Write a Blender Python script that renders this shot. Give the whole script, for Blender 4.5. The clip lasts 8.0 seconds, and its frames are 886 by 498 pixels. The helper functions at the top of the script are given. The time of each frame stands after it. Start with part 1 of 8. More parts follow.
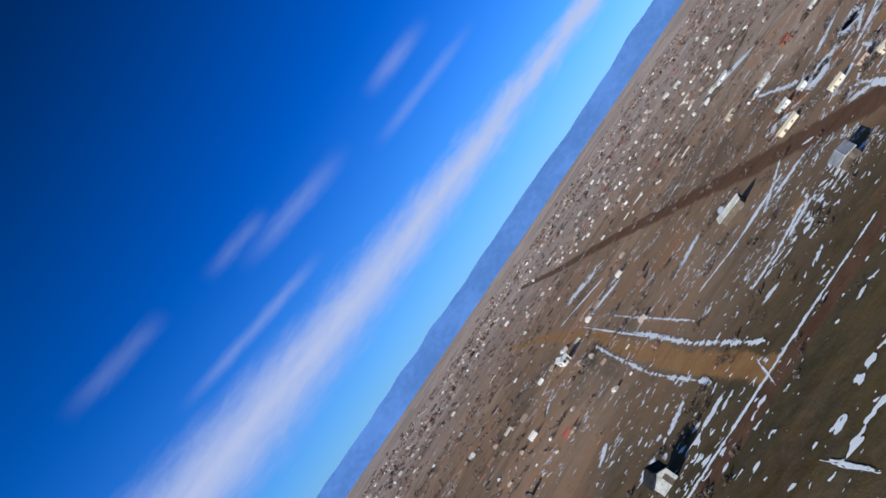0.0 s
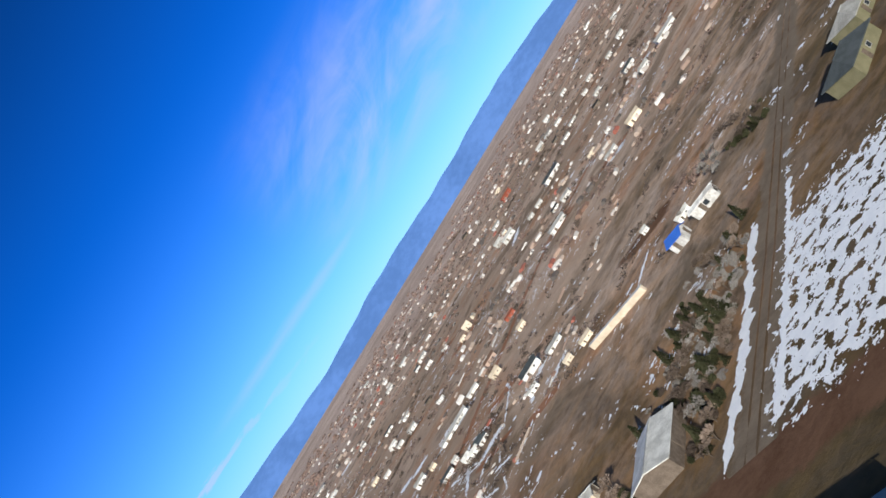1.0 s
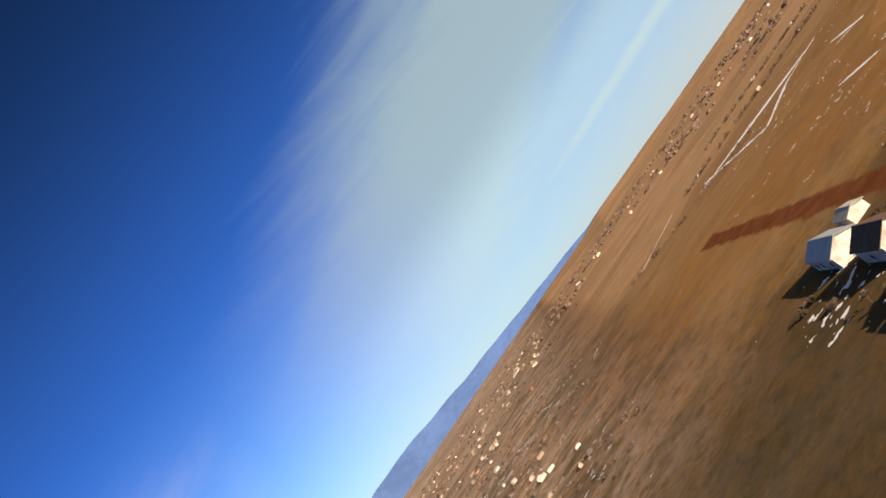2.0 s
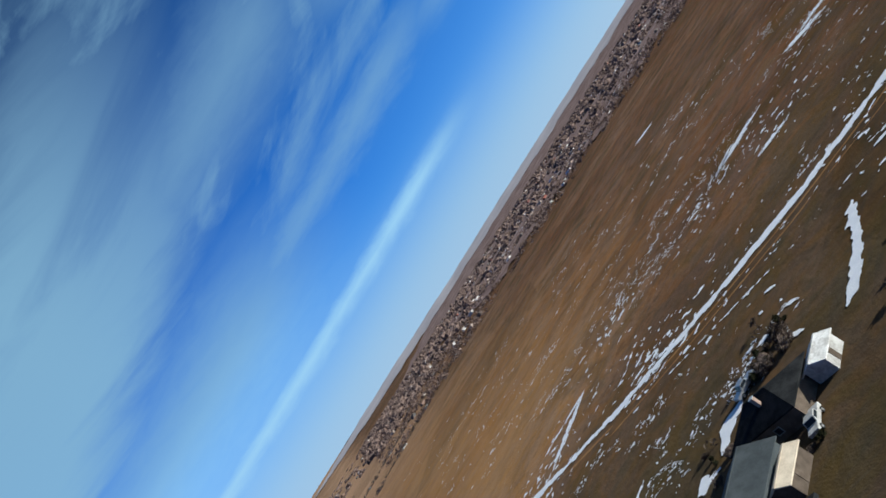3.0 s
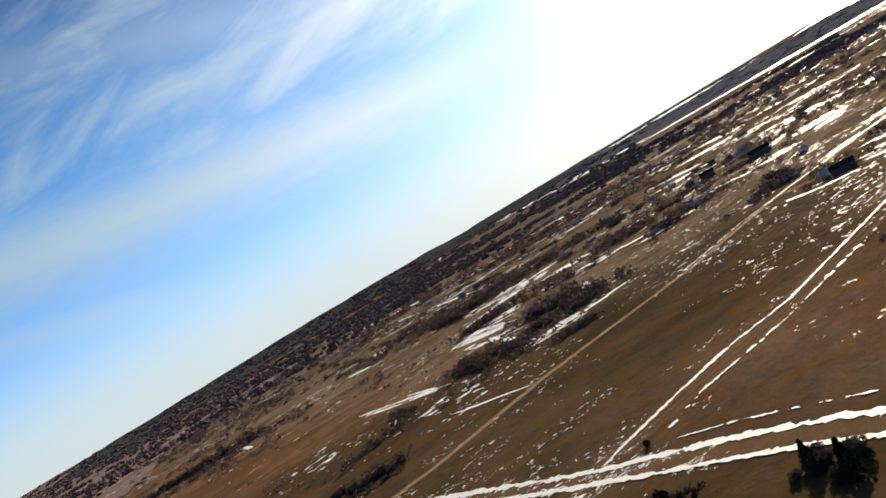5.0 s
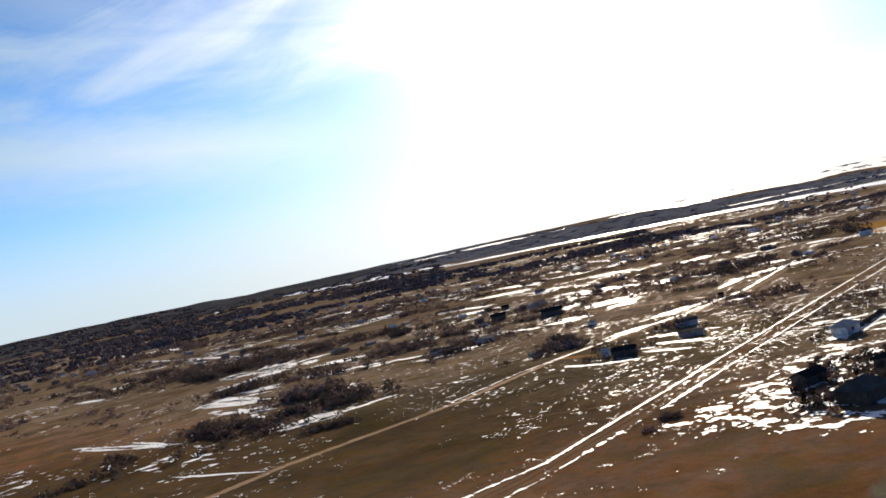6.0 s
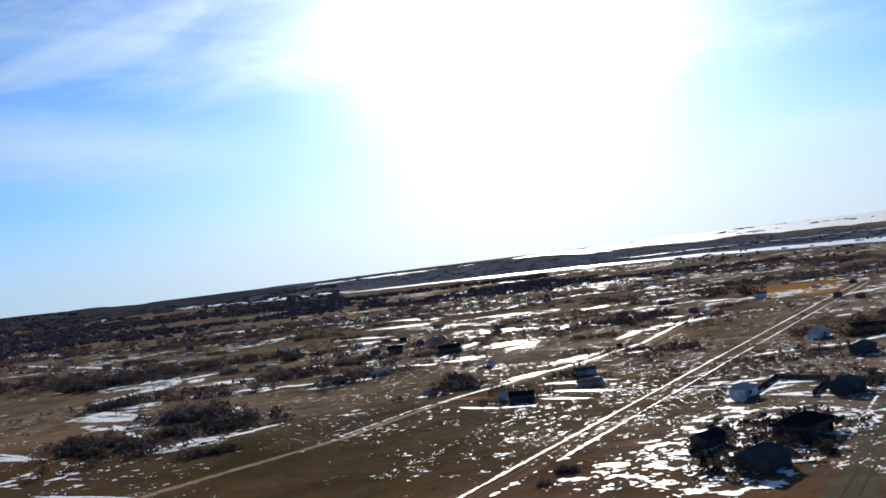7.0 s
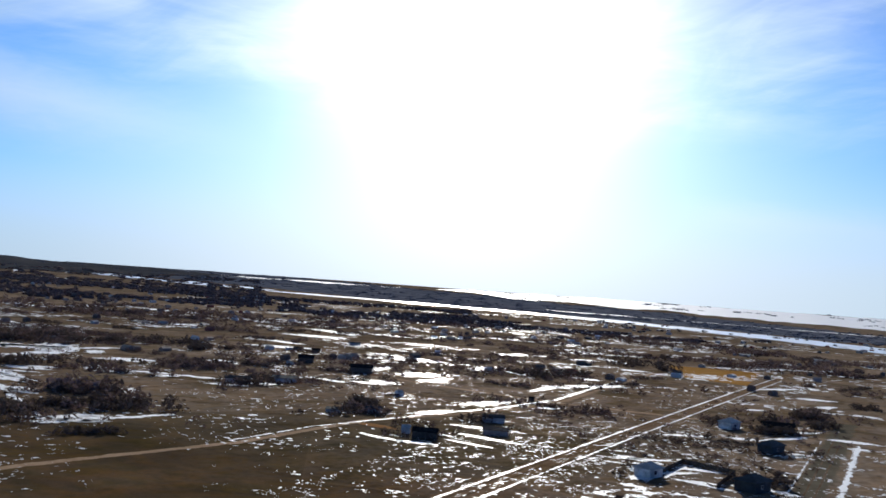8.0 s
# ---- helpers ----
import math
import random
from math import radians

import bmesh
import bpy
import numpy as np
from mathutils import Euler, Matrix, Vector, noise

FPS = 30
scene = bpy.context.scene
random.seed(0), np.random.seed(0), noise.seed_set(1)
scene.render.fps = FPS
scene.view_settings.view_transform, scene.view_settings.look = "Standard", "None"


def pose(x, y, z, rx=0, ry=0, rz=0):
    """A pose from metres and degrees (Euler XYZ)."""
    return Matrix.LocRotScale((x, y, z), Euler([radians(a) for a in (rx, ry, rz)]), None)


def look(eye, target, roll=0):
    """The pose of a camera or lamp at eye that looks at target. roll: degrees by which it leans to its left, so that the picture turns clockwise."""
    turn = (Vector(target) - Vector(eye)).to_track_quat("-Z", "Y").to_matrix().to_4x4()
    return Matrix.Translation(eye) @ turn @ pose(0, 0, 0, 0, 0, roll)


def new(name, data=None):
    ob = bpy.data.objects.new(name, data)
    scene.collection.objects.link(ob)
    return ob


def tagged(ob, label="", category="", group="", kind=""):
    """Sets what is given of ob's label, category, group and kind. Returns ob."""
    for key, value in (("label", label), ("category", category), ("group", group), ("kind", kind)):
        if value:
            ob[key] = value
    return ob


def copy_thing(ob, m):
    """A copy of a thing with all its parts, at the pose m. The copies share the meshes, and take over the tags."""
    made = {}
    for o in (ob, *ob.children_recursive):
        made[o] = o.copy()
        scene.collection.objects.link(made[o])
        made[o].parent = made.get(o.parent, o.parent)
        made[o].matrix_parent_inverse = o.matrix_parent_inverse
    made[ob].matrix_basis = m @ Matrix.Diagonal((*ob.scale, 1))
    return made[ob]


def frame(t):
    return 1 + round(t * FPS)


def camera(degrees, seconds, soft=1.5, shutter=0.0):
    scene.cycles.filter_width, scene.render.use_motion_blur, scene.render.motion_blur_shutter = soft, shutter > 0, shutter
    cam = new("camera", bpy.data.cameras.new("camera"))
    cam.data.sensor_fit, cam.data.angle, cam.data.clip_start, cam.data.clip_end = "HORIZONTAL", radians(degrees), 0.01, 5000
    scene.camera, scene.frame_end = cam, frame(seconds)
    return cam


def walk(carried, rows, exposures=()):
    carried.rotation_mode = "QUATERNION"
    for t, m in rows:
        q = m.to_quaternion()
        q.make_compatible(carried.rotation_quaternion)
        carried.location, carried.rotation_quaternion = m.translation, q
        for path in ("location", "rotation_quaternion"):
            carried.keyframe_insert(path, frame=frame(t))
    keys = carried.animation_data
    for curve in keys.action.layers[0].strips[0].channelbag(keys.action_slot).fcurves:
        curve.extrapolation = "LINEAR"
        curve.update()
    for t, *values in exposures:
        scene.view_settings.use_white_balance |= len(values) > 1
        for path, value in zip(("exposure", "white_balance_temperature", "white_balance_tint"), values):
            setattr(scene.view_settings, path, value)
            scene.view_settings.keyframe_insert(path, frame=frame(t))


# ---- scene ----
# camera: seconds, place, heading (turned left from +y), pitch, roll
LENS = 48.26
PATH = [
    (0.0, -23.20, -4.33, 43.18, -3.58, 3.35, -55.77),
    (0.1, -23.01, -3.45, 43.26, -6.80, 4.02, -57.73),
    (0.2, -22.79, -2.58, 43.35, -9.99, 4.26, -59.37),
    (0.3, -22.54, -1.72, 43.44, -14.09, 4.21, -60.87),
    (0.4, -22.24, -0.87, 43.53, -18.44, 3.24, -62.24),
    (0.5, -21.87, -0.03, 43.63, -23.54, 2.14, -63.40),
    (0.6, -21.42, 0.77, 43.74, -29.93, 0.80, -63.48),
    (0.7, -20.92, 1.55, 43.87, -35.03, -0.94, -62.94),
    (0.8, -20.36, 2.29, 44.01, -40.27, -2.03, -61.87),
    (0.9, -19.72, 2.97, 44.16, -45.61, -2.06, -60.32),
    (1.0, -19.03, 3.60, 44.32, -50.70, -0.99, -58.46),
    (1.1, -18.29, 4.17, 44.48, -55.20, 0.23, -55.78),
    (1.2, -17.51, 4.68, 44.63, -59.05, 1.42, -53.20),
    (1.4, -15.91, 5.52, 44.83, -66.47, 3.57, -50.76),
    (1.6, -14.22, 6.14, 44.94, -73.79, 5.25, -51.02),
    (1.8, -12.48, 6.51, 45.02, -81.37, 6.20, -52.90),
    (2.0, -10.70, 6.65, 45.07, -89.52, 6.18, -55.29),
    (2.2, -8.93, 6.53, 45.12, -98.60, 4.95, -57.11),
    (2.3, -8.04, 6.37, 45.14, -103.60, 3.80, -57.45),
    (2.4, -7.17, 6.16, 45.16, -108.96, 2.25, -57.25),
    (2.5, -6.31, 5.88, 45.18, -114.30, 0.96, -57.22),
    (2.6, -5.49, 5.53, 45.18, -119.30, -0.20, -57.42),
    (2.7, -4.71, 5.11, 45.18, -123.96, -0.25, -57.59),
    (2.8, -3.96, 4.64, 45.18, -128.00, 0.03, -57.56),
    (2.9, -3.24, 4.11, 45.16, -132.15, 0.64, -57.60),
    (3.0, -2.57, 3.54, 45.14, -136.20, 1.32, -57.62),
    (3.1, -1.95, 2.92, 45.11, -140.73, 1.23, -57.83),
    (3.2, -1.38, 2.26, 45.08, -145.06, 0.86, -57.66),
    (3.3, -0.86, 1.55, 45.05, -149.63, 0.26, -56.92),
    (3.4, -0.40, 0.79, 45.03, -153.97, -0.36, -56.12),
    (3.5, -0.00, -0.00, 45.00, -158.40, -0.73, -55.26),
    (3.6, 0.35, -0.81, 44.96, -162.08, -0.87, -55.12),
    (3.7, 0.63, -1.65, 44.92, -165.73, -1.28, -54.58),
    (3.8, 0.85, -2.50, 44.89, -169.95, -0.78, -54.34),
    (3.9, 1.01, -3.38, 44.87, -174.13, -0.43, -53.96),
    (4.0, 1.11, -4.28, 44.87, -178.73, 0.07, -53.35),
    (4.1, 1.17, -5.18, 44.88, -182.31, -0.45, -53.42),
    (4.2, 1.17, -6.08, 44.89, -187.16, -0.38, -52.40),
    (4.3, 1.12, -6.97, 44.90, -191.33, -0.83, -51.51),
    (4.4, 1.03, -7.86, 44.89, -195.78, -0.87, -50.65),
    (4.5, 0.91, -8.74, 44.87, -200.18, -0.68, -49.87),
    (4.6, 0.74, -9.61, 44.84, -203.05, -0.49, -47.99),
    (4.7, 0.51, -10.47, 44.82, -205.96, -0.22, -45.32),
    (4.8, 0.23, -11.31, 44.80, -207.28, -0.39, -41.05),
    (4.9, -0.10, -12.14, 44.79, -209.31, -0.33, -35.96),
    (5.0, -0.48, -12.94, 44.77, -211.70, -0.19, -30.99),
    (5.1, -0.89, -13.73, 44.76, -214.06, -0.11, -27.09),
    (5.2, -1.33, -14.51, 44.75, -216.28, -0.48, -23.84),
    (5.4, -2.27, -16.08, 44.76, -219.35, -0.75, -18.76),
    (5.6, -3.29, -17.64, 44.78, -221.37, -0.57, -15.33),
    (5.8, -4.35, -19.17, 44.82, -223.01, -0.17, -13.25),
    (6.0, -5.46, -20.67, 44.86, -224.62, 0.23, -12.20),
    (6.2, -6.60, -22.14, 44.92, -226.25, 0.40, -11.89),
    (6.3, -7.19, -22.87, 44.96, -226.98, 0.28, -11.83),
    (6.5, -8.40, -24.31, 45.05, -228.18, -0.05, -12.15),
    (6.7, -9.65, -25.73, 45.17, -228.72, 0.84, -11.11),
    (6.9, -10.93, -27.13, 45.29, -229.66, 1.05, -8.49),
    (7.0, -11.58, -27.82, 45.36, -230.49, 1.01, -7.15),
    (7.1, -12.23, -28.50, 45.42, -231.49, 0.97, -5.79),
    (7.3, -13.54, -29.83, 45.55, -233.15, 1.06, -4.30),
    (7.5, -14.88, -31.12, 45.68, -233.36, 1.14, -3.68),
    (7.7, -16.25, -32.36, 45.82, -233.32, 1.50, -2.40),
    (8.0, -18.35, -34.16, 46.04, -234.43, 2.29, 4.04),
]
# ---- path end ----


def aim(x, y, z, yaw, pitch, roll):
    a, p = radians(yaw), radians(pitch)
    d = Vector((-math.sin(a) * math.cos(p), math.cos(a) * math.cos(p), math.sin(p)))
    return look((x, y, z), Vector((x, y, z)) + d, roll)


# exposure and white balance of the clip's camera: seconds, stops, kelvin, tint
LIGHT = [
    (0.0, 0.28, 5750, 6), (0.4, 0.36, 6250, 8), (1.2, 0.46, 6200, 7), (2.3, 0.6, 10200, 18), (2.6, 0.54, 9700, 18), (2.9, 0.33, 6000, 3), (3.5, 0.38, 5850, 4),
    (4.0, 0.44, 6150, 5), (4.5, 0.7, 8000, 8), (5.0, 0.54, 8100, 9), (6.3, 0.5, 7400, 12), (6.7, 0.5, 7600, 14), (7.0, 0.22, 6200, 7), (8.0, 0.18, 6150, 8),
]
cam = camera(LENS, 8.0, 1.6)
walk(cam, [(row[0], aim(*row[1:])) for row in PATH], LIGHT)

# ---------------------------------------------------------------- light
SUN_AZ, SUN_EL = 124.0, 15.5  # degrees: azimuth turned left from +y
sun_dir = Vector((-math.sin(radians(SUN_AZ)) * math.cos(radians(SUN_EL)), math.cos(radians(SUN_AZ)) * math.cos(radians(SUN_EL)), math.sin(radians(SUN_EL))))
sun = bpy.data.lights.new("sun", "SUN")
sun.energy, sun.angle, sun.color = 5.0, radians(0.6), (1.0, 0.93, 0.82)
new("sun", sun).matrix_world = look(sun_dir * 100, (0, 0, 0))


class Nodes:
    """Short hand for node trees."""

    def __init__(self, tree):
        self.t = tree
        tree.nodes.clear()

    def n(self, kind, **props):
        node = self.t.nodes.new(kind)
        for k, v in props.items():
            if k == "operation":
                node.operation = v
            elif k == "blend_type":
                node.blend_type = v
            elif k == "data_type":
                node.data_type = v
            elif k == "clamp":
                node.use_clamp = v
            elif k == "sky_type":
                node.sky_type = v
        return node

    def put(self, socket, value):
        if hasattr(value, "is_linked"):
            self.t.links.new(value, socket)
        else:
            socket.default_value = value

    def m(self, op, a, b=0.0, c=0.0, clamp=False):
        node = self.n("ShaderNodeMath", operation=op, clamp=clamp)
        for s, v in zip(node.inputs, (a, b, c)):
            self.put(s, v)
        return node.outputs[0]

    def ramp(self, x, lo, hi, a=0.0, b=1.0):
        node = self.n("ShaderNodeMapRange")
        node.interpolation_type = "SMOOTHSTEP"
        for s, v in zip(node.inputs, (x, lo, hi, a, b)):
            self.put(s, v)
        return node.outputs[0]

    def noise(self, vec, scale, detail=4.0, rough=0.55, warp=0.0):
        node = self.n("ShaderNodeTexNoise")
        if vec is not None:
            self.put(node.inputs["Vector"], vec)
        node.inputs["Scale"].default_value = scale
        node.inputs["Detail"].default_value = detail
        node.inputs["Roughness"].default_value = rough
        node.inputs["Distortion"].default_value = warp
        return node.outputs["Fac"]

    def mix(self, f, a, b):
        node = self.n("ShaderNodeMix", data_type="RGBA")
        self.put(node.inputs[0], f)
        self.put(node.inputs[6], a if hasattr(a, "is_linked") else (*a, 1))
        self.put(node.inputs[7], b if hasattr(b, "is_linked") else (*b, 1))
        return node.outputs[2]

    def xyz(self, x, y, z):
        node = self.n("ShaderNodeCombineXYZ")
        for s, v in zip(node.inputs, (x, y, z)):
            self.put(s, v)
        return node.outputs[0]


def make_sky():
    world = bpy.data.worlds.new("sky")
    scene.world = world
    world.use_nodes = True
    k = Nodes(world.node_tree)
    sky = k.n("ShaderNodeTexSky", sky_type="NISHITA")
    sky.sun_disc = False
    sky.sun_elevation = radians(SUN_EL)
    sky.sun_rotation = radians(-SUN_AZ)
    sky.altitude, sky.air_density, sky.dust_density, sky.ozone_density = 1500, 1.0, 0.2, 6.0
    d = k.n("ShaderNodeTexCoord").outputs["Generated"]
    sep = k.n("ShaderNodeSeparateXYZ")
    k.put(sep.inputs[0], d)
    x, y, z = sep.outputs
    deg = 180 / math.pi
    az = k.m("MULTIPLY", k.m("ARCTAN2", k.m("MULTIPLY", x, -1.0), y), deg)
    az = k.m("SUBTRACT", k.m("MULTIPLY", k.m("FRACT", k.m("DIVIDE", k.m("ADD", az, 300.0), 360.0)), 360.0), 300.0)
    el = k.m("MULTIPLY", k.m("ARCSINE", z), deg)
    dot = k.n("ShaderNodeVectorMath", operation="DOT_PRODUCT")
    k.put(dot.inputs[0], d)
    dot.inputs[1].default_value = sun_dir
    near = k.m("MAXIMUM", dot.outputs["Value"], 0.0)

    def streak(slope, sa, se, seed, warp):
        e2 = k.m("ADD", el, k.m("MULTIPLY", az, slope))
        return k.noise(k.xyz(k.m("MULTIPLY", az, sa), k.m("MULTIPLY", e2, se), seed), 1.0, 6.0, 0.58, warp)

    # thin mottled cirrus at the side of the sun, softer and wider than the bands below
    amount = k.m("MULTIPLY", k.ramp(az, -96.0, -130.0), k.ramp(el, 7.0, 13.0))
    s1 = streak(0.10, 0.035, 0.22, 3.0, 0.6)
    s2 = streak(-0.12, 0.07, 0.5, 11.0, 0.8)
    s3 = streak(0.05, 0.5, 1.6, 17.0, 0.6)
    s4 = streak(0.30, 0.11, 0.30, 23.0, 1.2)
    soft = k.m("ADD", k.m("MULTIPLY", s1, 0.45), k.m("ADD", k.m("MULTIPLY", s4, 0.35), k.m("MULTIPLY", s2, 0.2)))
    veil = k.m("MULTIPLY", k.ramp(soft, 0.38, 0.72, 0.0, 0.75), amount)
    # one wide grey sheet to the east
    big = k.m("MULTIPLY", k.ramp(az, -72.0, -95.0), k.ramp(az, -146.0, -118.0))
    rim = k.m("ADD", k.m("MULTIPLY", k.m("SUBTRACT", az, -110.0), 0.30), k.m("MULTIPLY", k.m("SUBTRACT", s2, 0.5), 5.0))
    above = k.m("ADD", el, rim)
    big = k.m("MULTIPLY", k.m("MULTIPLY", big, k.ramp(above, 4.5, 11.0)), k.ramp(above, 25.0, 16.0))
    veil = k.m("MAXIMUM", veil, k.m("MULTIPLY", big, k.ramp(s1, 0.25, 0.5, 0.60, 0.95)))
    puff2 = k.m("MULTIPLY", k.ramp(az, -45.0, -54.0), k.ramp(az, -76.0, -64.0))
    puff2 = k.m("MULTIPLY", puff2, k.m("MULTIPLY", k.ramp(el, 2.5, 6.0), k.ramp(el, 14.0, 7.0)))
    veil = k.m("MAXIMUM", veil, k.m("MULTIPLY", puff2, k.ramp(k.m("ADD", k.m("MULTIPLY", s4, 0.5), k.m("MULTIPLY", s1, 0.5)), 0.34, 0.68, 0.0, 0.75)))

    def contrail(a, slope, az0, half0, grow, lo, hi, strength):
        """A band at elevation a + slope * (az - az0), half as wide as half0 + grow * (az - az0)."""
        da = k.m("SUBTRACT", az, az0)
        off = k.m("ABSOLUTE", k.m("SUBTRACT", el, k.m("ADD", k.m("MULTIPLY", da, slope), a)))
        half = k.m("MAXIMUM", k.m("ADD", k.m("MULTIPLY", da, grow), half0), 0.15)
        rel = k.m("DIVIDE", k.m("ADD", off, k.m("MULTIPLY", k.m("SUBTRACT", k.m("ADD", k.m("MULTIPLY", s2, 0.5), k.m("MULTIPLY", s3, 0.5)), 0.5), 2.4 * min(1.0, half0 / 1.3))), half)
        line = k.m("MULTIPLY", k.ramp(rel, 1.5, -0.2), k.m("MULTIPLY", k.ramp(az, lo[0], lo[1]), k.ramp(az, hi[1], hi[0])))
        return k.m("MULTIPLY", line, strength)

    BANDS = ((13.8, 0.06, -168.0, 3.0, 0.0, (-194.0, -184.0), (-150.0, -138.0), 0.65), (10.4, 0.11, -196.0, 2.9, 0.035, (-226.0, -208.0), (-186.0, -168.0), 0.85), (7.4, 0.23, -189.0, 1.0, 0.0, (-200.0, -194.0), (-184.0, -176.0), 0.4), (19.0, 0.25, -200.0, 2.4, 0.0, (-214.0, -206.0), (-194.0, -182.0), 0.3), (5.0, 0.05, -250.0, 1.0, 0.0, (-266.0, -258.0), (-252.0, -246.0), 0.35), (6.6, -0.1, -110.0, 4.2, 0.0, (-138.0, -124.0), (-96.0, -84.0), 0.80))
    wisps = ((11.7, 0.08, -10.9, 0.5, 0.0, (-14.5, -11.0), (-11.0, -8.0), 0.3), (9.5, 0.08, -10.5, 0.35, 0.0, (-16.0, -12.0), (-9.0, -6.0), 0.2), (11.7, 0.1, -0.8, 0.6, 0.0, (-6.0, -1.5), (0.0, 4.5), 0.25), (13.2, 0.1, 2.8, 0.5, 0.0, (0.0, 2.0), (3.5, 6.0), 0.18))
    wisps += ((9.6, 0.1, 6.3, 0.4, 0.0, (0.0, 4.0), (8.0, 13.0), 0.3), (14.5, 0.1, 12.2, 0.6, 0.0, (8.0, 11.0), (13.0, 17.0), 0.15), (4.2, 0.02, -42.0, 0.35, 0.0, (-52.0, -46.0), (-40.0, -34.0), 0.3))
    for args in wisps + ((5.3, 0.075, -5.7, 1.3, 0.045, (-46.0, -22.0), (18.0, 45.0), 1.0), (4.1, -0.03, -122.0, 0.62, 0.0, (-146.0, -138.0), (-100.0, -90.0), 0.95), (8.9, -0.07, -130.0, 1.3, 0.0, (-152.0, -142.0), (-116.0, -106.0), 0.55), (16.2, -0.10, -130.0, 3.6, 0.0, (-150.0, -140.0), (-118.0, -108.0), 0.6), (9.0, 0.02, -166.0, 1.0, 0.0, (-192.0, -180.0), (-152.0, -142.0), 0.6)) + BANDS:
        veil = k.m("MAXIMUM", veil, contrail(*args))

    pale = k.m("MULTIPLY", k.m("MULTIPLY", k.ramp(el, 6.5, -0.5), 0.85), k.ramp(az, -80.0, -115.0))

    haze = k.m("MULTIPLY", k.m("MULTIPLY", k.ramp(el, 11.0, 0.5), k.ramp(az, -205.0, -232.0, 0.42, 0.80)), k.ramp(az, -135.0, -195.0))

    # deep blue of thin dry air, paler toward the horizon and the sun
    away = k.ramp(dot.outputs["Value"], 0.92, -0.55)
    up = k.ramp(el, -1.0, 17.0)
    deep = k.mix(up, (0.66, 0.90, 1.30), k.mix(away, (0.33, 0.88, 1.12), (0.06, 0.43, 0.98)))
    deep = k.mix(k.ramp(el, 10.0, 36.0), deep, (0.035, 0.16, 0.30))
    tinted = k.n("ShaderNodeVectorMath", operation="MULTIPLY")
    k.put(tinted.inputs[0], sky.outputs[0])
    k.put(tinted.inputs[1], deep)

    # scattered sunlight in the thin cloud round the sun
    glow = k.m("ADD", k.m("MULTIPLY", k.m("POWER", near, 19.0), 0.55), k.m("MULTIPLY", k.m("POWER", near, 90.0), 1.3))
    white = k.m("ADD", k.m("MULTIPLY", k.m("POWER", near, 8.0), 4.6), 4.1)
    cloud = k.n("ShaderNodeVectorMath", operation="SCALE")
    k.put(cloud.inputs[0], k.mix(k.ramp(az, -95.0, -60.0), k.mix(k.m("POWER", near, 3.0), (0.55, 0.93, 1.20), (0.92, 1.04, 1.18)), (1.12, 1.14, 1.45)))
    low = k.m("ADD", k.m("MULTIPLY", k.m("MULTIPLY", k.ramp(el, 9.0, 4.5), k.ramp(az, -150.0, -138.0)), k.ramp(az, -60.0, -95.0, 0.0, 0.42)), 1.0)
    k.put(cloud.inputs["Scale"], k.m("MULTIPLY", white, low))
    col = k.mix(k.m("MULTIPLY", veil, 0.88), tinted.outputs[0], cloud.outputs[0])
    col = k.mix(pale, col, (3.25, 4.45, 5.9))
    col = k.mix(haze, col, (5.2, 6.1, 6.9))
    halo = k.n("ShaderNodeVectorMath", operation="SCALE")
    halo.inputs[0].default_value = (10.4, 9.0, 8.3)
    k.put(halo.inputs["Scale"], glow)
    total = k.n("ShaderNodeVectorMath", operation="ADD")
    k.put(total.inputs[0], col)
    k.put(total.inputs[1], halo.outputs[0])
    bg = k.n("ShaderNodeBackground")
    bg.inputs["Strength"].default_value = 0.10
    k.put(bg.inputs["Color"], total.outputs[0])
    out = k.n("ShaderNodeOutputWorld")
    k.put(out.inputs["Surface"], bg.outputs[0])


make_sky()


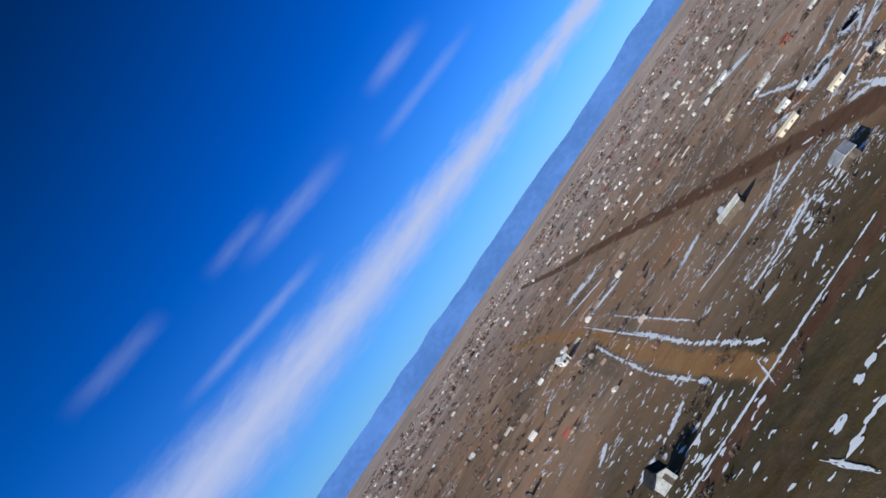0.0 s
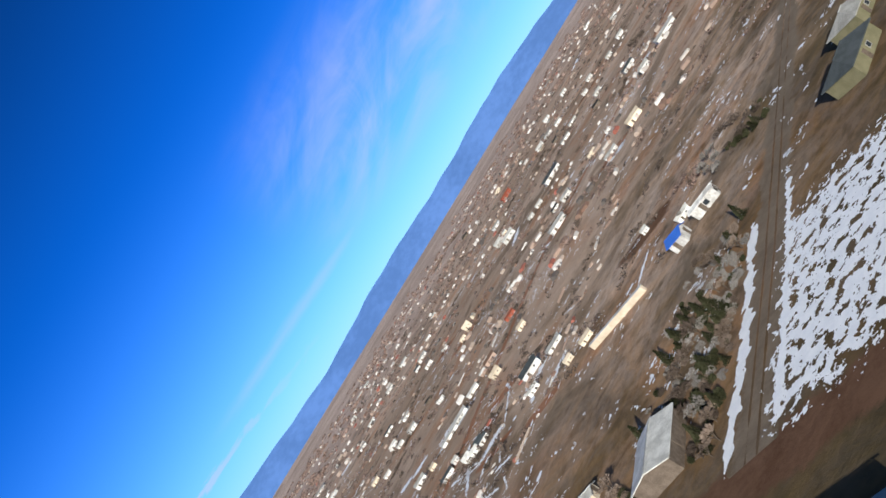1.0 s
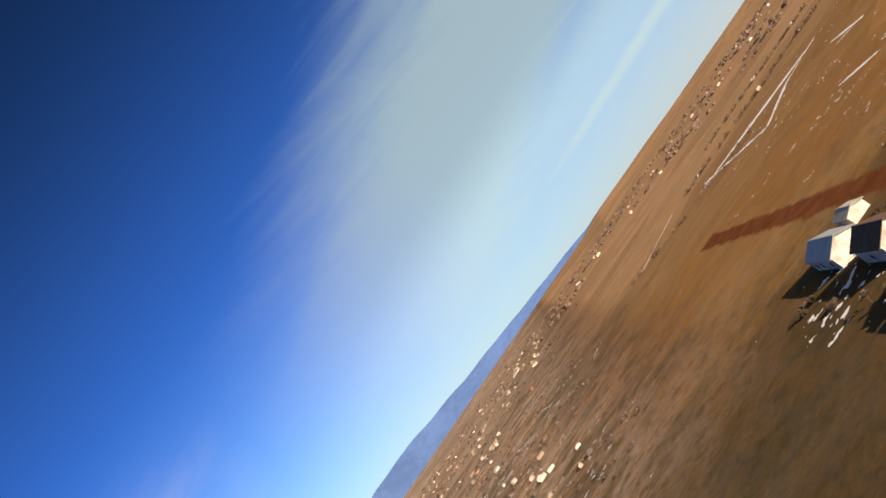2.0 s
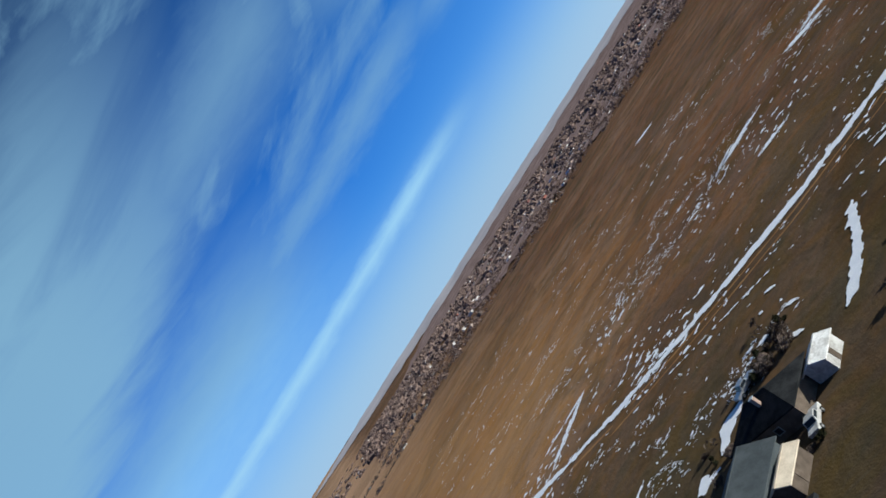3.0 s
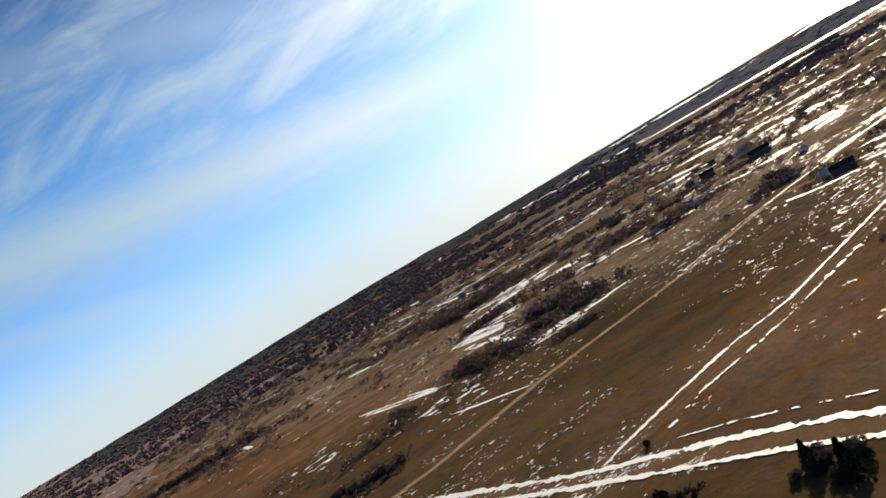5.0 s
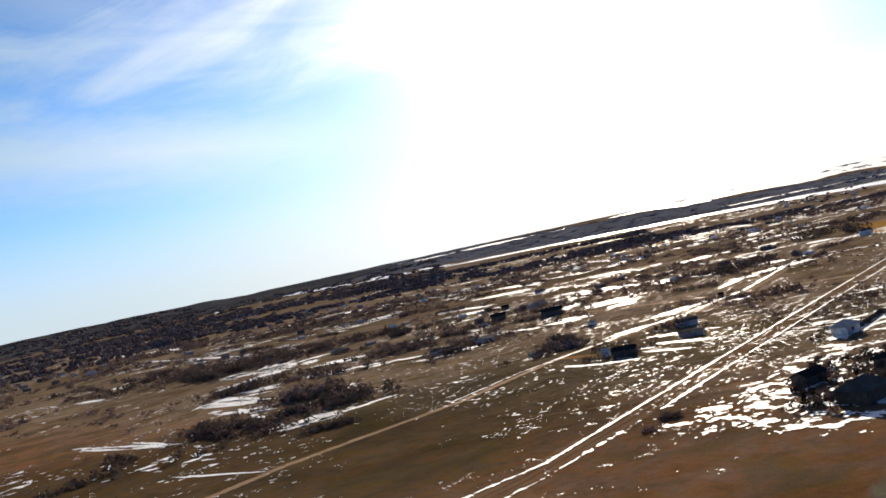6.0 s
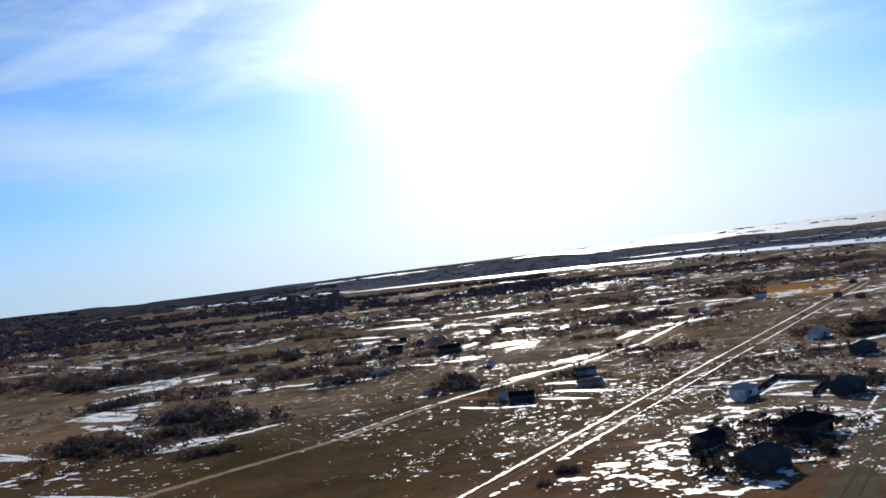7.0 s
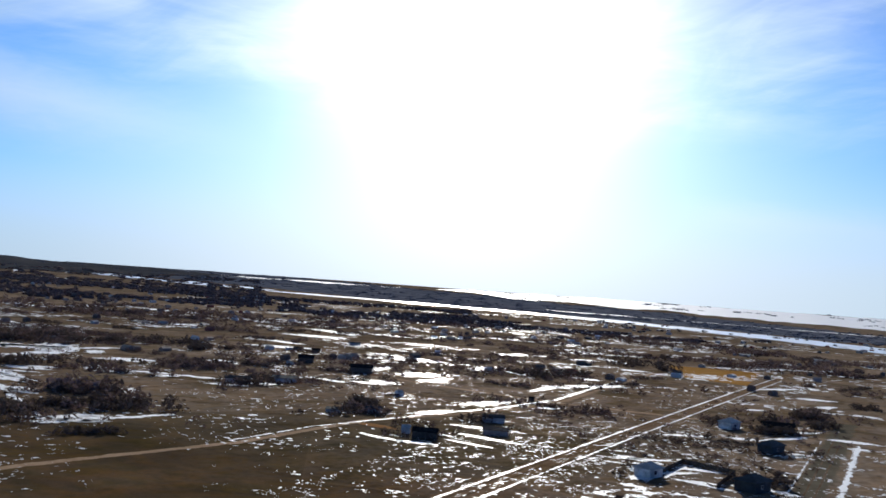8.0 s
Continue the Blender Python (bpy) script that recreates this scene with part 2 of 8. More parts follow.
# ---------------------------------------------------------------- materials
def plain(name, base, other, rough=0.8, scale=0.5, fine=8.0, metal=0.0, bump=0.3, by_object=0.0, bright=(0.0, 0.0, 0.0), gloss=0.3, through_light=0.0):
    """A surface of two tones mixed by coarse stains and fine grain, with relief."""
    mat = bpy.data.materials.new(name)
    mat.use_nodes = True
    k = Nodes(mat.node_tree)
    pos = k.n("ShaderNodeNewGeometry").outputs["Position"]
    coarse, grain = k.noise(pos, scale, 5.0), k.noise(pos, fine, 3.0)
    f = k.ramp(k.m("ADD", k.m("MULTIPLY", coarse, 0.65), k.m("MULTIPLY", grain, 0.35)), 0.35, 0.65)
    col = k.mix(f, base, other)
    if by_object:
        rnd = k.n("ShaderNodeObjectInfo").outputs["Random"]
        hsv = k.n("ShaderNodeHueSaturation")
        k.put(hsv.inputs["Value"], k.m("ADD", k.m("MULTIPLY", rnd, 2 * by_object), 1.0 - by_object))
        k.put(hsv.inputs["Color"], col)
        col = hsv.outputs[0]
    b = k.n("ShaderNodeBsdfPrincipled")
    k.put(b.inputs["Base Color"], col)
    b.inputs["Metallic"].default_value = metal
    b.inputs["Specular IOR Level"].default_value = gloss
    k.put(b.inputs["Roughness"], k.m("ADD", k.m("MULTIPLY", grain, 0.2), rough - 0.1))
    if bump:
        bn = k.n("ShaderNodeBump")
        bn.inputs["Strength"].default_value = bump
        bn.inputs["Distance"].default_value = 0.05
        k.put(bn.inputs["Height"], grain)
        k.put(b.inputs["Normal"], bn.outputs[0])
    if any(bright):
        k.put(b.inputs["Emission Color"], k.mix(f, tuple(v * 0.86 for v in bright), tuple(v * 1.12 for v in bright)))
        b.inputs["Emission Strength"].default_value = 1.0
    face = b.outputs[0]
    if through_light:
        glow, both = k.n("ShaderNodeBsdfTranslucent"), k.n("ShaderNodeMixShader")
        k.put(glow.inputs["Color"], col)
        both.inputs[0].default_value = through_light
        k.put(both.inputs[1], face)
        k.put(both.inputs[2], glow.outputs[0])
        face = both.outputs[0]
    out = k.n("ShaderNodeOutputMaterial")
    k.put(out.inputs["Surface"], face)
    return mat


def land_colour(k, pos):
    """Colour of the prairie at a place, with the heights of its tufts and grain."""
    field, patch, tuft, fine = k.noise(pos, 0.006, 3.0), k.noise(pos, 0.035, 5.0, 0.6, 0.5), k.noise(pos, 0.4, 4.0, 0.65), k.noise(pos, 3.0, 2.0)
    sep = k.n("ShaderNodeSeparateXYZ")
    k.put(sep.inputs[0], pos)
    red = k.mix(k.ramp(field, 0.4, 0.62), (0.188, 0.100, 0.062), (0.202, 0.118, 0.078))
    tan = k.mix(k.ramp(field, 0.4, 0.62), (0.430, 0.318, 0.240), (0.500, 0.385, 0.305))
    tan = k.mix(k.ramp(sep.outputs[0], 190.0, 70.0, 0.0, 0.8), tan, k.mix(k.ramp(field, 0.4, 0.62), (0.270, 0.165, 0.098), (0.320, 0.205, 0.128)))
    north = k.ramp(k.m("ADD", sep.outputs[1], k.m("MULTIPLY", patch, 80.0)), 0.0, 130.0)
    col = k.mix(north, red, tan)
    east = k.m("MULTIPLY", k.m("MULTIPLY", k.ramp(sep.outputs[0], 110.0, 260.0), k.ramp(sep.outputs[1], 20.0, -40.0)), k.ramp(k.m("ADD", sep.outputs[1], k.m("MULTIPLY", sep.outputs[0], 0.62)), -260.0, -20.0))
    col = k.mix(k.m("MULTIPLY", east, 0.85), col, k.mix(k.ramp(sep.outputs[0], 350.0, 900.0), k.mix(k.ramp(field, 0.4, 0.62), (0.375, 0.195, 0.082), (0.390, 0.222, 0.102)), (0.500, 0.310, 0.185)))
    west = k.ramp(k.m("ADD", sep.outputs[0], k.m("MULTIPLY", patch, 60.0)), -120.0, -230.0)
    col = k.mix(west, col, k.mix(k.ramp(field, 0.4, 0.62), (0.190, 0.142, 0.104), (0.245, 0.188, 0.142)))
    # olive-brown near field, its tone lowered partly to copy lens vignetting
    near_west = k.m("MULTIPLY", k.ramp(k.m("ADD", sep.outputs[1], k.m("MULTIPLY", patch, 60.0)), 225.0, 165.0), k.ramp(sep.outputs[0], 85.0, 50.0))
    col = k.mix(k.m("MULTIPLY", k.m("MULTIPLY", near_west, north), 0.85), col, (0.165, 0.122, 0.074))
    band = k.noise(pos, 0.018, 5.0, 0.6, 0.8)
    col = k.mix(k.m("MULTIPLY", k.m("MULTIPLY", k.ramp(band, 0.50, 0.66), north), 0.75), col, (0.410, 0.225, 0.135))
    col = k.mix(k.m("MULTIPLY", k.m("MULTIPLY", k.ramp(band, 0.48, 0.36), north), 0.80), col, (0.200, 0.148, 0.108))
    # far north soil mixed paler and pinker to imitate aerial haze
    north_haze = k.m("MULTIPLY", north, k.ramp(sep.outputs[1], 420.0, 1500.0))
    col = k.mix(k.m("MULTIPLY", north_haze, 0.75), col, (0.520, 0.415, 0.370))
    cells = k.n("ShaderNodeTexVoronoi")
    k.put(cells.inputs["Vector"], pos)
    cells.inputs["Scale"].default_value = 0.007
    lot = k.n("ShaderNodeSeparateColor")
    k.put(lot.inputs[0], cells.outputs["Color"])
    tone = k.n("ShaderNodeHueSaturation")
    k.put(tone.inputs["Value"], k.m("ADD", k.m("MULTIPLY", lot.outputs[0], 0.36), 0.84))
    k.put(tone.inputs["Color"], col)
    col = tone.outputs[0]
    mid = k.noise(pos, 0.12, 4.0, 0.65, 0.3)
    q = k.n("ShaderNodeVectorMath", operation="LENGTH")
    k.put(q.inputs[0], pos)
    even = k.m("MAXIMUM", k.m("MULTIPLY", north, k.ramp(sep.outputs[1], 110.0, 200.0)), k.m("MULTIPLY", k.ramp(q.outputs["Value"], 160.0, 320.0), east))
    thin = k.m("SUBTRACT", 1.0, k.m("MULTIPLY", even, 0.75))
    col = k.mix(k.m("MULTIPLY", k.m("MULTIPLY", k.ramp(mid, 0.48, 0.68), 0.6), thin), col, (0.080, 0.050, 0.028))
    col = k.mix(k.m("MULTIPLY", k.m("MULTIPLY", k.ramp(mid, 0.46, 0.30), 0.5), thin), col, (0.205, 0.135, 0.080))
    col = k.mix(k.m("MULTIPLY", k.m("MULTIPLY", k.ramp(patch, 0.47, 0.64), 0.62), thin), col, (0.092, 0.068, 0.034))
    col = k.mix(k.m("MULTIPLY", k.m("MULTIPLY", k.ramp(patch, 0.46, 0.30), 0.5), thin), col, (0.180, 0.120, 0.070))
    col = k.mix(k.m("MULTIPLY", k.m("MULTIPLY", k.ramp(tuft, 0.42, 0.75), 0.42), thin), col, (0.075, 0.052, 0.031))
    col = k.mix(k.m("MULTIPLY", k.ramp(fine, 0.45, 0.7), 0.3), col, (0.20, 0.145, 0.09))
    # olive grass of the middle pastures, part-darkened for lens vignetting, broken by bare soil
    grass = k.m("MULTIPLY", k.ramp(k.m("ADD", q.outputs["Value"], k.m("SUBTRACT", k.m("MULTIPLY", patch, 130.0), k.m("MULTIPLY", k.ramp(sep.outputs[1], -90.0, -150.0), k.ramp(sep.outputs[0], 0.0, -80.0, 0.0, 170.0)))), 340.0, 220.0), k.m("MAXIMUM", k.ramp(sep.outputs[0], -150.0, -70.0), k.ramp(sep.outputs[1], -120.0, -200.0)))
    dry = k.m("MULTIPLY", k.ramp(sep.outputs[0], 20.0, 110.0), k.ramp(sep.outputs[1], 30.0, 110.0))
    grass = k.m("MULTIPLY", grass, k.m("SUBTRACT", 1.0, k.m("MULTIPLY", dry, 0.85)))
    col = k.mix(k.m("MULTIPLY", grass, k.ramp(mid, 0.25, 0.6, 0.78, 0.5)), col, (0.045, 0.041, 0.021))
    # soft mottling of red earth, grey sod and dark thatch
    blot, vein = k.noise(pos, 0.021, 6.0, 0.62, 1.1), k.noise(pos, 0.065, 6.0, 0.7, 1.6)
    tone2 = k.n("ShaderNodeHueSaturation")
    k.put(tone2.inputs["Value"], k.ramp(k.m("ADD", k.m("MULTIPLY", blot, 0.6), k.m("MULTIPLY", vein, 0.4)), 0.34, 0.66, 0.76, 1.28))
    k.put(tone2.inputs["Saturation"], k.ramp(vein, 0.35, 0.65, 0.88, 1.20))
    k.put(tone2.inputs["Color"], col)
    k.put(tone2.inputs["Fac"], k.m("SUBTRACT", 1.0, k.m("MULTIPLY", even, 0.6)))
    col = tone2.outputs[0]
    return col, tuft, fine


def soil_surface(k, col, height, strength=0.45):
    b = k.n("ShaderNodeBsdfPrincipled")
    k.put(b.inputs["Base Color"], col)
    b.inputs["Roughness"].default_value = 0.95
    b.inputs["Specular IOR Level"].default_value = 0.0
    bn = k.n("ShaderNodeBump")
    bn.inputs["Strength"].default_value = strength
    bn.inputs["Distance"].default_value = 0.4
    k.put(bn.inputs["Height"], height)
    k.put(b.inputs["Normal"], bn.outputs[0])
    out = k.n("ShaderNodeOutputMaterial")
    k.put(out.inputs["Surface"], b.outputs[0])


def ground_material():
    mat = bpy.data.materials.new("dry_prairie")
    mat.use_nodes = True
    k = Nodes(mat.node_tree)
    pos = k.n("ShaderNodeNewGeometry").outputs["Position"]
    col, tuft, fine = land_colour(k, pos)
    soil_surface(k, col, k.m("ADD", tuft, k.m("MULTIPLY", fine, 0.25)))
    return mat


def worn_material(name, base, other, cover, scale):
    """Bare driven earth that fades into the prairie at its worn edges."""
    mat = bpy.data.materials.new(name)
    mat.use_nodes = True
    k = Nodes(mat.node_tree)
    pos = k.n("ShaderNodeNewGeometry").outputs["Position"]
    land, tuft, fine = land_colour(k, pos)
    coarse, rough = k.noise(pos, scale, 5.0, 0.6, 0.6), k.noise(pos, 0.9, 4.0, 0.65)
    earth = k.mix(k.ramp(k.m("ADD", k.m("MULTIPLY", coarse, 0.65), k.m("MULTIPLY", rough, 0.35)), 0.35, 0.65), base, other)
    edge = k.n("ShaderNodeAttribute")
    edge.attribute_name = "edge"
    fray = k.m("ADD", k.m("MULTIPLY", k.m("SUBTRACT", coarse, 0.5), 0.9), k.m("MULTIPLY", k.m("SUBTRACT", rough, 0.5), 0.7))
    f = k.m("MULTIPLY", k.ramp(k.m("ADD", edge.outputs["Fac"], fray), 0.02, 0.38), cover)
    soil_surface(k, k.mix(f, land, earth), k.m("ADD", tuft, k.m("MULTIPLY", fine, 0.25)), 0.3)
    return mat


def island_material():
    """Painted walls of many far houses, each block of its own tone."""
    mat = bpy.data.materials.new("far_walls")
    mat.use_nodes = True
    k = Nodes(mat.node_tree)
    geo = k.n("ShaderNodeNewGeometry")
    rnd, grain = geo.outputs["Random Per Island"], k.noise(geo.outputs["Position"], 0.4, 3.0)
    two = k.m("FRACT", k.m("MULTIPLY", rnd, 17.3))
    col = k.mix(k.ramp(two, 0.2, 0.8), (0.050, 0.044, 0.040), (0.16, 0.085, 0.055))
    col = k.mix(k.ramp(rnd, 0.36, 0.42), col, k.mix(two, (0.30, 0.20, 0.15), (0.44, 0.36, 0.29)))
    col = k.mix(k.ramp(rnd, 0.64, 0.72), col, k.mix(two, (0.44, 0.40, 0.36), (0.78, 0.75, 0.71)))
    col = k.mix(k.ramp(rnd, 0.955, 0.96), col, (0.26, 0.055, 0.030))
    col = k.mix(k.m("MULTIPLY", grain, 0.4), col, (0.25, 0.20, 0.17))
    b = k.n("ShaderNodeBsdfPrincipled")
    k.put(b.inputs["Base Color"], col)
    b.inputs["Roughness"].default_value = 0.75
    out = k.n("ShaderNodeOutputMaterial")
    k.put(out.inputs["Surface"], b.outputs[0])
    return mat


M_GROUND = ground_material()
M_GRAVEL = worn_material("red_gravel", (0.104, 0.054, 0.034), (0.160, 0.090, 0.058), 0.9, 0.12)
M_REDROAD = worn_material("red_earth_road", (0.130, 0.040, 0.018), (0.200, 0.072, 0.034), 0.95, 0.1)
M_GREYROAD = worn_material("grey_gravel", (0.165, 0.128, 0.095), (0.220, 0.175, 0.132), 0.95, 0.15)
M_DARKROAD = worn_material("dark_gravel", (0.105, 0.092, 0.066), (0.150, 0.130, 0.096), 0.95, 0.15)
M_DIRT = worn_material("brown_dirt", (0.185, 0.112, 0.062), (0.255, 0.165, 0.100), 0.55, 0.1)
M_YELLOW = plain("stubble", (0.31, 0.160, 0.048), (0.39, 0.222, 0.076), 0.95, 0.05, 1.5, gloss=0.0)
M_SNOW = plain("snow", (0.84, 0.85, 0.87), (0.95, 0.95, 0.95), 0.6, 0.4, 4.0, bump=0.6)
M_ICE = plain("ice", (0.70, 0.76, 0.84), (0.85, 0.88, 0.93), 0.35, 0.01, 0.2)
# slight blue in the wood colour stands in for distance haze
M_HILL = plain("hazed_hill_wood", (0.050, 0.054, 0.062), (0.085, 0.082, 0.085), 0.95, 0.006, 0.06, bump=0.0, gloss=0.0)
# blue emission stands in for distance haze over the hills
M_MOUNT = plain("far_hills_haze", (0.012, 0.018, 0.022), (0.022, 0.028, 0.032), 0.95, 0.004, 0.03, bump=0.0, bright=(0.088, 0.19, 0.48), gloss=0.0)
M_WHITE = plain("white_paint", (0.36, 0.34, 0.31), (0.70, 0.69, 0.66), 0.6, 0.45, 2.5, by_object=0.25)
M_CREAM = plain("cream_siding", (0.46, 0.38, 0.28), (0.60, 0.51, 0.39), 0.7, 0.6, 5.0, by_object=0.25)
M_PINK = plain("adobe_plaster", (0.30, 0.205, 0.16), (0.40, 0.285, 0.225), 0.8, 0.6, 5.0, by_object=0.2)
M_GREY = plain("grey_metal_roof", (0.30, 0.32, 0.33), (0.40, 0.42, 0.43), 0.45, 0.4, 6.0, metal=0.3, by_object=0.1)
M_SLATE = plain("slate_metal_roof", (0.040, 0.047, 0.050), (0.070, 0.080, 0.084), 0.75, 0.4, 6.0, by_object=0.1, gloss=0.15)
M_PALE = plain("pale_metal_roof", (0.30, 0.29, 0.265), (0.53, 0.52, 0.48), 0.6, 0.4, 6.0, by_object=0.35, gloss=0.15)
M_DARK = plain("dark_shingle", (0.015, 0.016, 0.017), (0.034, 0.035, 0.036), 0.95, 0.6, 6.0, by_object=0.15, gloss=0.0)
M_BROWN = plain("brown_roof", (0.095, 0.055, 0.038), (0.14, 0.085, 0.06), 0.85, 0.6, 6.0, by_object=0.15)
M_TEAL = plain("teal_roof", (0.060, 0.105, 0.125), (0.085, 0.14, 0.16), 0.55, 0.5, 6.0)
M_OLIVE = plain("khaki_roof", (0.120, 0.110, 0.060), (0.165, 0.15, 0.088), 0.7, 0.5, 6.0)
M_BLUE = plain("blue_paint", (0.03, 0.10, 0.42), (0.045, 0.14, 0.50), 0.5, 0.5, 6.0)
M_RED = plain("red_barn_paint", (0.20, 0.050, 0.030), (0.30, 0.085, 0.050), 0.8, 0.6, 5.0, by_object=0.2, gloss=0.1)
M_HUT = island_material()
M_GLASS = plain("window_glass", (0.02, 0.025, 0.03), (0.03, 0.035, 0.04), 0.12, 0.5, 6.0, bump=0.0)
M_TRIM = plain("window_trim", (0.22, 0.21, 0.20), (0.32, 0.31, 0.29), 0.6, 0.6, 5.0)
M_WOOD = plain("weathered_board", (0.090, 0.070, 0.055), (0.15, 0.118, 0.092), 0.85, 1.0, 10.0, by_object=0.2, gloss=0.0)
M_BARK = plain("bark", (0.075, 0.058, 0.045), (0.12, 0.095, 0.075), 0.95, 1.0, 10.0, by_object=0.2, gloss=0.0)
M_TWIG = plain("bare_twigs", (0.13, 0.098, 0.076), (0.23, 0.175, 0.14), 0.95, 0.3, 4.0, bump=0.0, by_object=0.3, gloss=0.0, through_light=0.12)
M_GREYTWIG = plain("grey_twigs", (0.17, 0.155, 0.14), (0.25, 0.23, 0.215), 0.95, 0.3, 4.0, bump=0.0, by_object=0.2, gloss=0.0, through_light=0.12)
M_THICKET = plain("thicket_twigs", (0.075, 0.057, 0.046), (0.140, 0.108, 0.088), 0.95, 0.3, 4.0, bump=0.0, by_object=0.3, gloss=0.0, through_light=0.12)
M_NEEDLE = plain("dark_needles", (0.026, 0.028, 0.015), (0.052, 0.052, 0.028), 0.95, 0.5, 4.0, bump=0.0, by_object=0.3, gloss=0.0)
M_SCRUB = plain("scrub", (0.11, 0.075, 0.062), (0.270, 0.192, 0.160), 0.95, 0.05, 0.8, bump=0.0, gloss=0.0, through_light=0.12)
M_BRUSHLAND = plain("brush_land", (0.180, 0.118, 0.104), (0.330, 0.240, 0.210), 0.95, 0.02, 0.25, bump=0.0, gloss=0.0)
# bluish greys carry distance haze in the base colour of the leafless woods
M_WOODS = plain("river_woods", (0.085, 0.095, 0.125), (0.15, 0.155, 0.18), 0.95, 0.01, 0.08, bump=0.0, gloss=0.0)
M_RUT = worn_material("worn_track", (0.085, 0.052, 0.032), (0.135, 0.088, 0.056), 0.6, 0.3)
M_REDSOIL = worn_material("red_soil", (0.24, 0.085, 0.042), (0.33, 0.135, 0.070), 0.7, 0.15)
M_TRACK = worn_material("pale_track", (0.30, 0.205, 0.130), (0.40, 0.285, 0.190), 0.95, 0.2)
M_PAD = plain("khaki_gravel", (0.165, 0.140, 0.075), (0.225, 0.195, 0.110), 0.95, 0.2, 3.0, gloss=0.0)
M_SOIL = worn_material("bare_soil", (0.33, 0.155, 0.058), (0.43, 0.235, 0.100), 0.7, 0.15)
# distance haze is painted into the ridge's pale base colour
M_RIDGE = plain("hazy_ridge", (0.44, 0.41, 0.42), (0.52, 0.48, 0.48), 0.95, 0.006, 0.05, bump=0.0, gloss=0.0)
M_RUBBER = plain("tyre_rubber", (0.02, 0.02, 0.02), (0.035, 0.035, 0.035), 0.9, 2.0, 20.0)
M_STEEL = plain("steel", (0.45, 0.45, 0.45), (0.55, 0.55, 0.55), 0.4, 2.0, 20.0, metal=0.8)


# ---------------------------------------------------------------- builders
def link_mesh(name, verts, faces, mat, parent=None, label=""):
    me = bpy.data.meshes.new(name)
    me.from_pydata(verts, [], faces)
    me.materials.append(mat)
    me.update()
    ob = new(name, me)
    if parent is not None:
        ob.parent = parent
    if label:
        tagged(ob, label=label)
    return ob


def part(name, bm, mat, parent, label=""):
    me = bpy.data.meshes.new(name)
    bm.to_mesh(me)
    bm.free()
    me.materials.append(mat)
    ob = new(name, me)
    ob.parent = parent
    if label:
        tagged(ob, label=label)
    return ob


def thing(name, label, category, x=0.0, y=0.0, z=0.0, rz=0.0, group=""):
    ob = new(name)
    ob.matrix_basis = pose(x, y, z, 0, 0, rz)
    return tagged(ob, label, category, group)


def box(bm, x0, y0, z0, x1, y1, z1, bevel=0.0):
    m = Matrix.Translation(((x0 + x1) / 2, (y0 + y1) / 2, (z0 + z1) / 2)) @ Matrix.Diagonal((x1 - x0, y1 - y0, z1 - z0, 1))
    made = bmesh.ops.create_cube(bm, size=1, matrix=m)
    if bevel:
        edges = list({e for v in made["verts"] for e in v.link_edges})
        bmesh.ops.bevel(bm, geom=edges, offset=bevel, segments=1, affect="EDGES")
    return bm


def boxed(*args, bevel=0.0):
    return box(bmesh.new(), *args, bevel=bevel)


def prism(bm, profile, y0, y1):
    """An outline in x and z, drawn out along y."""
    a = [bm.verts.new((x, y0, z)) for x, z in profile]
    b = [bm.verts.new((x, y1, z)) for x, z in profile]
    bm.faces.new(a)
    bm.faces.new(b[::-1])
    for i in range(len(a)):
        j = (i + 1) % len(a)
        bm.faces.new((a[j], a[i], b[i], b[j]))
    bmesh.ops.recalc_face_normals(bm, faces=bm.faces[:])
    return bm


def add_window(parent, x, y, z, w, h, side):
    """A framed window on a wall; side is the way it looks: -x, +x, -y or +y."""
    fr, pn = bmesh.new(), bmesh.new()
    t = 0.09
    for a0, b0, a1, b1 in ((-w / 2 - t, -h / 2 - t, w / 2 + t, -h / 2), (-w / 2 - t, h / 2, w / 2 + t, h / 2 + t), (-w / 2 - t, -h / 2, -w / 2, h / 2), (w / 2, -h / 2, w / 2 + t, h / 2)):
        box(fr, a0, -0.07, b0, a1, 0.02, b1)
    box(pn, -w / 2, -0.02, -h / 2, w / 2, 0.02, h / 2)
    frame_ob = part("window", fr, M_TRIM, parent)
    frame_ob.matrix_basis = pose(x, y, z, 0, 0, {"-y": 0, "+x": 90, "+y": 180, "-x": 270}[side])
    part("pane", pn, M_GLASS, frame_ob)
    return frame_ob


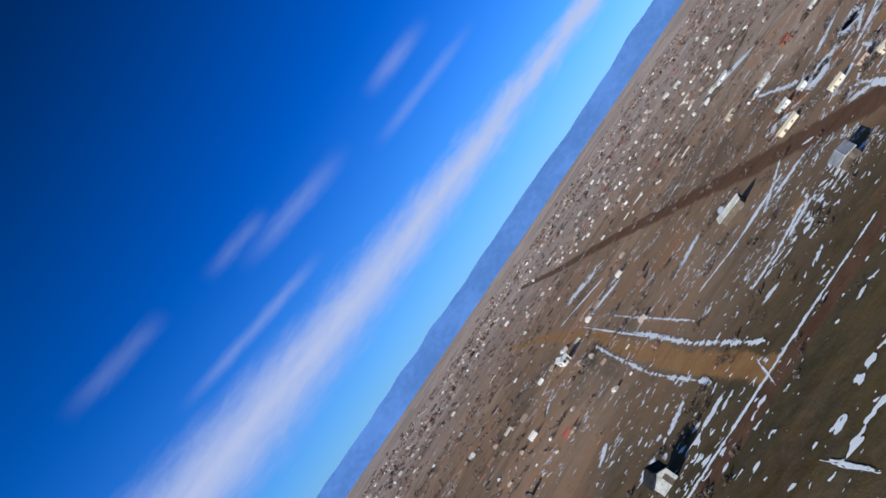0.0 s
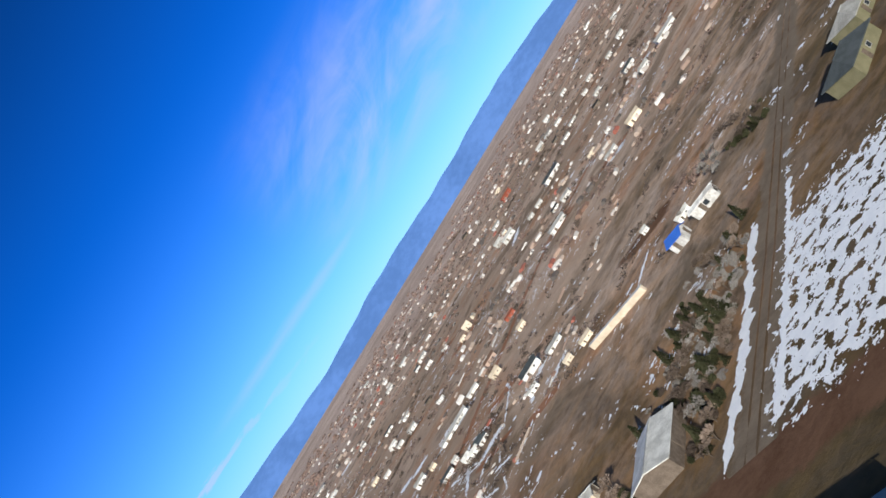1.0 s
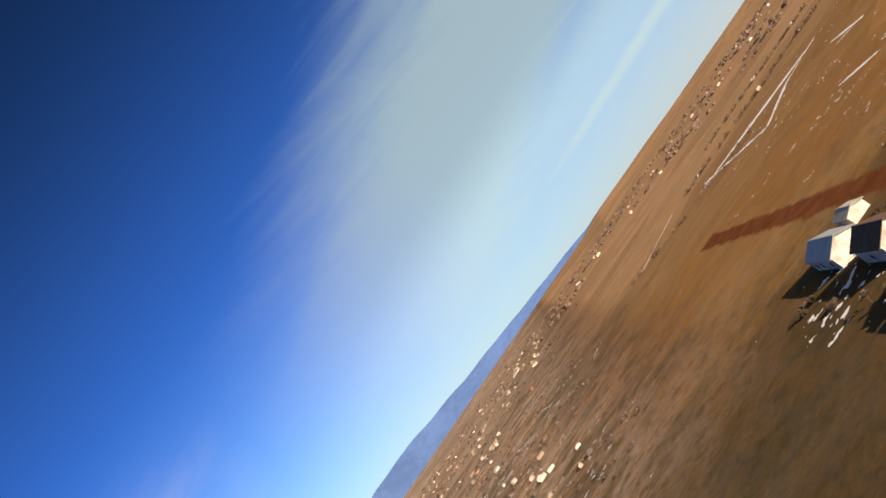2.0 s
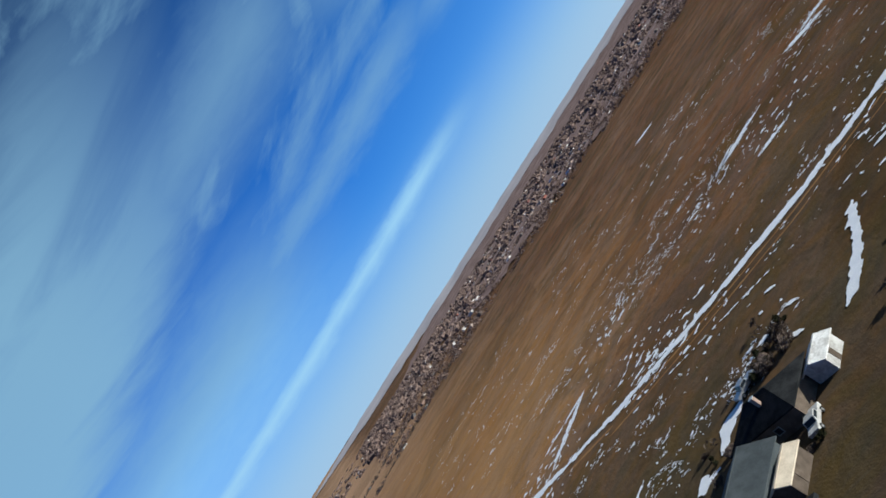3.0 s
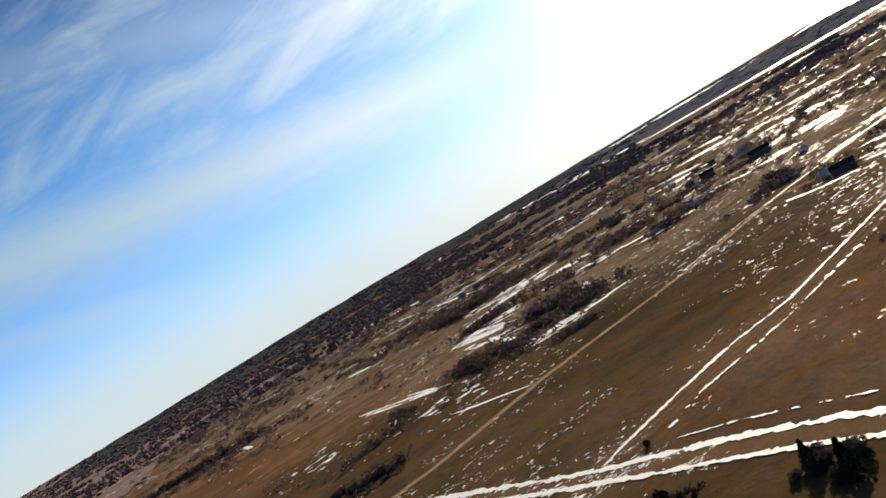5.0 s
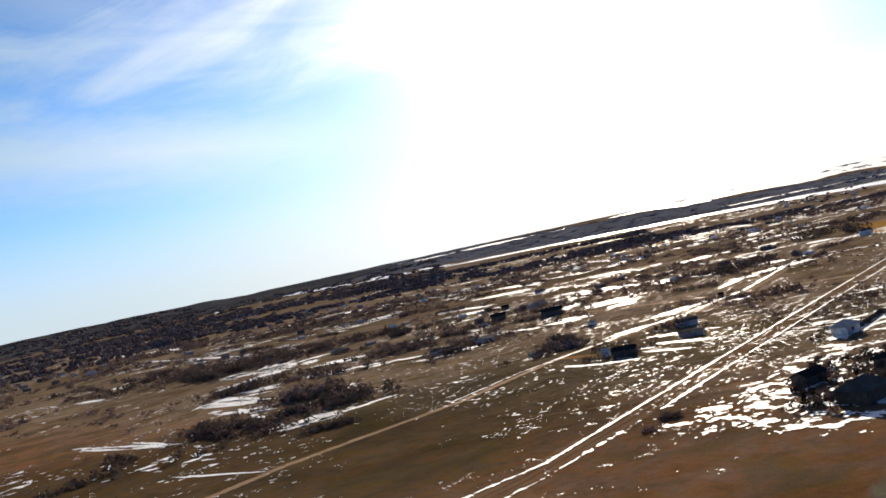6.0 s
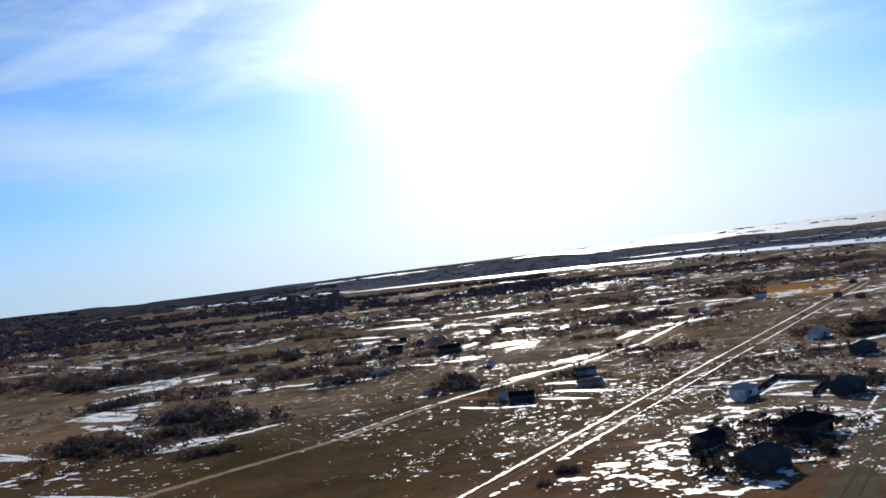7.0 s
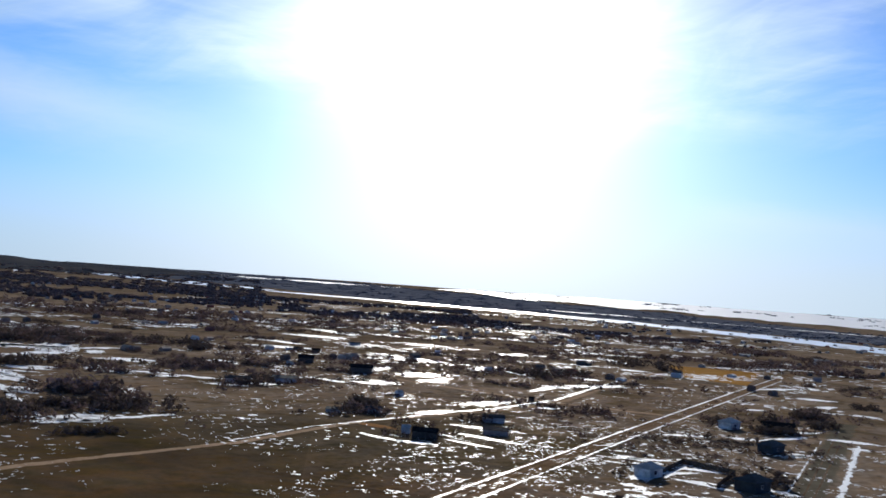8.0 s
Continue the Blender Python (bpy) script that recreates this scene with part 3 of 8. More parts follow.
def make_house(name, label, category, w, l, wall_h, rise, wall_mat, roof_mat, over=0.45, windows=2, door=True, chimney=False, group=""):
    """A gabled building: w across (x), l along the ridge (y), standing on the ground at its own origin."""
    ob = thing(name, label, category, group=group)
    hw, hl = w / 2, l / 2
    part("wall", prism(bmesh.new(), [(-hw, 0), (hw, 0), (hw, wall_h), (0, wall_h + rise), (-hw, wall_h)], -hl, hl), wall_mat, ob)
    slope, th = rise / hw, 0.16
    roof = bmesh.new()
    e = hw + over
    ze = wall_h - slope * over
    prism(roof, [(-e, ze + 0.03), (0, wall_h + rise + 0.03), (e, ze + 0.03), (e, ze + th + 0.03), (0, wall_h + rise + th + 0.05), (-e, ze + th + 0.03)], -hl - over, hl + over)
    rf = part("roof", roof, roof_mat, ob)
    part("ridge_cap", boxed(-0.16, -hl - over, wall_h + rise + th, 0.16, hl + over, wall_h + rise + th + 0.09), roof_mat, rf)
    if door:
        d = part("door", boxed(-0.5, -0.05, 0.02, 0.5, 0.03, 2.05, bevel=0.02), M_WOOD, ob)
        d.matrix_basis = pose(-hw - 0.01, l * 0.1, 0, 0, 0, 270)
        d2 = part("door", boxed(-0.5, -0.05, 0.02, 0.5, 0.03, 2.05, bevel=0.02), M_WOOD, ob)
        d2.matrix_basis = pose(w * 0.18, -hl - 0.01, 0)
    for i in range(windows):
        yy = (-0.5 + (i + 0.5) / windows) * l * 0.85 - (0.08 * l if i == windows // 2 else 0)
        add_window(ob, -hw - 0.02, yy, min(1.5, wall_h * 0.55), 1.1, 1.0, "-x")
        add_window(ob, hw + 0.02, yy, min(1.5, wall_h * 0.55), 1.1, 1.0, "+x")
    if windows:
        add_window(ob, -w * 0.2, -hl - 0.02, min(1.5, wall_h * 0.55), 1.1, 1.0, "-y")
        add_window(ob, -w * 0.2, hl + 0.02, min(1.5, wall_h * 0.55), 1.1, 1.0, "+y")
    if chimney:
        c = part("chimney", boxed(hw * 0.3, l * 0.2, wall_h, hw * 0.3 + 0.6, l * 0.2 + 0.6, wall_h + rise + 0.7, bevel=0.03), M_PINK, ob)
        part("cap", boxed(hw * 0.3 - 0.07, l * 0.2 - 0.07, wall_h + rise + 0.7, hw * 0.3 + 0.67, l * 0.2 + 0.67, wall_h + rise + 0.8), M_GREY, c)
    return ob


def make_hip(name, label, category, w, l, wall_h, rise, wall_mat, roof_mat, windows=2, chimney=False, group=""):
    """A building with a roof of four slopes: w across, l along the ridge."""
    ob = thing(name, label, category, group=group)
    hw, hl, over = w / 2, l / 2, 0.5
    part("wall", boxed(-hw, -hl, 0, hw, hl, wall_h), wall_mat, ob)
    e, g, r = hw + over, hl + over, max(0.3, hl - hw * 0.85)
    z, top = wall_h - 0.05, wall_h + rise
    verts = [(-e, -g, z), (e, -g, z), (e, g, z), (-e, g, z), (-e, -g, z + 0.2), (e, -g, z + 0.2), (e, g, z + 0.2), (-e, g, z + 0.2), (0, -r, top + 0.2), (0, r, top + 0.2)]
    faces = [(3, 2, 1, 0), (0, 1, 5, 4), (1, 2, 6, 5), (2, 3, 7, 6), (3, 0, 4, 7), (4, 5, 8), (5, 6, 9, 8), (6, 7, 9), (7, 4, 8, 9)]
    rf = link_mesh("roof", verts, faces, roof_mat, ob)
    part("ridge_cap", boxed(-0.15, -r, top + 0.17, 0.15, r, top + 0.28), roof_mat, rf)
    d = part("door", boxed(-0.5, -0.05, 0.02, 0.5, 0.03, 2.05, bevel=0.02), M_WOOD, ob)
    d.matrix_basis = pose(-hw - 0.01, l * 0.1, 0, 0, 0, 270)
    for i in range(windows):
        yy = (-0.5 + (i + 0.5) / windows) * l * 0.8 - 0.08 * l
        add_window(ob, -hw - 0.02, yy, 1.4, 1.0, 0.9, "-x")
        add_window(ob, hw + 0.02, yy, 1.4, 1.0, 0.9, "+x")
    if chimney:
        c = part("chimney", boxed(hw * 0.3, 0.6, wall_h, hw * 0.3 + 0.6, 1.2, top + 0.8, bevel=0.03), M_PINK, ob)
        part("cap", boxed(hw * 0.3 - 0.07, 0.53, top + 0.8, hw * 0.3 + 0.67, 1.27, top + 0.9), M_GREY, c)
    return ob


def put(ob, x, y, rz=0.0):
    ob.matrix_basis = pose(x, y, 0, 0, 0, rz)
    return ob


def ribbon(name, pts, width, mat, z, ragged=0.3, step=4.0, seed=0, label="", gaps=0.0):
    """A strip of ground along a line of points, with uneven edges and, for snow, breaks."""
    rng = random.Random(seed)
    dense = []
    for (x0, y0), (x1, y1) in zip(pts, pts[1:]):
        n = max(1, int(math.hypot(x1 - x0, y1 - y0) / step))
        dense += [(x0 + (x1 - x0) * i / n, y0 + (y1 - y0) * i / n) for i in range(n)]
    dense.append(pts[-1])
    verts, faces, edges = [], [], []
    width *= 1.3
    z *= 0.4
    for i, (x, y) in enumerate(dense):
        a, b = dense[max(0, i - 1)], dense[min(len(dense) - 1, i + 1)]
        t = Vector((b[0] - a[0], b[1] - a[1])).normalized()
        wl = width / 2 * (1 + ragged * noise.noise(Vector((x * 0.13, y * 0.13, seed)))) + rng.uniform(-1, 1) * ragged * width * 0.22
        wr = width / 2 * (1 + ragged * noise.noise(Vector((x * 0.13, y * 0.13, seed + 9.5)))) + rng.uniform(-1, 1) * ragged * width * 0.22
        if gaps and noise.noise(Vector((x * 0.09, y * 0.09, seed + 3.3))) > 0.5 - gaps:
            wl = wr = 0.02
        verts += [(x - t.y * wl, y + t.x * wl, z), (x, y, z + 0.01), (x + t.y * wr, y - t.x * wr, z)]
        edges += [0.0, 1.0, 0.0]
        if i:
            k = 3 * i
            faces += [(k - 3, k - 2, k + 1, k), (k - 2, k - 1, k + 2, k + 1)]
    ob = link_mesh(name, verts, [f[::-1] for f in faces], mat)
    ob.data.attributes.new("edge", "FLOAT", "POINT").data.foreach_set("value", edges)
    return tagged(ob, label, name.split("_")[0], kind="structure")


# ---------------------------------------------------------------- the land
def skyline(az):
    """Height of the farthest rise, in degrees over the eye, by azimuth turned left from +y."""
    h = 0.06 + 0.10 * noise.noise(Vector((az * 0.08, 2.0, 0))) + 0.04 * noise.noise(Vector((az * 0.5, 5.0, 0)))
    if -95 < az < 40:
        up = min(1.0, (az + 95) / 16, (40 - az) / 14)
        h += up * (1.2 + 0.32 * noise.noise(Vector((az * 0.11, 7.0, 0))) + 0.13 * noise.noise(Vector((az * 0.6, 1.0, 0))))
    if 148 < az < 176:
        h += 0.06 * min(1.0, (az - 148) / 1.5, (176 - az) / 10)
    return h


def terrain(x, y):
    """Height of the land: flat near, rising slowly to the horizon."""
    q = math.hypot(x, y)
    if q < 3100:
        return 0.0
    az = math.degrees(math.atan2(-x, y))
    top = 45 + 4400 * math.tan(radians(-0.08 if -96 < az < 42 else skyline(az)))
    return top * min(1.0, (q - 3100) / 1290) ** 1.3


def make_ground():
    n, r = 240, 4400.0
    rings = [0, 30, 70, 120, 190, 280, 400, 560, 780, 1080, 1500, 2050, 2700, 3100, 3350, 3600, 3850, 4100, 4300, r]
    verts, faces = [(0, 0, 0)], []
    for q in rings[1:]:
        verts += [(q * math.cos(2 * math.pi * i / n), q * math.sin(2 * math.pi * i / n), terrain(q * math.cos(2 * math.pi * i / n), q * math.sin(2 * math.pi * i / n))) for i in range(n)]
    for i in range(n):
        faces.append((0, 1 + i, 1 + (i + 1) % n))
    for k in range(len(rings) - 2):
        for i in range(n):
            a, b = 1 + k * n + i, 1 + k * n + (i + 1) % n
            faces.append((a, a + n, b + n, b))
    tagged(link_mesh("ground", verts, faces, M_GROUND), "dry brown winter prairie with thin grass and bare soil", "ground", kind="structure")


def make_hills(name, a0, a1, mat, label, r0, r1):
    verts, faces, n = [], [], int((a1 - a0) * 2)
    for i in range(n + 1):
        az = a0 + (a1 - a0) * i / n
        a = radians((az + 180) % 360 - 180)
        top = 45 + (r1 - 20) * math.tan(radians(skyline((az + 180) % 360 - 180)))
        for q, h in ((r0, 20.0), (r0 + (r1 - r0) * 0.5, top * 0.62), (r0 + (r1 - r0) * 0.8, top * 0.88), (r1, top), (r1 + 30, 10.0)):
            verts.append((-math.sin(a) * q, math.cos(a) * q, h))
        if i:
            k = 5 * i
            faces += [(k - 5 + j, k + j, k + 1 + j, k - 4 + j) for j in range(4)]
    tagged(link_mesh(name, verts, faces, mat), label, "hills", kind="structure")


make_ground()
make_hills("backdrop_mountains", -96, 42, M_MOUNT, "low range of wooded hills with painted blue haze along the horizon", 4310, 4480)

# roads of the section grid
ribbon("road_1", [(88, 1500), (74, 900), (70, 520), (63, 250), (63, 140), (63, 60), (64, -40)], 8.5, M_GRAVEL, 0.05, 0.2, 5, 1, "straight reddish gravel road across the prairie")
ribbon("road_2", [(-160, 145), (0, 144), (60, 143)], 7.0, M_GRAVEL, 0.04, 0.2, 5, 2, "dark reddish gravel side road")
ribbon("road_3", [(66, 76), (110, 77), (200, 81), (420, 90)], 7.5, M_GREYROAD, 0.06, 0.2, 5, 3, "rutted brown dirt road beside a snowy field")
ribbon("road_4", [(60, -60), (130, -59), (250, -56), (420, -56)], 8.0, M_REDROAD, 0.045, 0.2, 5, 4, "straight red gravel road past the farmsteads")
ribbon("road_5", [(-3, -68), (-2, -90), (0, -150), (6, -200), (15, -262), (29, -390), (60, -760), (160, -1500), (300, -2900)], 7.0, M_DIRT, 0.04, 0.2, 5, 5, "wide trampled dirt road with snow in its ruts")
ribbon("road_6", [(-90.5, -72), (-91, -100), (-90.5, -110), (-88, -132), (-86, -149), (-84, -180), (-82, -215), (-78, -262), (-72, -330)], 5.5, M_DIRT, 0.06, 0.25, 4, 6, "dirt farm road edged with snow")
ribbon("road_7", [(-40, -148), (-140, -149), (-190, -156), (-340, -181), (-550, -214), (-900, -268)], 7.0, M_DIRT, 0.05, 0.3, 5, 7, "unpaved road with snow-filled verges")
ribbon("road_8", [(-60, -233), (-100, -230), (-148, -238), (-209, -236), (-251, -243), (-278, -247), (-317, -242), (-353, -239), (-409, -243), (-501, -266), (-524, -271), (-640, -300)], 3.2, M_TRACK, 0.035, 0.3, 4, 8, "pale two-track dirt path across the field")
ribbon("road_9", [(58, -60), (-30, -64), (-90, -71), (-150, -80), (-207, -89), (-284, -103), (-413, -127), (-470, -138)], 8.0, M_DARKROAD, 0.045, 0.2, 5, 9, "dark gravel road between farm yards")
ribbon("road_11", [(77, 286), (92, 266), (107, 254), (123, 247), (172, 242), (205, 246), (243, 249), (285, 252), (332, 252), (381, 232), (495, 206), (640, 180)], 4.6, M_REDSOIL, 0.045, 0.3, 4, 12, "narrow red-earth track through the settlement")
ribbon("road_12", [(0, 148), (-1, 210), (2, 300), (6, 360), (2, 570), (-10, 800)], 5.0, M_SOIL, 0.05, 0.4, 5, 15, "trampled ochre dirt track running to the hills")
ribbon("road_10", [(-404, -345), (-405, -326), (-402, -285), (-402, -238), (-411, -190), (-420, -160), (-437, -128)], 4.5, M_TRACK, 0.03, 0.3, 5, 10, "narrow dirt track across the fields")
link_mesh("field", [(-15, -424, 0.02), (-28, -462, 0.02), (-61, -442, 0.02), (-66, -470, 0.02), (-57, -529, 0.02), (4, -594, 0.02), (20, -588, 0.02)], [(0, 1, 2, 3, 4, 5, 6)], M_YELLOW)
tagged(bpy.data.objects["field"], "strip of ochre stubble field", "field", kind="structure")
ob = link_mesh("field", [(-632, -281, 0.02), (-735, -331, 0.02), (-764, -268, 0.02), (-690, -248, 0.02), (-622, -231, 0.02)], [(0, 1, 2, 3, 4)], M_YELLOW)
tagged(ob, "distant ochre stubble field", "field", kind="structure")


def land_band(name, a0, a1, inner, outer, mat, lift, label, seed, rough=0.035):
    """A belt of far land between two distances that change along the azimuth, laid on the ground."""
    verts, faces, n, m = [], [], int((a1 - a0) * 3), max(8, int((outer[1] - inner[1]) / 120))
    for i in range(n + 1):
        f = i / n
        az = a0 + (a1 - a0) * f
        a = radians(az)
        lo, hi = inner[0] + (inner[1] - inner[0]) * f, outer[0] + (outer[1] - outer[0]) * f
        lo += rough * lo * noise.noise(Vector((az * 0.35, seed, 0))) + 0.6 * rough * lo * noise.noise(Vector((az * 1.4, seed, 3)))
        hi += 0.035 * hi * noise.noise(Vector((az * 0.35, seed + 5, 0))) + 0.02 * hi * noise.noise(Vector((az * 1.4, seed + 5, 3)))
        pinch = min(1.0, f * 8, (1 - f) * 8)
        mid, half = (lo + hi) / 2, max(1.0, (hi - lo) / 2 * pinch)
        for j in range(m + 1):
            q = min(4396.0, mid - half + 2 * half * j / m)
            x, y = -math.sin(a) * q, math.cos(a) * q
            verts.append((x, y, terrain(x, y) + lift))
        if i:
            k = (m + 1) * i
            faces += [(k - m - 1 + j, k + j, k + 1 + j, k - m + j) for j in range(m)]
    tagged(link_mesh(name, verts, [p[::-1] for p in faces], mat), label, name.split("_")[0], kind="structure")


land_band("woodland", 138, 174, (3700, 3050), (4420, 4420), M_HILL, 1.8, "leafless woods under the low rise, tinted blue-grey for haze", 23.0)
land_band("woodland", 160, 234, (930, 1030), (4420, 4420), M_BRUSHLAND, 1.0, "grey-brown leafless brush land to the horizon", 21.0, 0.14)
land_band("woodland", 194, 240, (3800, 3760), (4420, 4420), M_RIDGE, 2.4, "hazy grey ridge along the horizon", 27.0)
land_band("water", 96, 155, (1150, 4040), (1480, 4170), M_ICE, 0.5, "frozen snow-covered river below the horizon", 1.0)
land_band("woodland", 97, 158, (1600, 4390), (2950, 5300), M_WOODS, 0.6, "leafless woods beyond the frozen river, tinted blue-grey for haze", 4.0)
land_band("snow_plain", 84, 126, (3120, 4000), (4385, 4395), M_SNOW, 1.2, "snowy plain on the far rise", 7.0)
land_band("snow_plain", 100, 120, (2750, 3150), (2820, 3190), M_SNOW, 1.3, "thin snowy clearing in the river woods", 9.0)
land_band("snow_plain", 128, 150, (4050, 4150), (4110, 4200), M_SNOW, 1.3, "thin snowy strip behind the woods", 11.0)


def contour(nx, ny, value, place):
    """Faces of the part of a grid where value > 0, with outlines cut along the zero line."""
    grid = [[value(i, j) for j in range(ny + 1)] for i in range(nx + 1)]
    verts, faces = [], []
    for i in range(nx):
        for j in range(ny):
            corners = ((i, j), (i + 1, j), (i + 1, j + 1), (i, j + 1))
            face = []
            for k in range(4):
                (ax, ay), (bx, by) = corners[k], corners[(k + 1) % 4]
                va, vb = grid[ax][ay], grid[bx][by]
                if va > 0:
                    face.append((ax, ay))
                if (va > 0) != (vb > 0):
                    f = va / (va - vb)
                    face.append((ax + (bx - ax) * f, ay + (by - ay) * f))
            if len(face) > 2:
                k = len(verts)
                verts += [place(u, v) for u, v in face]
                faces.append(tuple(range(k, len(verts))))
    return verts, faces


ob = link_mesh("yard", [(93, -55, 0.03), (92.6, -51, 0.03), (90, -47, 0.03), (91.5, -43, 0.03), (88, -36, 0.03), (74, -32, 0.03), (69, -38, 0.03), (71, -46, 0.03), (78, -52.5, 0.03), (86, -54.5, 0.03)], [tuple(range(9, -1, -1))], M_PAD)
tagged(ob, "khaki gravel yard round the hip-roofed house", "yard", kind="structure")


def ruts(half, seed, *pts):
    """Two worn wheel tracks along a road."""
    for side in (-half, half):
        line = []
        for i, (x, y) in enumerate(pts):
            a, b = pts[max(0, i - 1)], pts[min(len(pts) - 1, i + 1)]
            t = Vector((b[0] - a[0], b[1] - a[1])).normalized()
            line.append((x - t.y * side, y + t.x * side))
        ribbon("rut", line, 0.4, M_RUT, 0.13, 0.5, 2.0, seed + int(side * 10), "dark worn wheel track", 0.12)


ribbon("rut", [(20, -188), (50, -176), (70, -162), (92, -152), (120, -144.5), (150, -138.5), (200, -135.5)], 0.9, M_SOIL, 0.06, 0.5, 3.0, 71, "ochre wheel track beside the snow line", 0.1)
ribbon("rut", [(18, -183), (48, -171), (69, -157.5), (92, -148), (120, -140.5), (150, -134.5)], 0.7, M_SOIL, 0.06, 0.5, 3.0, 72, "ochre wheel track beside the snow line", 0.15)
ruts(1.1, 61, (66, 76), (110, 77), (200, 81), (420, 90))
ruts(1.2, 62, (-40, -148), (-140, -149), (-190, -156), (-340, -181), (-550, -214))
ruts(1.3, 63, (58, -60), (-30, -64), (-90, -71), (-150, -80), (-207, -89), (-284, -103), (-413, -127))

# snow banks along roads and in ditches
bank_count = 0


def snow_bank(width, gaps, *pts):
    """Drifted snow along a line, thawed into clumps with ragged edges."""
    global bank_count
    bank_count += 1
    seed, step = 30.0 + bank_count * 1.37, max(0.4, width * 0.28)
    dense = []
    for (x0, y0), (x1, y1) in zip(pts, pts[1:]):
        n = max(1, int(math.hypot(x1 - x0, y1 - y0) / step))
        dense += [(x0 + (x1 - x0) * i / n, y0 + (y1 - y0) * i / n) for i in range(n)]
    dense.append(pts[-1])
    normals = []
    for i in range(len(dense)):
        a, b = dense[max(0, i - 2)], dense[min(len(dense) - 1, i + 2)]
        t = Vector((b[0] - a[0], b[1] - a[1])).normalized()
        normals.append((-t.y, t.x))
    ny, last = 12, len(dense) - 1

    def place(u, v):
        i = min(last - 1, int(u))
        f, off = u - i, (v / ny - 0.5) * width * 2.2
        x, y = (dense[i][c] + (dense[i + 1][c] - dense[i][c]) * f + (normals[i][c] + (normals[i + 1][c] - normals[i][c]) * f) * off for c in (0, 1))
        return (x, y, 0.12)

    def value(u, v):
        x, y, z = place(u, v)
        w = noise.noise(Vector((x * 0.5 / width, y * 0.5 / width, seed))) * 0.7 + noise.noise(Vector((x * 1.6 / width, y * 1.6 / width, seed + 4))) * 0.75
        w += noise.noise(Vector((x * 0.05, y * 0.05, seed + 7))) * 0.5
        ends = min(1.0, min(u, last - u) * step / (width * 1.5))
        return (1.0 - abs(v / ny - 0.5) * 4.4 * 0.85 + w * 1.3 - gaps * 2.4 - 0.08) - 1.2 * (1 - ends)

    verts, faces = contour(last, ny, value, place)
    if faces:
        tagged(link_mesh("snow_bank", verts, faces, M_SNOW), "narrow ragged bank of old white snow", "snow", kind="structure")


snow_bank(1.9, -0.2, (18, -194), (45.6, -182.2), (57.7, -176.8), (70, -168.4), (91, -157), (120, -149), (150, -143), (200, -140), (262, -136), (285, -143))
snow_bank(1.2, -0.1, (29.7, -145.6), (36, -144.9), (44, -145.3), (54.5, -144.8), (62, -145), (70, -144.4))
snow_bank(0.8, 0.2, (5, -148), (29, -145.6))
snow_bank(0.8, 0.35, (70, -144.4), (89, -138), (128, -136))
snow_bank(1.0, 0.0, (44, -134.4), (50.3, -133.4), (56.3, -132))
snow_bank(0.9, 0.05, (54, -139.5), (61.6, -137), (68, -135.4))
snow_bank(4.0, 0.0, (93, -108), (96, -100), (97, -94))
snow_bank(2.0, 0.1, (101, -94), (97, -86))
snow_bank(0.7, 0.25, (12, -152), (40, -148.6), (72, -147.6))
snow_bank(1.4, -0.12, (-93, -78), (-94, -100), (-93.5, -111), (-91, -132), (-87.8, -149), (-85.5, -192), (-83, -218), (-79, -256))
snow_bank(1.2, -0.05, (-88, -78), (-87.5, -100), (-87, -110), (-84, -139), (-82, -164), (-80.5, -205))
snow_bank(1.0, 0.3, (-100, -99), (-98, -125), (-95, -138))
snow_bank(0.9, -0.1, (-89, -148.5), (-95, -150), (-113, -152.5), (-131, -154))
snow_bank(0.95, 0.1, (-131, -154), (-150, -152), (-192, -159), (-345, -184), (-550, -217), (-740, -246))
snow_bank(1.3, 0.08, (-82, -147), (-66, -148), (-50, -150))
snow_bank(1.7, 0.3, (-97, -141), (-113, -145), (-139, -144.5), (-172, -149), (-190, -151))
snow_bank(0.95, 0.14, (-190, -151), (-340, -176), (-540, -208), (-700, -233))
snow_bank(1.0, 0.2, (-84, -153), (-65, -154), (-48, -156))
snow_bank(1.9, 0.0, (66.5, 81), (93, 80.5), (126, 83))
snow_bank(1.4, 0.15, (68, 71.5), (100, 72), (130, 74))
snow_bank(1.4, 0.0, (57, 100), (57, 85))
snow_bank(1.0, 0.0, (-40, 148.5), (5, 149), (30, 148))
snow_bank(1.8, 0.12, (4, -203), (6, -237), (12, -272), (22, -340), (31, -420), (30, -428), (33, -489), (45, -600), (68, -791))
snow_bank(1.6, 0.0, (-5, -530), (-16, -419))
snow_bank(1.4, 0.05, (4, -498), (-5, -419))
snow_bank(1.8, 0.1, (34, -680), (1, -419))
snow_bank(2.2, 0.15, (-64, -529), (-77, -431))
snow_bank(1.3, 0.12, (-39, -440), (-49, -280))
snow_bank(2.0, 0.25, (-42, -230), (-40, -208), (-36, -190))
snow_bank(1.5, 0.2, (-38, -279), (-47, -256), (-42, -228))
snow_bank(1.4, 0.3, (-2, -190), (4, -250), (16, -340))
snow_bank(2.0, 0.05, (74, -134), (71, -120), (70, -111), (71, -103))
snow_bank(1.5, 0.05, (32.0, -128), (28.6, -109), (29.2, -101))
snow_bank(1.5, 0.05, (66, 187), (75, 217))
snow_bank(1.8, 0.1, (91, 242), (125, 262))
snow_bank(2.0, 0.1, (98, 292), (112, 358))
snow_bank(1.2, 0.1, (70, 160), (71, 174))
snow_bank(1.5, 0.1, (110, 203), (132, 222))
snow_bank(1.5, 0.1, (150, 210), (190, 236))
snow_bank(1.2, 0.1, (166, 198), (200, 214))
snow_bank(1.4, 0.1, (120, 240), (140, 270))
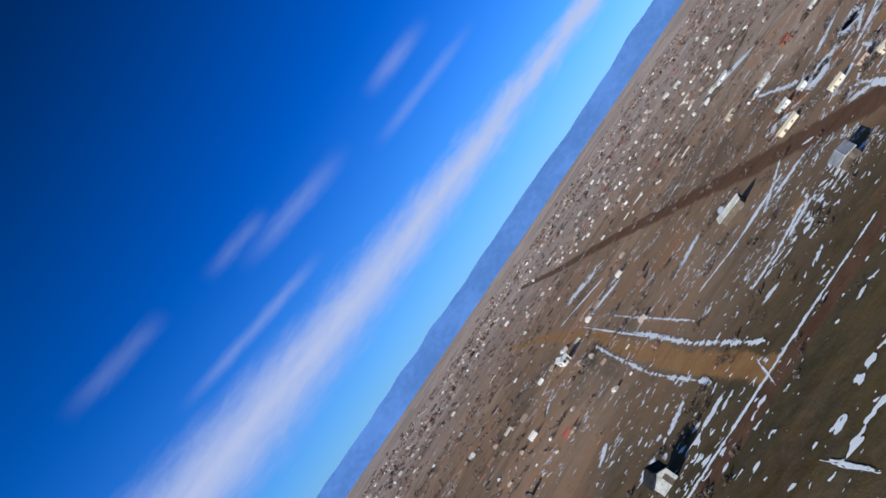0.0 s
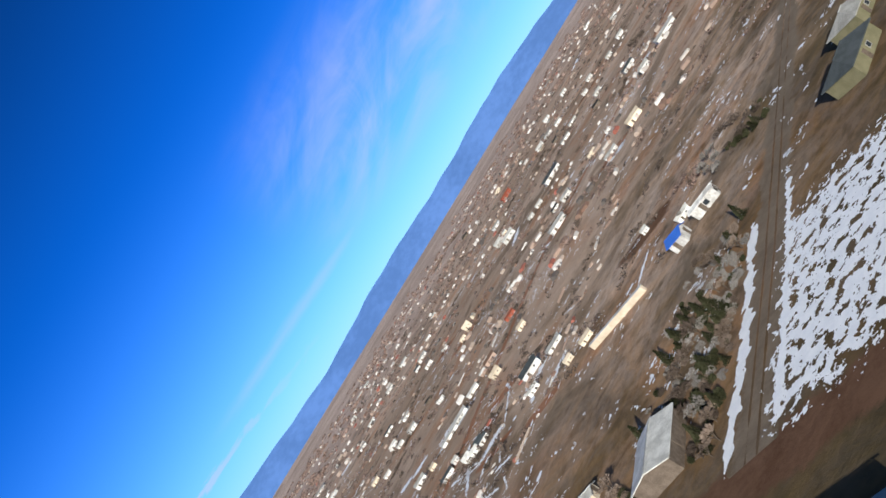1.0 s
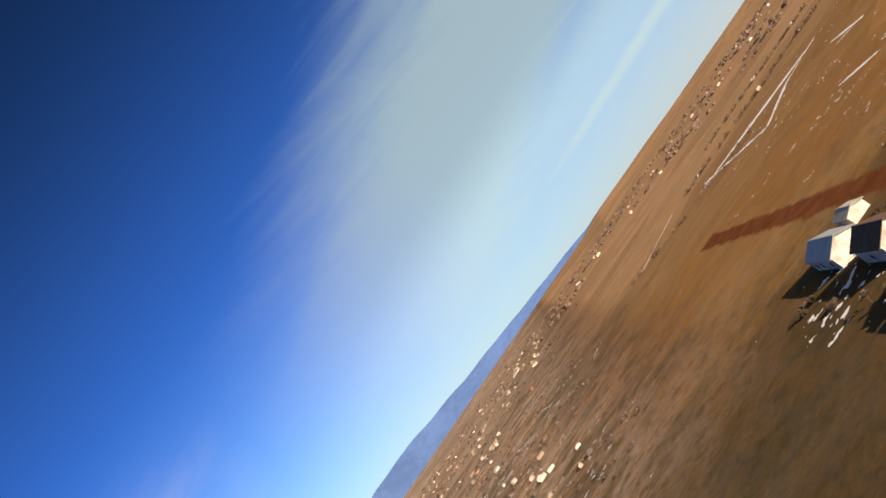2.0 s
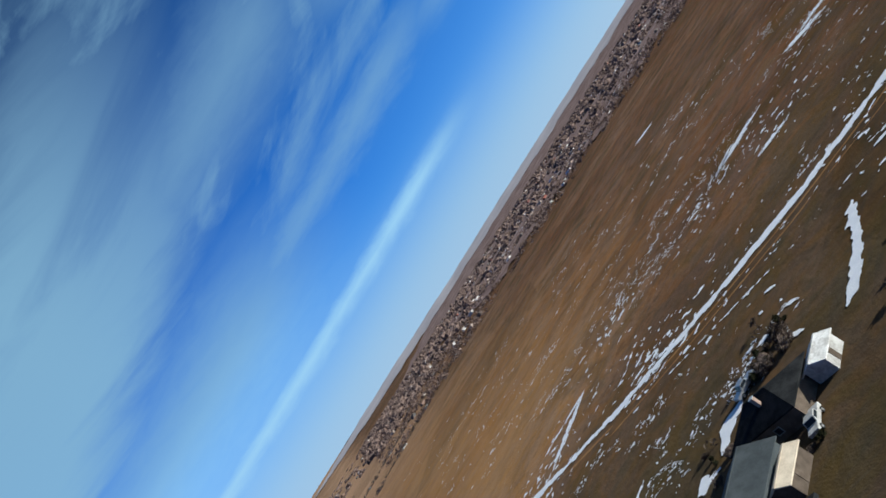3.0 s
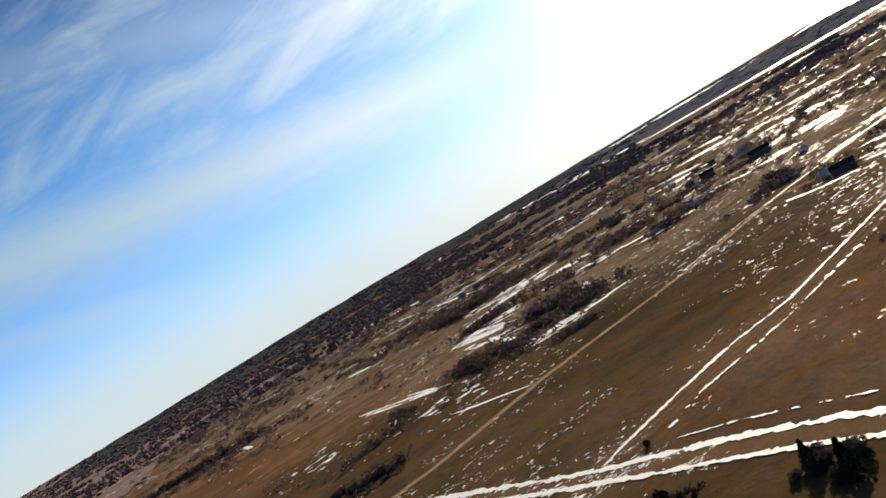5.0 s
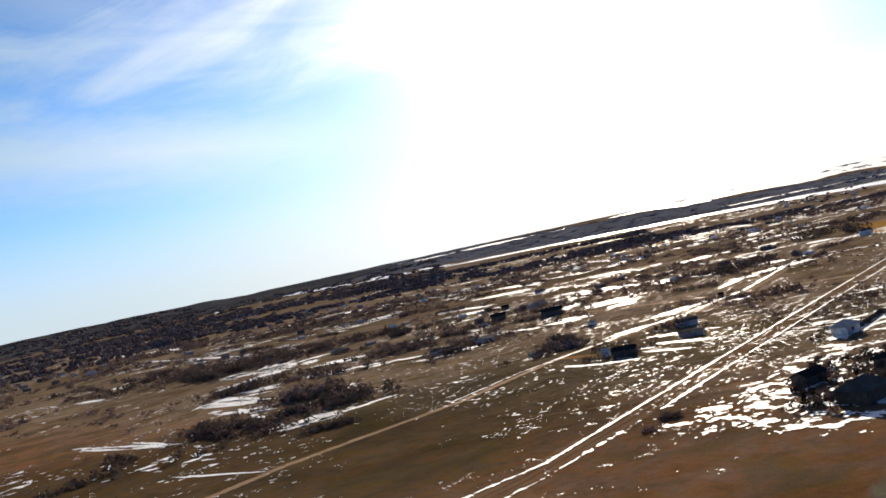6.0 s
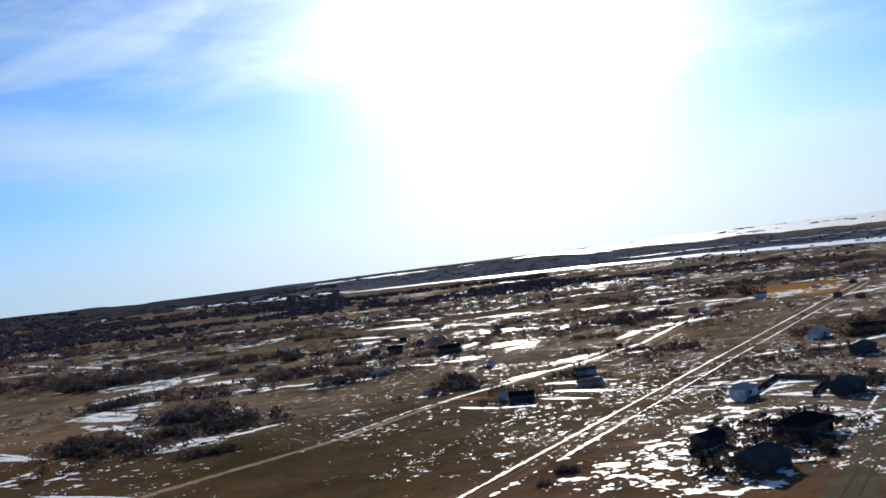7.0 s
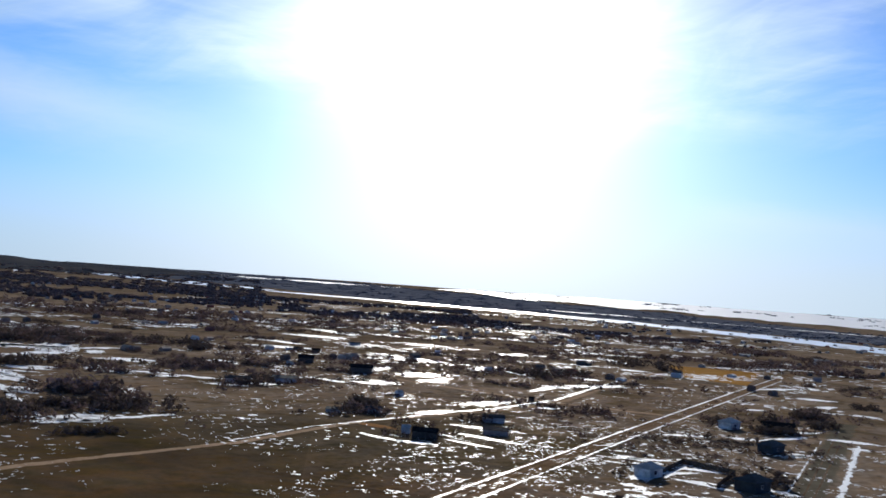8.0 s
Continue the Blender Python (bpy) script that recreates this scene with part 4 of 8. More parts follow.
snow_bank(2.0, 0.0, (-42.5, -118), (-46, -101))
snow_bank(2.0, 0.0, (40, -101), (34, -99), (29, -98))
snow_bank(1.2, 0.0, (-50, -126.5), (-58, -127), (-61, -122), (-61.5, -113))
snow_bank(1.5, 0.0, (-63, -107), (-57, -104.5), (-52, -105), (-49, -112), (-47, -119))
snow_bank(1.5, 0.0, (-51, -98.5), (-60, -100), (-68, -103.5))
snow_bank(2.4, 0.0, (-181, -303), (-194, -296), (-206, -287), (-232, -285))
snow_bank(5.0, 0.0, (-225, -420), (-240, -424), (-260, -400))
snow_bank(7.0, 0.1, (-300, -470), (-342, -505), (-380, -500))
snow_bank(1.8, 0.05, (-317, -246), (-353, -243), (-409, -247), (-501, -270), (-560, -284))
snow_bank(1.2, 0.15, (-209, -239), (-251, -246), (-317, -245))
snow_bank(1.0, 0.3, (-216, -97), (-288, -109), (-400, -130))
snow_bank(1.6, 0.02, (-200, -81), (-280, -95), (-400, -117))
snow_bank(1.6, 0.0, (-270, -137), (-296, -141), (-290, -128))
snow_bank(1.3, 0.1, (4.5, 160), (3.6, 210), (6.5, 290))
snow_bank(1.2, 0.15, (-4.6, 175), (-5.4, 230), (-2.0, 300), (1.0, 350))
snow_bank(1.0, 0.2, (9.5, 220), (12, 300), (14, 360))
snow_bank(1.7, 0.15, (-12, 106), (-4, 107), (8, 101))
snow_bank(6.0, 0.1, (-290, -420), (-316, -362), (-340, -352))
snow_bank(2.4, 0.0, (38, 464), (24, 490), (10, 512))
snow_bank(1.8, 0.1, (15, 448), (28, 430), (36, 410))
snow_bank(1.6, 0.0, (41, 229), (30, 231), (18, 236))
snow_bank(1.4, 0.0, (39, 195), (26, 190), (16, 190))
snow_bank(2.5, 0.2, (-25, 405), (-20, 380), (-30, 350))
snow_bank(1.6, 0, (347, -192), (380, -179))
snow_bank(1.6, 0.1, (420, -174), (476, -178))
snow_bank(1.5, 0.05, (275, -135), (334, -133))
snow_bank(1.5, 0.1, (257, -115), (260, -97))
snow_bank(3.0, 0.0, (577, -214), (555, -175), (495, -132))
snow_bank(3.0, 0.05, (495, -132), (632, -117))
snow_bank(1.3, 0.1, (190, -121), (186, -98))
snow_bank(1.6, 0.2, (198, -159), (185, -177))
snow_bank(2.2, 0.1, (729, -106), (639, -48))
snow_bank(1.6, 0.1, (427, -176), (449, -167))
snow_bank(2.5, 0.1, (-166, -413), (-170, -337))
snow_bank(3.0, 0.1, (-83, -473), (-70, -586))
snow_bank(1.0, 0.25, (-4, -275), (-29, -225))
snow_bank(1.6, 0.1, (-15, -142), (-29, -139))
snow_bank(2.2, 0.1, (-44, -239), (-61, -212))
snow_bank(1.5, 0.1, (-74, -273), (-82, -223))
snow_bank(5, 0.1, (-308, -523), (-340, -499))
snow_bank(4.5, 0.1, (-316, -460), (-329, -428))
snow_bank(3, 0, (-233, -427), (-238, -375))
snow_bank(4, 0.05, (-404, -319), (-443, -326))
snow_bank(6, 0.1, (-532, -460), (-525, -382))
snow_bank(1.3, -0.2, (93.5, -55), (93, -51), (90.4, -47), (92, -43.5))
snow_bank(2.5, 0.0, (60, -96), (56, -95), (48, -98))
snow_bank(2.2, 0.0, (56.5, -94), (55.5, -82))
snow_bank(1.2, 0.1, (59, -96), (59, -90))
snow_bank(2.0, 0.1, (40, -99.5), (31, -98.5))
snow_bank(2.5, 0.0, (48, -100), (50, -95))
snow_bank(2.5, 0.2, (105, -32), (98, -26))
snow_bank(1.6, 0.1, (125, -38), (124, -42))
snow_bank(1.3, 0.05, (61, 246), (39, 222))
snow_bank(1.2, 0.05, (40, 191), (30, 190))
snow_bank(2.5, 0.1, (-223, -378), (-187, -291))


def snow_sheet(x0, y0, x1, y1, cell, scale, level, seed, label, big=0.0):
    """Snow that has thawed into joined patches: the land over a noise contour, with smooth outlines."""
    nx, ny = int((x1 - x0) / cell), int((y1 - y0) / cell)

    def value(i, j):
        x, y = x0 + i * cell, y0 + j * cell
        v = noise.noise(Vector((x * scale, y * scale, seed))) + 0.6 * noise.noise(Vector((x * scale * 3, y * scale * 3, seed + 5))) + 0.5 * noise.noise(Vector((x * scale * 7, y * scale * 7, seed + 8)))
        v += big * noise.noise(Vector((x * 0.03, y * 0.03, seed + 2))) if big else 0.0
        edge = min(i / nx, 1 - i / nx, j / ny, 1 - j / ny)
        return v - level - 0.9 * max(0.0, 0.15 - edge) / 0.15

    verts, faces = contour(nx, ny, value, lambda u, v: (x0 + u * cell, y0 + v * cell, 0.09))
    tagged(link_mesh("snow_field", verts, faces, M_SNOW), label, "snow", kind="structure")


snow_sheet(64, 42, 118, 75.5, 0.2, 0.55, -0.22, 2.0, "field half covered by thawing patchy snow")
snow_sheet(64, 150, 132, 236, 0.6, 0.22, 0.30, 4.0, "streaks of thawing snow beside the red road")
snow_sheet(-90, -162, -38, -138, 0.5, 0.22, 0.30, 6.0, "patchy snow along the farm road verge")
snow_sheet(-268, -146, -160, -90, 0.5, 0.24, 0.12, 8.0, "thawing snow in the farm yards")
snow_sheet(-380, -190, -258, -100, 0.6, 0.28, 0.48, 9.0, "thawing snow round the far farm yards")
snow_sheet(-24, 88, 22, 122, 0.6, 0.22, 0.48, 3.0, "small thawing snow patches on grass")
snow_sheet(-62, -245, 18, -96, 0.5, 0.42, 0.56, 14.0, "thin broken snow in the dry grass", 0.7)
snow_sheet(18, -265, 262, -98, 0.7, 0.42, 0.66, 15.0, "thin broken snow on the red field", 0.7)
snow_sheet(-44, 84, 62, 240, 0.6, 0.42, 0.62, 16.0, "thin broken snow beside the gravel roads", 0.6)
snow_sheet(-430, -345, -150, -95, 0.7, 0.42, 0.66, 17.0, "thin broken snow across the west fields", 0.6)
snow_sheet(60, -40, 230, -12, 0.7, 0.26, 0.55, 18.0, "thin broken snow behind the farmsteads", 0.6)
snow_sheet(-270, -420, -90, -240, 1.0, 0.2, 0.62, 19.0, "thin broken snow at the thickets", 0.7)
snow_sheet(30, -130, 62, -92, 0.5, 0.20, 0.45, 12.0, "snow left in the shaded farm yard")


patch_count = 0


def snow_patch(x, y, ux, uy, vx, vy):
    """A drift left on the land: half its length along u, half its breadth along v, with a thawed outline."""
    global patch_count
    patch_count += 1
    seed, nx, ny = patch_count * 1.71, 56, 26
    fu, fv = min(9.0, max(3.0, math.hypot(ux, uy) / 1.1)), min(7.0, max(3.0, math.hypot(vx, vy) / 0.8))

    def place(i, j):
        a, b = (i / nx - 0.5) * 2.6, (j / ny - 0.5) * 2.6
        px, py = x + ux * a + vx * b, y + uy * a + vy * b
        return (px, py, terrain(px, py) + 0.11)

    def value(i, j):
        a, b = (i / nx - 0.5) * 2.6, (j / ny - 0.5) * 2.6
        n = 0.6 * noise.noise(Vector((a * 1.5, b * 2.2, seed))) + noise.noise(Vector((a * fu, b * fv, seed + 3)))
        return 0.72 - a * a - b * b + 0.95 * n

    verts, faces = contour(nx, ny, value, place)
    if faces:
        tagged(link_mesh("snow_patch", verts, faces, M_SNOW), "thawing drift of old white snow on dry grass", "snow", kind="structure")


# snow in the yards of the dark-roofed farms
for px, py, ux, uy, vx, vy in ((86.2, -119.6, -2.6, 1.2, 0.2, 0.5), (82.6, -109.2, -2.4, 1.0, 0.3, 0.6), (93.8, -130.5, -1.9, 0.6, 0.2, 0.5), (95.4, -101.3, -2.3, -1.4, 0.7, -1.2), (97.4, -90.8, -1.8, -0.8, 0.4, -0.7), (91.8, -115.8, 1.5, 0.3, -0.2, 0.9), (94.9, -112.4, 0.8, 0.9, -0.6, 0.5), (90.9, -110.5, 1.1, -0.2, 0.2, 0.8), (96.6, -110.0, 0.6, 0.9, -0.4, 0.3), (95.5, -116.6, 1.0, 0.2, -0.1, 0.6), (40.4, -127.4, 1.2, 0.4, -0.4, 1.1), (31.6, -130.6, 1.3, 0.8, -0.3, 0.5), (34.6, -131.6, 1.6, -0.5, 0.2, 0.5), (37.2, -133.6, 1.4, -0.3, 0.1, 0.5), (38.8, -100.6, 1.5, 0.6, -0.8, 1.3), (31.6, -98.4, 3.2, -0.3, 0.1, 0.5), (29.6, -108.6, 0.4, 1.0, -0.4, 0.2), (41.8, -138.6, 1.3, -0.6, 0.3, 0.5), (41.4, -113.6, 0.5, 1.2, -0.5, 0.3), (25.2, -115.8, 0.7, 0.5, -0.3, 0.5), (56.6, -118.2, 0.8, 1.4, -0.8, 0.5)):
    snow_patch(px, py, ux, uy, vx, vy)
snow_patch(-231, -397, -3.2, 26.9, -2.7, -4.4)
snow_patch(-240, -409, -1.3, 8.3, -2.3, -3.8)
snow_patch(-220, -359, -3.2, 6.8, -3.8, -5.9)
snow_patch(-219, -390, -2.3, 2.0, -2.0, -3.4)
snow_patch(-315, -525, -11.2, -0.4, -6.0, -10.0)
snow_patch(-336, -516, -14.3, 3.2, -13.2, -20.1)
snow_patch(-339, -484, -5.8, 1.9, -7.5, -10.6)
snow_patch(-331, -443, -9.0, 9.8, -7.0, -9.1)
snow_patch(-269, -423, -4.9, 5.5, -2.8, -4.3)
snow_patch(-254, -341, -3.1, 2.0, -4.5, -5.9)
snow_patch(-203, -291, -5.8, 2.1, -1.8, -2.5)
snow_patch(-213, -286, -4.1, 2.5, -1.2, -1.5)
snow_patch(-375, -425, -3.6, 10.3, -7.1, -7.8)
snow_patch(-384, -563, -5.6, 5.1, -5.7, -8.2)
snow_patch(-2253, -3963, 45.2, 211.1, -234.9, -412.0)
snow_patch(-1705, -2704, 216.9, 564.4, -119.4, -185.7)
snow_patch(-687, -985, -15.4, 4.5, -18.7, -26.7)
snow_patch(-591, -974, -4.0, 48.3, -11.2, -18.2)
snow_patch(-735, -935, -4.8, 21.3, -15.2, -19.0)
snow_patch(-1556, -2054, 27.5, 135.9, -70.9, -92.8)
snow_patch(-805, -1338, -20.9, 1.9, -21.1, -34.9)
snow_patch(-757, -885, -5.6, 17.2, -15.5, -17.8)
snow_patch(-2078, -3128, -114.1, -102.8, -136.0, -204.5)
snow_patch(-579, -703, -12.5, 11.1, -9.1, -10.8)
snow_patch(-734, -760, -21.8, 2.5, -13.7, -13.9)
snow_patch(-520, -354, -14.3, 5.1, -17.0, -11.0)
snow_patch(-517, -329, 1.9, 10.7, -11.0, -6.4)
snow_patch(-435, -371, -23.4, -6.8, -9.6, -8.1)
snow_patch(-438, -342, -16.6, 7.5, -11.1, -8.3)
snow_patch(-367, -255, -17.7, 3.6, -6.3, -4.1)
snow_patch(-319, -248, -10.9, 2.8, -4.9, -3.6)
snow_patch(-254, -221, 0.3, 9.7, -1.8, -1.4)
snow_patch(-256, -209, -2.8, 6.7, -1.8, -1.3)
snow_patch(-375, -326, -3.2, 9.4, -4.2, -3.4)
snow_patch(-493, -501, -13.7, 18.4, -8.0, -7.9)
snow_patch(-617, -584, -13.6, 25.3, -12.3, -11.3)
snow_patch(-518, -398, -2.3, 7.2, -5.9, -4.3)
snow_patch(-795, -762, -9.3, 24.4, -15.6, -14.6)
snow_patch(-726, -595, -6.9, 24.4, -12.2, -9.6)
snow_patch(-452, -276, -23.5, -3.3, -9.2, -5.4)
snow_patch(-498, -270, -22.2, 9.1, -9.6, -4.8)
snow_patch(-467, -278, -4.5, 7.4, -5.8, -3.2)
snow_patch(-716, -368, 17.4, 22.5, -13.4, -6.3)
snow_patch(-292, -154, 1.5, 8.8, -2.6, -1.1)
snow_patch(-291, -136, -2.4, 9.1, -2.0, -0.7)
snow_patch(-293, -119, -0.5, 3.7, -1.9, -0.6)
snow_patch(-278, -108, 1.0, 4.6, -2.6, -0.7)
snow_patch(-270, -126, 1.8, 12.1, -1.7, -0.6)
snow_patch(-655, -205, 5.3, 12.5, -7.5, -2.0)
snow_patch(-538, -164, -8.2, 4.1, -6.5, -1.7)
snow_patch(-413, -142, -13.8, 6.9, -3.8, -1.1)
snow_patch(-685, -376, -6.1, 11.0, -9.4, -4.8)
snow_patch(-637, -313, -2.9, 10.9, -7.8, -3.5)
snow_patch(-661, -420, -18.4, 4.0, -12.1, -7.4)
snow_patch(-379, -233, -4.7, 2.8, -4.7, -2.7)
snow_patch(-301, -215, -4.2, 13.4, -2.4, -1.6)
snow_patch(-283, -200, 0.3, 14.0, -2.1, -1.3)
snow_patch(-269, -198, 0.1, 9.3, -1.5, -0.9)
snow_patch(-359, -166, -8.1, 7.5, -3.1, -1.2)
snow_patch(-372, -150, -1.7, 7.6, -3.2, -1.1)
snow_patch(-351, -125, -2.3, 3.4, -4.1, -1.2)
snow_patch(-480, -180, -4.5, 3.8, -4.0, -1.3)
snow_patch(-1018, -897, -17.7, 14.7, -25.0, -21.6)
snow_patch(-1096, -826, -41.0, -6.2, -27.2, -20.1)
snow_patch(-1235, -793, -8.5, 33.2, -33.0, -20.6)
snow_patch(-533, -295, -1.2, 10.3, -7.5, -3.8)
snow_patch(-513, -419, 8.0, 17.5, -5.9, -4.5)
snow_patch(-365, -341, -1.2, 11.3, -4.1, -3.6)
snow_patch(-304, -344, -5.8, 7.7, -3.0, -3.3)
snow_patch(-304, -378, -9.0, 1.7, -3.2, -3.9)
snow_patch(-275, -148, -1.2, 1.2, -3.2, -1.5)
snow_patch(-410, -151, 11.0, 10.9, -3.8, -1.1)
snow_patch(-398, -163, -8.1, 2.7, -4.4, -1.6)
snow_patch(-390, -140, -16.0, 5.5, -4.1, -1.2)
snow_patch(-408, -121, -1.8, 9.5, -4.4, -0.9)
snow_patch(-576, -179, -4.7, 10.6, -7.4, -1.9)
snow_patch(-622, -211, -20.3, 7.3, -6.6, -2.0)
snow_patch(-264, -141, -1.6, 3.3, -3.9, -1.7)
snow_patch(-273, -127, -1.6, 6.3, -1.6, -0.6)
snow_patch(-280, -138, -6.8, 4.6, -2.6, -1.1)
snow_patch(-347, -125, -5.6, 4.7, -3.9, -1.1)
snow_patch(-389, -114, -1.7, 4.3, -3.2, -0.7)
snow_patch(-294, -153, -6.1, 8.0, -2.0, -0.9)
snow_patch(-868, -246, -21.5, 1.3, -16.8, -4.3)
snow_patch(-515, -140, -0.7, 7.3, -4.3, -0.9)
snow_patch(-316, -524, -4.3, 13.8, -7.7, -12.4)
snow_patch(-325, -497, -9.4, 6.3, -10.0, -14.9)
snow_patch(-235, -415, -1.5, 13.8, -3.7, -6.3)
snow_patch(-238, -388, -1.4, 12.8, -3.0, -4.7)
snow_patch(-188, -290, -6.0, 2.3, -2.1, -3.2)
snow_patch(-201, -287, -7.9, -0.5, -2.6, -3.7)
snow_patch(-164, -380, -0.7, 21.1, -1.4, -3.1)
snow_patch(-168, -346, -3.2, 13.4, -2.0, -4.0)
snow_patch(-321, -682, -1.8, 12.9, -5.3, -11.1)
snow_patch(-275, -634, -4.1, 14.5, -4.1, -9.3)
snow_patch(-1961, -4120, 149.3, 441.0, -153.7, -320.7)
snow_patch(-2461, -4326, 358.5, 779.0, -208.6, -363.0)
snow_patch(-291, -404, -6.1, 13.9, -5.8, -7.8)
snow_patch(-262, -422, -5.5, 10.4, -3.7, -5.7)
snow_patch(-144, -332, -4.1, -6.7, -0.7, -2.4)
snow_patch(319, 195, -1.2, 6.9, -5.9, -3.3)
snow_patch(436, 209, -9.4, 2.3, -7.0, -3.2)
snow_patch(184, 183, 11.2, -2.5, 2.1, 1.9)
snow_patch(165, 167, -4.9, 1.3, -1.7, -1.6)
snow_patch(227, 270, 7.3, -11.7, 3.4, 3.7)
snow_patch(234, 312, -4.5, 4.6, -3.2, -3.9)
snow_patch(156, 203, -5.2, 0.0, -1.4, -1.7)
snow_patch(164, 128, 7.9, 0.0, 1.2, 0.9)
snow_patch(466, 362, 19.9, 5.8, 11.0, 8.4)
snow_patch(1208, 608, 51.6, 7.0, 41.9, 20.8)
snow_patch(531, 729, 6.4, -10.8, 9.4, 12.4)
snow_patch(113, 205, -11.5, 0.4, -2.7, -4.2)
snow_patch(87, 177, -3.5, 0.2, -2.8, -4.7)
snow_patch(110, 184, -15.3, -4.1, -1.0, -1.6)
snow_patch(113, 273, -9.1, -1.9, -5.6, -11.9)
snow_patch(93, 268, -6.7, 0.2, -3.4, -8.1)
snow_patch(69, 207, -1.1, 4.5, -1.1, -2.3)
snow_patch(110, 250, -10.1, -3.1, -1.4, -2.7)
snow_patch(84, 234, -10.1, -1.9, -1.0, -2.3)
snow_patch(177, 529, -4.8, 42.2, -5.2, -13.3)
snow_patch(116, 365, -6.6, 7.7, -2.1, -5.5)
snow_patch(118, 300, -10.2, -6.0, -1.7, -3.8)
snow_patch(45, 180, -5.3, 1.1, -0.6, -1.8)
snow_patch(57, 170, 0.5, -7.9, 1.3, 2.2)
snow_patch(231, 283, -2.1, 7.1, -6.0, -6.5)
snow_patch(168, 206, -5.7, 4.6, -2.3, -2.5)
snow_patch(233, 325, -2.0, 5.9, -3.3, -4.2)
snow_patch(118, 239, -4.8, 2.1, -1.2, -2.1)
snow_patch(123, 175, -2.4, 2.5, -0.8, -1.0)
snow_patch(49, 223, -5.8, 0.8, -0.6, -2.0)
snow_patch(61, 227, -0.5, 3.9, -0.6, -1.3)
snow_patch(-7, -110, -0.9, 7.4, -0.6, -0.7)
snow_patch(-1, -132, -2.0, 1.4, -0.1, -1.1)
snow_patch(2, -126, -1.1, 0.7, -0.1, -0.7)
snow_patch(-10, -134, -1.4, 2.0, -0.2, -0.9)
snow_patch(-19, -135, -2.2, 0.9, -0.2, -1.0)
snow_patch(-21, -122, -1.1, 2.3, -0.3, -0.7)
snow_patch(-22, -140, -6.5, 3.4, -0.1, -0.5)
snow_patch(-25, -136, -3.3, -0.8, -0.1, -0.5)
snow_patch(5, -145, -1.6, -0.6, 0.0, -0.7)
snow_patch(11, -145, -1.9, 1.1, 0.0, -0.6)
snow_patch(-25, -188, -1.2, 1.2, -0.3, -1.5)
snow_patch(-33, -170, -1.0, 0.3, -0.4, -1.6)
snow_patch(-44, -162, -0.5, 2.0, -0.4, -1.0)
snow_patch(-54, -181, -1.0, 1.0, -0.5, -1.3)
snow_patch(-52, -203, -9.9, -1.0, -0.3, -1.2)
snow_patch(-43, -253, -2.4, -0.1, -0.6, -3.5)
snow_patch(-50, -233, -6.9, -5.3, -0.7, -3.6)
snow_patch(-78, -256, -4.4, 15.5, -1.0, -2.7)
snow_patch(21, -197, -5.5, -0.0, 0.2, -1.9)
snow_patch(-20, -282, 16.8, -1.0, 0.2, 2.0)
snow_patch(-3, -205, -3.4, -1.6, 0.0, -1.0)
snow_patch(-21, -208, -5.3, -1.3, -0.1, -0.8)
snow_patch(-54, -453, -25.0, 1.9, -0.5, -3.8)
snow_patch(-43, -356, -5.6, 58.2, -0.4, -1.9)
snow_patch(-178, -615, -2.9, -22.8, 4.4, 13.2)
snow_patch(-139, -257, -4.1, 20.9, -0.8, -1.3)
snow_patch(-58, -151, 7.0, 1.3, 0.4, 1.1)
snow_patch(-57, -138, 5.4, 0.6, 0.4, 0.9)
snow_patch(-48, -151, -0.9, 1.9, -0.5, -1.0)
snow_patch(-62, -163, -0.1, 3.2, -0.5, -0.8)
snow_patch(-73, -137, 1.6, -1.2, 0.6, 0.9)
snow_patch(-330, -512, 14.3, -9.8, 6.2, 9.4)
snow_patch(-199, -295, 10.2, -2.3, 2.6, 3.7)
snow_patch(-172, -355, -1.4, -19.7, 1.7, 3.2)
snow_patch(-216, -364, -2.5, 19.1, -3.4, -5.4)
snow_patch(-296, -480, -39.3, -12.8, -5.1, -8.2)
snow_patch(-450, -808, 41.6, 176.4, -7.4, -12.6)
snow_patch(-243, -411, 1.6, 24.2, -6.6, -10.3)
snow_patch(-196, -287, -7.2, 5.2, -2.1, -2.9)
snow_patch(-533, -547, 1.6, 33.9, -10.0, -9.9)
snow_patch(-386, -326, -1.6, 9.6, -5.8, -4.7)
snow_patch(-322, -341, -6.7, 5.5, -3.7, -3.7)
snow_patch(-598, -1123, 5.1, 68.4, -19.2, -35.3)
snow_patch(-615, -1285, 55.6, 190.7, -16.0, -32.3)
snow_patch(-418, -320, -7.0, 5.8, -6.4, -4.7)
snow_patch(-691, -625, 7.7, 35.6, -15.6, -13.7)
snow_patch(134, -235, -7.4, -8.3, 1.6, -2.8)
snow_patch(111, -205, -5.5, -1.7, 1.0, -1.8)
snow_patch(111, -264, -8.9, 1.8, 1.4, -3.4)
snow_patch(108, -271, -6.9, -2.0, 1.0, -2.5)
snow_patch(100, -288, -1.9, -8.4, 1.2, -3.2)
snow_patch(23, -195, 2.5, -5.1, 0.0, 1.6)
snow_patch(24, -270, -2.5, -1.3, 0.3, -3.6)
snow_patch(40, -195, -1.8, -0.9, 0.3, -1.2)
snow_patch(20, -122, -1.8, 0.9, 0.0, -0.6)
snow_patch(39, -119, 4.0, 0.9, -0.1, 0.4)
snow_patch(53, -132, -5.9, 0.0, 0.3, -0.7)
snow_patch(32, -130, -1.8, 2.6, -0.0, -0.7)
snow_patch(38, -591, -15.3, 171.3, -0.5, -3.0)
snow_patch(15, -338, -8.5, 81.1, -0.4, -1.7)
snow_patch(3, -234, -1.9, 16.7, -0.2, -0.9)
